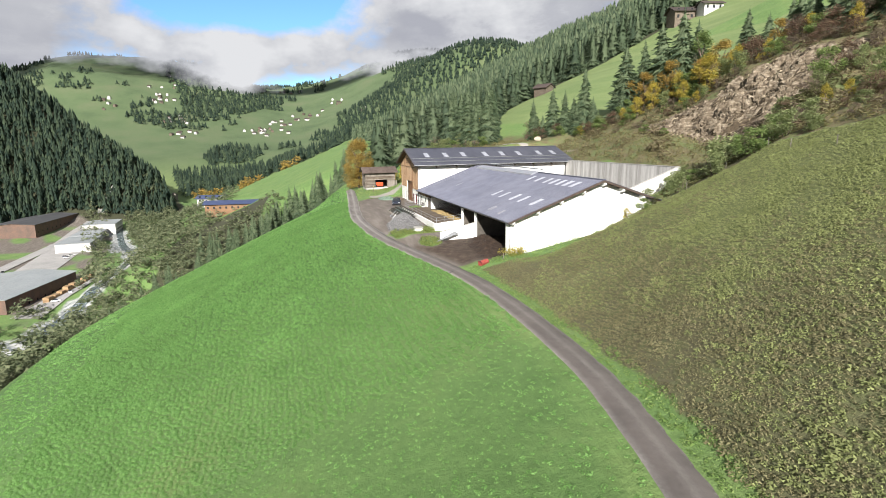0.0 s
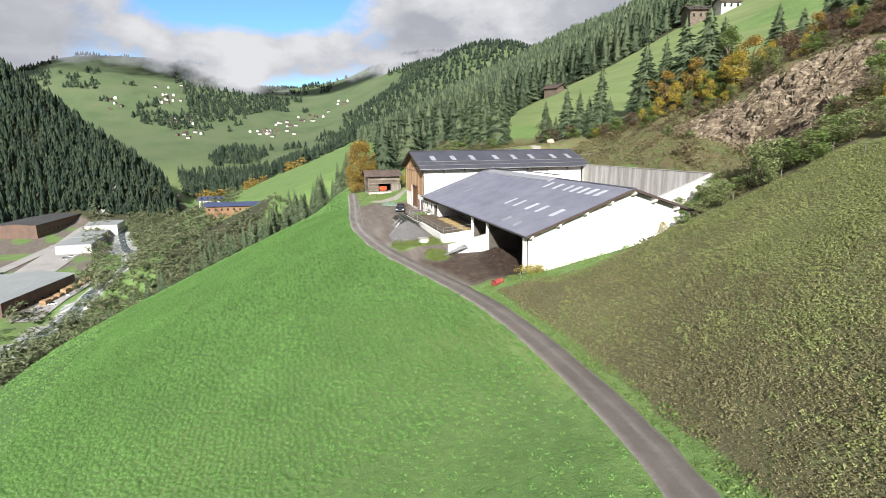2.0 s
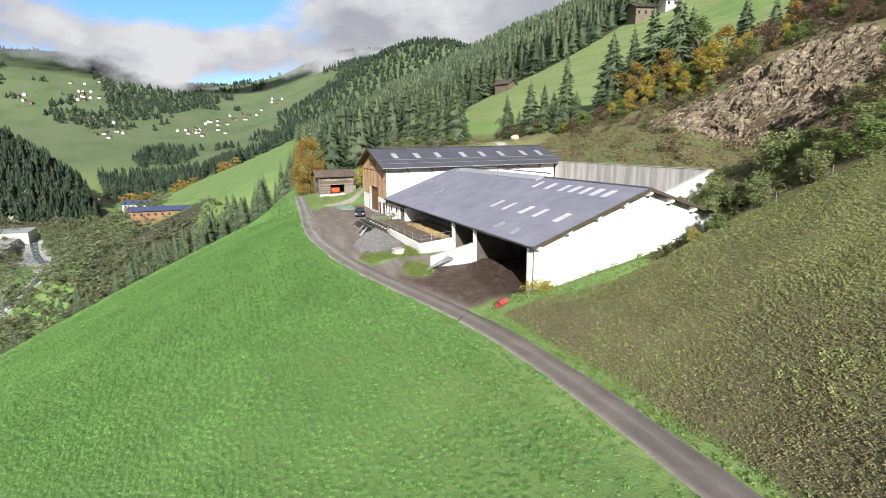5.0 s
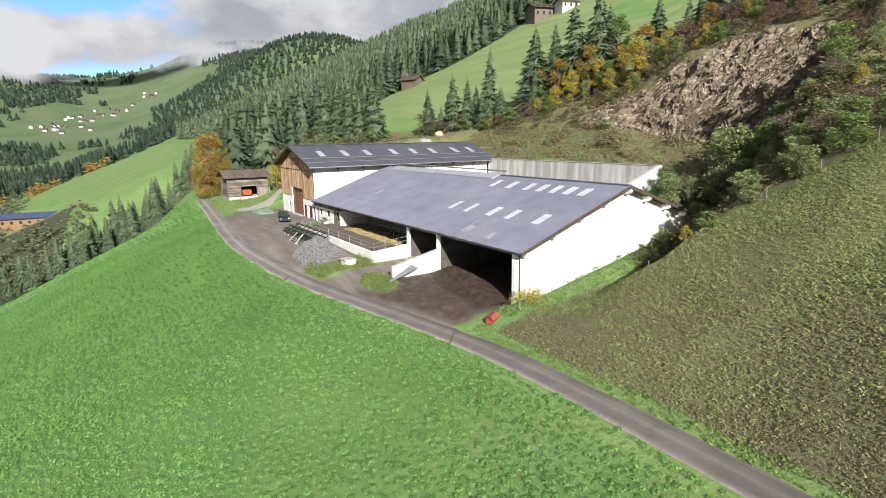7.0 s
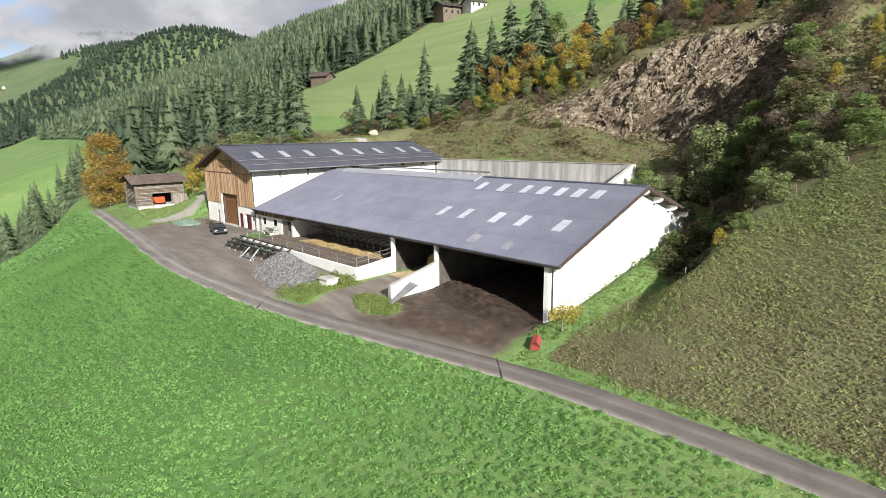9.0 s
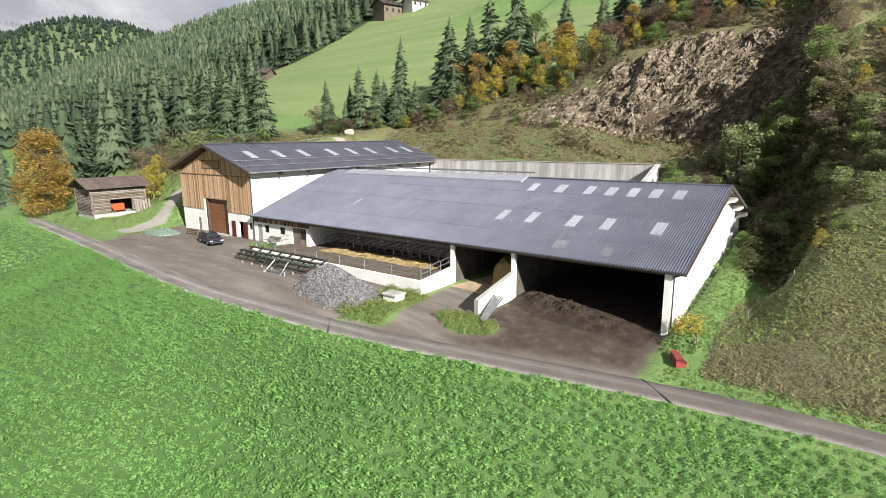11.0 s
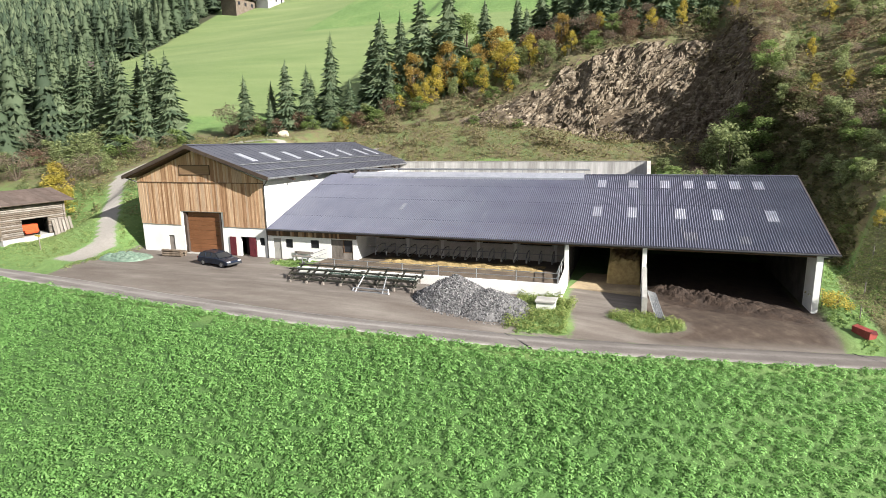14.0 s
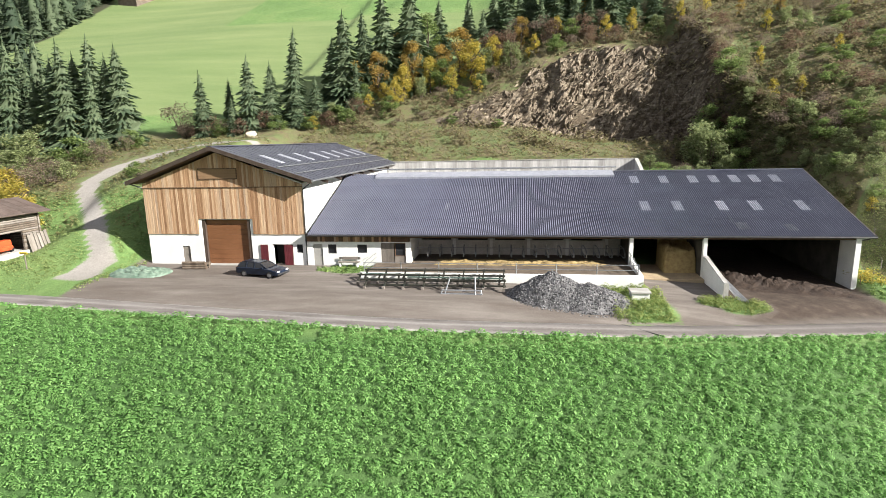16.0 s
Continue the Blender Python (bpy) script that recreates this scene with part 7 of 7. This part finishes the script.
def logs(x, y, n, length, yaw, label):
    t = thing("log_pile", label, "logs")
    t.matrix_basis = pose(x, y, gz_at(x, y), 0, 0, yaw)
    for i in range(n):
        r = rng.uniform(0.10, 0.16)
        yy, zz = (i % 4) * 0.27 - 0.4, r + (i // 4) * 0.25
        bm = bmesh.new()
        bar(bm, (-length / 2, yy, zz), (length / 2 + rng.uniform(-0.1, 0.1), yy + 0.03, zz), r, 9)
        part("log", bm, BARK, t)
    return t


logs(-10.9, -2.6, 9, 2.3, 4, "low stack of weathered logs beside the barn door")


def truss(x0, x1, y, z, material):
    """A flat steel lattice frame on edge: two chords, posts, feet."""
    t = thing("lattice_girder", "long dark rusty-green steel lattice frame lying on the yard", "steel frame", "steel frames")
    for dz, dy in ((0.0, 0.0), (0.42, 0.12)):
        bm = bmesh.new()
        beam(bm, (x0, y + dy, z + dz), (x1, y + dy, z + dz + 0.04), 0.14, 0.12)
        part("chord", bm, material, t)
    n = int((x1 - x0) / 1.55)
    for i in range(n + 1):
        xx = x0 + 0.15 + i * (x1 - x0 - 0.3) / n
        bm = bmesh.new()
        beam(bm, (xx, y - 0.45, z - 0.12), (xx + 0.05, y + 0.55, z + 0.45), 0.12, 0.12)
        part("brace", bm, material, t)
        bm = bmesh.new()
        box(bm, xx - 0.09, xx + 0.09, y - 0.55, y - 0.37, z - 0.3, z - 0.02)
        part("foot", bm, GREYWOOD, t)
    return t


for x0, x1, yy, zz in ((7.0, 18.9, -6.4, 1.5), (6.6, 18.6, -7.3, 1.28), (7.4, 19.0, -8.2, 1.12)):
    truss(x0, x1, yy, zz, GREENSTEEL)
for x0, x1, yy in ((7.2, 12.5, -6.9), (11.0, 18.8, -7.8)):
    bm = bmesh.new()
    beam(bm, (x0, yy, 1.72), (x1, yy - 0.1, 1.70), 0.3, 0.05)
    tagged(part("steel_sheet_strip", bm, PALESTEEL), "pale green steel strip lying on the frames", "steel strip", "steel strips")
gt = thing("metal_gate", "galvanised tubular gate leaning on the steel frames", "gate")
for a, b in (((14.0, -9.6, 0.85), (17.2, -9.6, 0.85)), ((14.1, -9.45, 1.1), (17.1, -9.45, 1.1)), ((14.3, -9.7, 0.8), (14.6, -8.6, 1.9)), ((16.7, -9.7, 0.8), (16.6, -8.6, 1.9)), ((14.0, -9.6, 0.8), (14.1, -9.4, 1.15)), ((17.2, -9.6, 0.8), (17.1, -9.4, 1.15))):
    bm = bmesh.new()
    bar(bm, a, b, 0.06, 8)
    part("tube", bm, STEEL, gt)


def pile(x, y):
    r = math.hypot((x - 22.6) / 3.5, (y + 8.9) / 2.7)
    r2 = math.hypot((x - 25.2) / 3.3, (y + 9.4) / 2.5)
    h = max(2.05 * max(0, 1 - r) ** 0.85, 1.35 * max(0, 1 - r2) ** 0.75)
    return gz_at(x, y) - 0.05 + h + (0.09 * float(wob(x, y, 0.5, 23)) + 0.05 * float(wob(x, y, 0.22, 24))) * min(1, h * 3)
heap("gravel_mound", 18.9, 28.8, -12.2, -5.75, pile, STONEGREY, 110, 76, "heap of grey crushed stone in the yard", "gravel", smooth=False)
vs, fs = [], []
def stone(vs, fs, p, r, g):
    o = len(vs)
    m = Euler(g.uniform(0, 6.28, 3)).to_matrix()
    for v in ((1, 0, 0), (-1, 0, 0), (0, 1, 0), (0, -1, 0), (0, 0, 1), (0, 0, -1)):
        q = m @ (Vector(v) * r * g.uniform(0.6, 1.2))
        vs.append((p[0] + q.x, p[1] + q.y, p[2] + q.z))
    for a in (0, 1):
        for b_, c_ in ((2, 4), (4, 3), (3, 5), (5, 2)):
            fs.append((o + a, o + b_, o + c_))
for i in range(5200):
    a, rr = rng.uniform(0, 6.28), math.sqrt(rng.uniform(0, 1.12))
    x, y = (22.8 + 3.6 * rr * math.cos(a), -8.9 + 2.8 * rr * math.sin(a)) if i % 2 else (25.1 + 3.5 * rr * math.cos(a), -9.4 + 2.6 * rr * math.sin(a))
    if y > -5.8 or x < 19:
        continue
    stone(vs, fs, (x, y, pile(x, y) + 0.02), rng.uniform(0.04, 0.11), rng)
k = Nodes("loose_stones", 0.9)
STONES = k.base(k.ramp(k.island(), [(0, (0.048, 0.047, 0.050)), (0.5, (0.098, 0.097, 0.100)), (1, (0.235, 0.23, 0.23))]))
tagged(link("loose_gravel", pymesh("loose_gravel", vs, fs), STONES), "scattered grey stones on the gravel heap", "gravel", kind="stuff")
bm = bmesh.new()
box(bm, 28.5, 30.0, -8.7, -7.4, 0.85, 1.0, bevel=0.02)
sl = part("stone_slab_cover", bm, CONCRETE)
tagged(sl, "grey concrete slab cover on a low base", "cover")
bm = bmesh.new()
box(bm, 28.6, 29.9, -8.6, -7.5, -0.3, 0.848)
part("base", bm, PLASTER, sl)
bench = thing("bench", "grey wooden bench against the white wall", "bench")
bm = bmesh.new()
box(bm, 2.9, 5.0, -1.45, -1.0, 1.40, 1.46)
part("seat", bm, GREYWOOD, bench)
bm = bmesh.new()
box(bm, 2.9, 5.0, -0.92, -0.87, 1.6, 1.85)
part("backrest", bm, GREYWOOD, bench)
for xx in (3.1, 4.8):
    bm = bmesh.new()
    box(bm, xx - 0.05, xx + 0.05, -1.4, -0.86, 0.9, 1.4)
    box(bm, xx - 0.05, xx + 0.05, -0.92, -0.86, 1.4, 1.85)
    part("leg", bm, PLASTER, bench)
# red bin by the corner
def red_bin():
    t = thing("tipping_bin", "faded red steel bin tipped on the grass", "bin")
    bm = bmesh.new()
    prism(bm, [(-0.55, 0.0), (0.55, 0.0), (0.75, 0.45), (0.3, 0.95), (-0.45, 0.85)], -1.0, 1.0)
    part("body", bm, REDPAINT, t)
    bm = bmesh.new()
    prism(bm, [(-0.50, 0.80), (0.70, 0.42), (0.76, 0.47), (0.30, 1.0), (-0.47, 0.89)], 1.0, 1.06)
    part("rim", bm, DARKRED, t)
    return t
red_bin().matrix_basis = pose(50.1, -4.9, gz_at(50.1, -4.9) - 0.05, 4, 3, -59) @ Matrix.Diagonal((0.66, 0.52, 0.62, 1))
# timber lengths at the wing wall
pl = thing("pipe_bundle", "bundle of grey steel pipes leaning by the wing wall", "pipes")
for i in range(5):
    bm = bmesh.new()
    x0 = 36.36 + i * 0.13
    bar(bm, (x0, -4.3 + i * 0.1, 1.15 - 0.06 * i), (x0 + 0.55, -7.1 - 0.1 * i, gz_at(37, -7.1) + 0.1), 0.065, 8)
    part("pipe", bm, STEEL, pl)
# sign post and small trough by the track
sp = thing("sign_post", "small yellow trail sign on a wooden post", "sign post")
z0 = gz_at(-25.8, -6.2)
bm = bmesh.new()
bar(bm, (-25.8, -6.2, z0 - 0.2), (-25.8, -6.2, z0 + 1.7), 0.05, 8)
part("post", bm, GREYWOOD, sp)
YELLOW = surf("yellow_sign", (0.65, 0.50, 0.06), (0.58, 0.44, 0.05), 3, 0.5)
bm = bmesh.new()
prism(bm, [(-0.45, -0.1), (0.35, -0.1), (0.5, 0.0), (0.35, 0.1), (-0.45, 0.1)], -0.02, 0.02, "y")
bmesh.ops.translate(bm, vec=(-25.8, -6.27, z0 + 1.55), verts=bm.verts)
s_ = part("sign", bm, YELLOW, sp)
bm = bmesh.new()
box(bm, -26.15, -25.5, -6.30, -6.292, z0 + 1.52, z0 + 1.57)
part("writing_bar", bm, DARK, s_)

# ---- the log shed ----
hut = thing("log_shed", "old dark log shed with an open bay and board roof", "shed")
hx0, hx1, hy0, hy1, hb = -35.5, -30.0, -7.4, 0.0, 2.4
for side in range(3):
    for i in range(17):
        z = hb + 0.12 + i * 0.215
        bm = bmesh.new()
        if side == 0:
            bar(bm, (hx0 - 0.2, hy0, z), (hx1 + 0.2, hy0, z), 0.112, 8)
        elif side == 1:
            bar(bm, (hx0 - 0.2, hy1, z), (hx1 + 0.2, hy1, z), 0.112, 8)
        else:
            bar(bm, (hx0, hy0 - 0.2, z + 0.1), (hx0, hy1 + 0.2, z + 0.1), 0.112, 8)
        part("log", bm, GREYWOOD if rng.random() < 0.6 else DARKWOOD, hut)
for i in range(17):
    z = hb + 0.22 + i * 0.215
    for a, b in (((hy0 - 0.2, -5.0), (-2.0, hy1 + 0.2)) if z < hb + 2.1 else ((hy0 - 0.2, hy1 + 0.2),)):
        bm = bmesh.new()
        bar(bm, (hx1, a, z), (hx1, b, z), 0.112, 8)
        part("log", bm, GREYWOOD if rng.random() < 0.7 else DARKWOOD, hut)
ym = (hx0 + hx1) / 2
for s, xe in ((1, hx1 + 0.95), (-1, hx0 - 0.95)):
    for i in range(9):
        y0 = hy0 - 0.9 + i * (hy1 - hy0 + 1.8) / 9
        bm = bmesh.new()
        prism(bm, [(ym, 7.65), (xe, 6.30), (xe, 6.20), (ym, 7.55)], y0, y0 + (hy1 - hy0 + 1.8) / 9 - 0.02, "y")
        part("roof_board", bm, surf("shed_roof_boards", (0.085, 0.06, 0.05), (0.13, 0.10, 0.085), 1.2, 0.85, fine=14, vary=0.5) if i == 0 and s == 1 else bpy.data.materials["shed_roof_boards"], hut)
bm = bmesh.new()
prism(bm, [(hx0, 6.15), (hx1, 6.15), (ym, 7.5)], hy0 + 0.05, hy0 + 0.15, "y")
prism(bm, [(hx0, 6.15), (hx1, 6.15), (ym, 7.5)], hy1 - 0.15, hy1 - 0.05, "y")
part("gable_board", bm, DARKWOOD, hut)
bm = bmesh.new()
box(bm, hx1 - 3.4, hx1 - 3.3, hy0 + 0.2, hy1 - 0.2, hb, 6.1)
part("dark_backing", bm, DARK, hut)
bm = bmesh.new()
box(bm, hx0, hx1 + 0.3, hy0, hy1, hb - 1.2, hb + 0.1)
part("base", bm, CONCRETE, hut)
# red implement in the bay
imp = thing("farm_implement", "orange-red farm implement parked in the log shed", "farm machine")
for nm, a in (("hopper", (-31.3, -30.4, -4.7, -2.9, 3.1, 3.75)), ("chassis", (-31.2, -30.2, -4.5, -3.1, 2.75, 2.95)), ("guard", (-30.3, -30.15, -4.6, -3.0, 2.9, 3.2))):
    bm = bmesh.new()
    box(bm, *a, bevel=0.06)
    part(nm, bm, ORANGERED, imp)
for yy in (-4.7, -2.9):
    bm = bmesh.new()
    bar(bm, (-30.7, yy - 0.1, 2.8), (-30.7, yy + 0.1, 2.8), 0.33, 14)
    part("wheel", bm, TYRE, imp)
for i, yy in enumerate((-1.7, -1.35, -0.95, -0.5, -0.1, 0.3)):
    bm = bmesh.new()
    beam(bm, (-29.3, yy, gz_at(-29.3, yy)), (-29.75, yy + 0.1, 4.0 + 0.1 * (i % 3)), 0.3, 0.06)
    tagged(part("leaning_board", bm, GREYWOOD), "grey board leaning on the log shed", "board", "leaning boards")

# drain gratings across the lane
for x in (50.3, 28.7):
    y, z = float(road_y(x)), float(road_z(x))
    s_ = (float(road_y(x + 0.5)) - float(road_y(x - 0.5)))
    bm = bmesh.new()
    box(bm, -0.03, 0.03, -1.05, 2.1, 0.0, 0.09)
    t = part("drain_channel", bm, DARKMETAL)
    t.matrix_basis = pose(x, y, z, 0, 0, math.degrees(math.atan(s_)) + 36)
    tagged(t, "narrow dark drain channel across the lane", "drain", "lane drains")

# ---- buildings in the valley ----
WHITEWASH = surf("whitewash", (0.50, 0.49, 0.47), (0.40, 0.39, 0.38), 0.2, 0.85, fine=3)
BLUEROOF = surf("blue_solar_roof", (0.03, 0.045, 0.10), (0.045, 0.06, 0.13), 0.3, 0.3, fine=2, bump=0.0)
CHALET = surf("chalet_wood", (0.22, 0.125, 0.065), (0.16, 0.09, 0.05), 0.3, 0.7, fine=4)
ROOFBROWN = surf("brown_tiles", (0.075, 0.055, 0.048), (0.055, 0.045, 0.04), 0.2, 0.8, fine=3, vary=0.6)
ROOFDARK = surf("dark_hall_roof", (0.055, 0.055, 0.06), (0.08, 0.08, 0.085), 0.05, 0.6, fine=1)
ROOFPALE = surf("pale_grey_hall_roof", (0.30, 0.32, 0.33), (0.24, 0.26, 0.27), 0.04, 0.5, fine=1)
RUST = surf("rust_red_cladding", (0.145, 0.088, 0.066), (0.095, 0.066, 0.054), 0.2, 0.7, fine=2)
PAVED = surf("pale_paved_yard", (0.33, 0.32, 0.31), (0.26, 0.255, 0.25), 0.06, 0.9, fine=1.2)


def block_house(name, label, category, x, y, z, yaw, L, W, H, ridge, wall, roof, over=0.8, group="", floors=1, bays=4):
    """A building with a ridged roof, and windows along the long walls."""
    t = thing(name, label, category, group)
    bm = bmesh.new()
    prism(bm, [(-W / 2, -4), (W / 2, -4), (W / 2, H), (0, H + ridge - 0.02), (-W / 2, H)], -L / 2, L / 2)
    part("wall", bm, wall, t)
    s = ridge / (W / 2) if ridge else 0
    for sg in (-1, 1):
        bm = bmesh.new()
        e = sg * (W / 2 + over)
        prism(bm, [(0, H + ridge + 0.25), (e, H - s * over + 0.25), (e, H - s * over), (0, H + ridge)], -L / 2 - over, L / 2 + over)
        part("roof", bm, roof, t)
    for sg in (-1, 1):
        for f in range(floors):
            for i in range(bays):
                xx = -L / 2 + (i + 0.5) * L / bays
                zz = 1.2 + f * 2.8
                ww = min(1.3, L / bays * 0.3)
                bm = bmesh.new()
                box(bm, xx - ww / 2, xx + ww / 2, sg * W / 2 - 0.06, sg * W / 2 + 0.06, zz, zz + 1.4)
                part("window", bm, GLASS, t)
    t.matrix_basis = pose(x, y, z, 0, 0, yaw)
    return t


def floor_at(x, y):
    return float(height(x, y))


block_house("workshop_hall", "large industrial hall with pale grey roof in the valley", "hall", -246, -184, -71, -11, 64, 44, 8.5, 2.0, RUST, ROOFPALE, bays=9)
block_house("workshop_hall", "long industrial hall with dark roof and rust-red wall", "hall", -481, -251, floor_at(-481, -251), 174, 80, 36, 8.5, 1.6, RUST, ROOFDARK, bays=10)
for x, y, L, W, H in ((-392, -190, 40, 24, 6.0), (-430, -194, 38, 20, 4.5), (-468, -193, 34, 26, 7.5)):
    block_house("white_workshop", "low white flat-roofed workshop in the valley", "building", x, y, floor_at(x, y), 4, L, W, H, 0.3, WHITEWASH, ROOFPALE, 0.3, bays=7)
block_house("chalet", "timber chalet with a blue solar roof on the meadow", "house", -274, -60, floor_at(-274, -60) + 0.5, 82, 34, 12, 4.3, 1.6, CHALET, BLUEROOF, 1.3, "chalets", 1, 9)
block_house("chalet", "smaller pale chalet with a blue solar roof", "house", -334, -80, floor_at(-334, -80) + 0.5, 75, 19, 11, 3.8, 1.6, WHITEWASH, BLUEROOF, 1.2, "chalets", 2, 4)
block_house("hay_hut", "small dark wooden hay hut on the steep meadow", "hut", -125, 89, floor_at(-125, 89), 25, 7, 5.5, 2.6, 1.5, DARKWOOD, ROOFBROWN, 0.7, "", 1, 0)
block_house("farmhouse", "dark timber farmhouse with white base high on the meadow", "house", -131, 166.5, floor_at(-131, 166.5) - 0.5, 75, 13, 10, 4.6, 2.2, DARKWOOD, ROOFBROWN, 1.2, "", 2, 4)
block_house("farmhouse", "white farmhouse annexe beside the timber house", "house", -120, 172, floor_at(-120, 172) - 0.5, 75, 9, 8, 3.4, 1.6, WHITEWASH, ROOFBROWN, 0.8, "", 1, 3)
block_house("hay_hut", "small grey wooden hut on the valley meadow", "hut", -585, -150, floor_at(-585, -150), 10, 9, 7, 3, 2, GREYWOOD, ROOFBROWN, 0.7, "", 1, 0)

# the village on the far slopes
gv = np.random.default_rng(121)
seeds = [block_house("village_house", "white village house with a brown roof on the far slope", "house", 0, 0, 0, 0, 12, 9, 5.0, 3.2, WHITEWASH, ROOFBROWN, 1.2, "village houses", 2, 3),
         block_house("village_house", "dark timber village house on the far slope", "house", 0, 0, 0, 0, 13, 9, 4.8, 3.2, DARKWOOD, ROOFBROWN, 1.4, "village houses", 2, 3)]
spots = []
for cx0, cy0, sx, sy, n in ((-1800, -500, 60, 45, 5), (-1850, -370, 60, 60, 14), (-1640, -330, 50, 40, 8), (-1500, -280, 45, 35, 6), (-1615, -75, 60, 50, 14), (-1790, 55, 80, 50, 12), (-1930, 180, 60, 40, 6),
                            (-2287, 40, 60, 60, 8), (-1571, 207, 14, 10, 2), (-1700, -20, 50, 50, 8), (-2050, -420, 120, 80, 6), (-2200, -250, 80, 80, 4)):
    for i in range(n):
        spots.append((cx0 + gv.normal() * sx * 0.55, cy0 + gv.normal() * sy * 0.55))
for i, (x, y) in enumerate(spots):
    s = seeds[0] if gv.random() < 0.75 else seeds[1]
    m = pose(x, y, floor_at(x, y) + 0.5, 0, 0, float(gv.choice([70, 85, 160, 10])))
    if i < 2:
        seeds[i].matrix_basis = m
    else:
        copy_thing(s, m).scale = (0.8, 0.8, 0.8)

# paved yards, valley road and the river
def ribbon(name, pts, width, lift, material, label, category):
    pts = np.array(pts, float)
    tt = np.concatenate([[0], np.cumsum(np.hypot(*np.diff(pts, axis=0).T))])
    q = np.arange(0, tt[-1], 6.0)
    x, y = np.interp(q, tt, pts[:, 0]), np.interp(q, tt, pts[:, 1])
    dx, dy = np.gradient(x), np.gradient(y)
    l = np.hypot(dx, dy)
    vs, fs = [], []
    for i in range(len(q)):
        for s in (-1, 1):
            px, py = x[i] - dy[i] / l[i] * s * width / 2, y[i] + dx[i] / l[i] * s * width / 2
            vs.append((px, py, floor_at(px, py) + lift))
    fs = [(2 * i, 2 * i + 2, 2 * i + 3, 2 * i + 1) for i in range(len(q) - 1)]
    return tagged(link(name, pymesh(name, vs, fs), material), label, category, kind="structure")


ribbon("road", [(-200, -235), (-300, -222), (-360, -216), (-410, -210), (-470, -214), (-520, -212), (-580, -200)], 9, 0.5, PAVED, "pale valley road past the workshops", "road")
ribbon("pavement", [(-290, -196), (-330, -196), (-372, -197), (-410, -204)], 26, 0.4, PAVED, "pale paved workshop yard", "pavement")
ribbon("pavement", [(-200, -157), (-240, -150), (-285, -146)], 14, 0.5, PAVED, "pale paved strip beside the hall", "pavement")
al = np.arange(300, 620, 12.0)
ac = river_ac(al)
rx_ = 112 + al * VX - ac * 0.217
ry_ = -28 + al * VY + ac * 0.976
k = Nodes("mountain_river", 0.15)
pos = k.coord(kind="World")
foam = k.noise(0.35, 6, 0.75, pos)
WATER = k.base(k.ramp(foam, [(0.45, (0.035, 0.05, 0.055)), (0.58, (0.16, 0.19, 0.20)), (0.66, (0.65, 0.67, 0.68))]))
ribbon("water", np.stack([rx_, ry_], -1), 8.5, 0.25, WATER, "shallow rushing mountain river with white water", "river")
# parked cars and stacks by the halls
for x, y, c_ in ((-352, -187, (0.5, 0.5, 0.5)), (-356, -189, (0.05, 0.06, 0.09)), (-360, -186, (0.6, 0.6, 0.6)), (-318, -214, (0.04, 0.04, 0.045)), (-221, -150, (0.7, 0.7, 0.7)), (-236, -148, (0.65, 0.65, 0.66))):
    t = thing("parked_car", "small parked car by the valley workshops", "car", "parked cars")
    mt = surf("car_paint", c_, tuple(v * 0.9 for v in c_), 1, 0.3, bump=0)
    bm = bmesh.new()
    prism(bm, [(-2.1, 0.3), (-2.15, 0.8), (-1.2, 0.95), (1.0, 0.92), (2.1, 0.7), (2.15, 0.3)], -0.85, 0.85, "y")
    part("body", bm, mt, t)
    bm = bmesh.new()
    prism(bm, [(-1.9, 0.93), (-1.4, 1.42), (0.3, 1.42), (0.95, 0.93)], -0.72, 0.72, "y")
    part("cabin", bm, GLASS, t)
    for wx in (-1.3, 1.3):
        for wy in (-0.8, 0.8):
            bm = bmesh.new()
            bar(bm, (wx, wy - 0.1, 0.3), (wx, wy + 0.1, 0.3), 0.3, 10)
            part("wheel", bm, TYRE, t)
    t.matrix_basis = pose(x, y, floor_at(x, y) + 0.55, 0, 0, float(gv.uniform(0, 180)))
STACKED = surf("stacked_timber", (0.36, 0.24, 0.13), (0.28, 0.18, 0.10), 0.5, 0.8, vary=0.4)
for i in range(9):
    x, y = -225 - i * 6.0, -155 + i * 1.2
    h = gv.uniform(2.0, 4.0)
    st = thing("timber_stack", "stack of sawn timber beside the hall", "timber", "timber stacks")
    for j in range(4):
        bm = bmesh.new()
        box(bm, -2.2, 2.2, -1.6, 1.6, j * h / 4 + 0.03, (j + 1) * h / 4 - 0.05)
        part("timber_bundle", bm, STACKED, st)
    st.matrix_basis = pose(x, y, floor_at(x, y) + 0.3, 0, 0, -11)

# wire fence along the crop's edge
fence = thing("wire_fence", "thin wire fence on wooden stakes along the crop field", "fence")
fp = [(50.6, -2.5), (52.6, 3.0), (54.6, 8.0), (57.0, 13.2), (59.4, 16.2), (62.0, 19.0), (64.6, 21.8), (68.5, 20.5), (74.0, 19.6), (80.0, 19.2), (88, 19.8)]
tops = []
for x, y in fp:
    z = floor_at(x, y)
    bm = bmesh.new()
    bar(bm, (x, y, z - 0.2), (x, y, z + 0.95), 0.04, 6)
    part("stake", bm, GREYWOOD, fence)
    tops.append((x, y, z + 0.85))
for a, b in zip(tops, tops[1:]):
    bm = bmesh.new()
    bar(bm, a, b, 0.006, 4)
    part("wire", bm, DARKMETAL, fence)
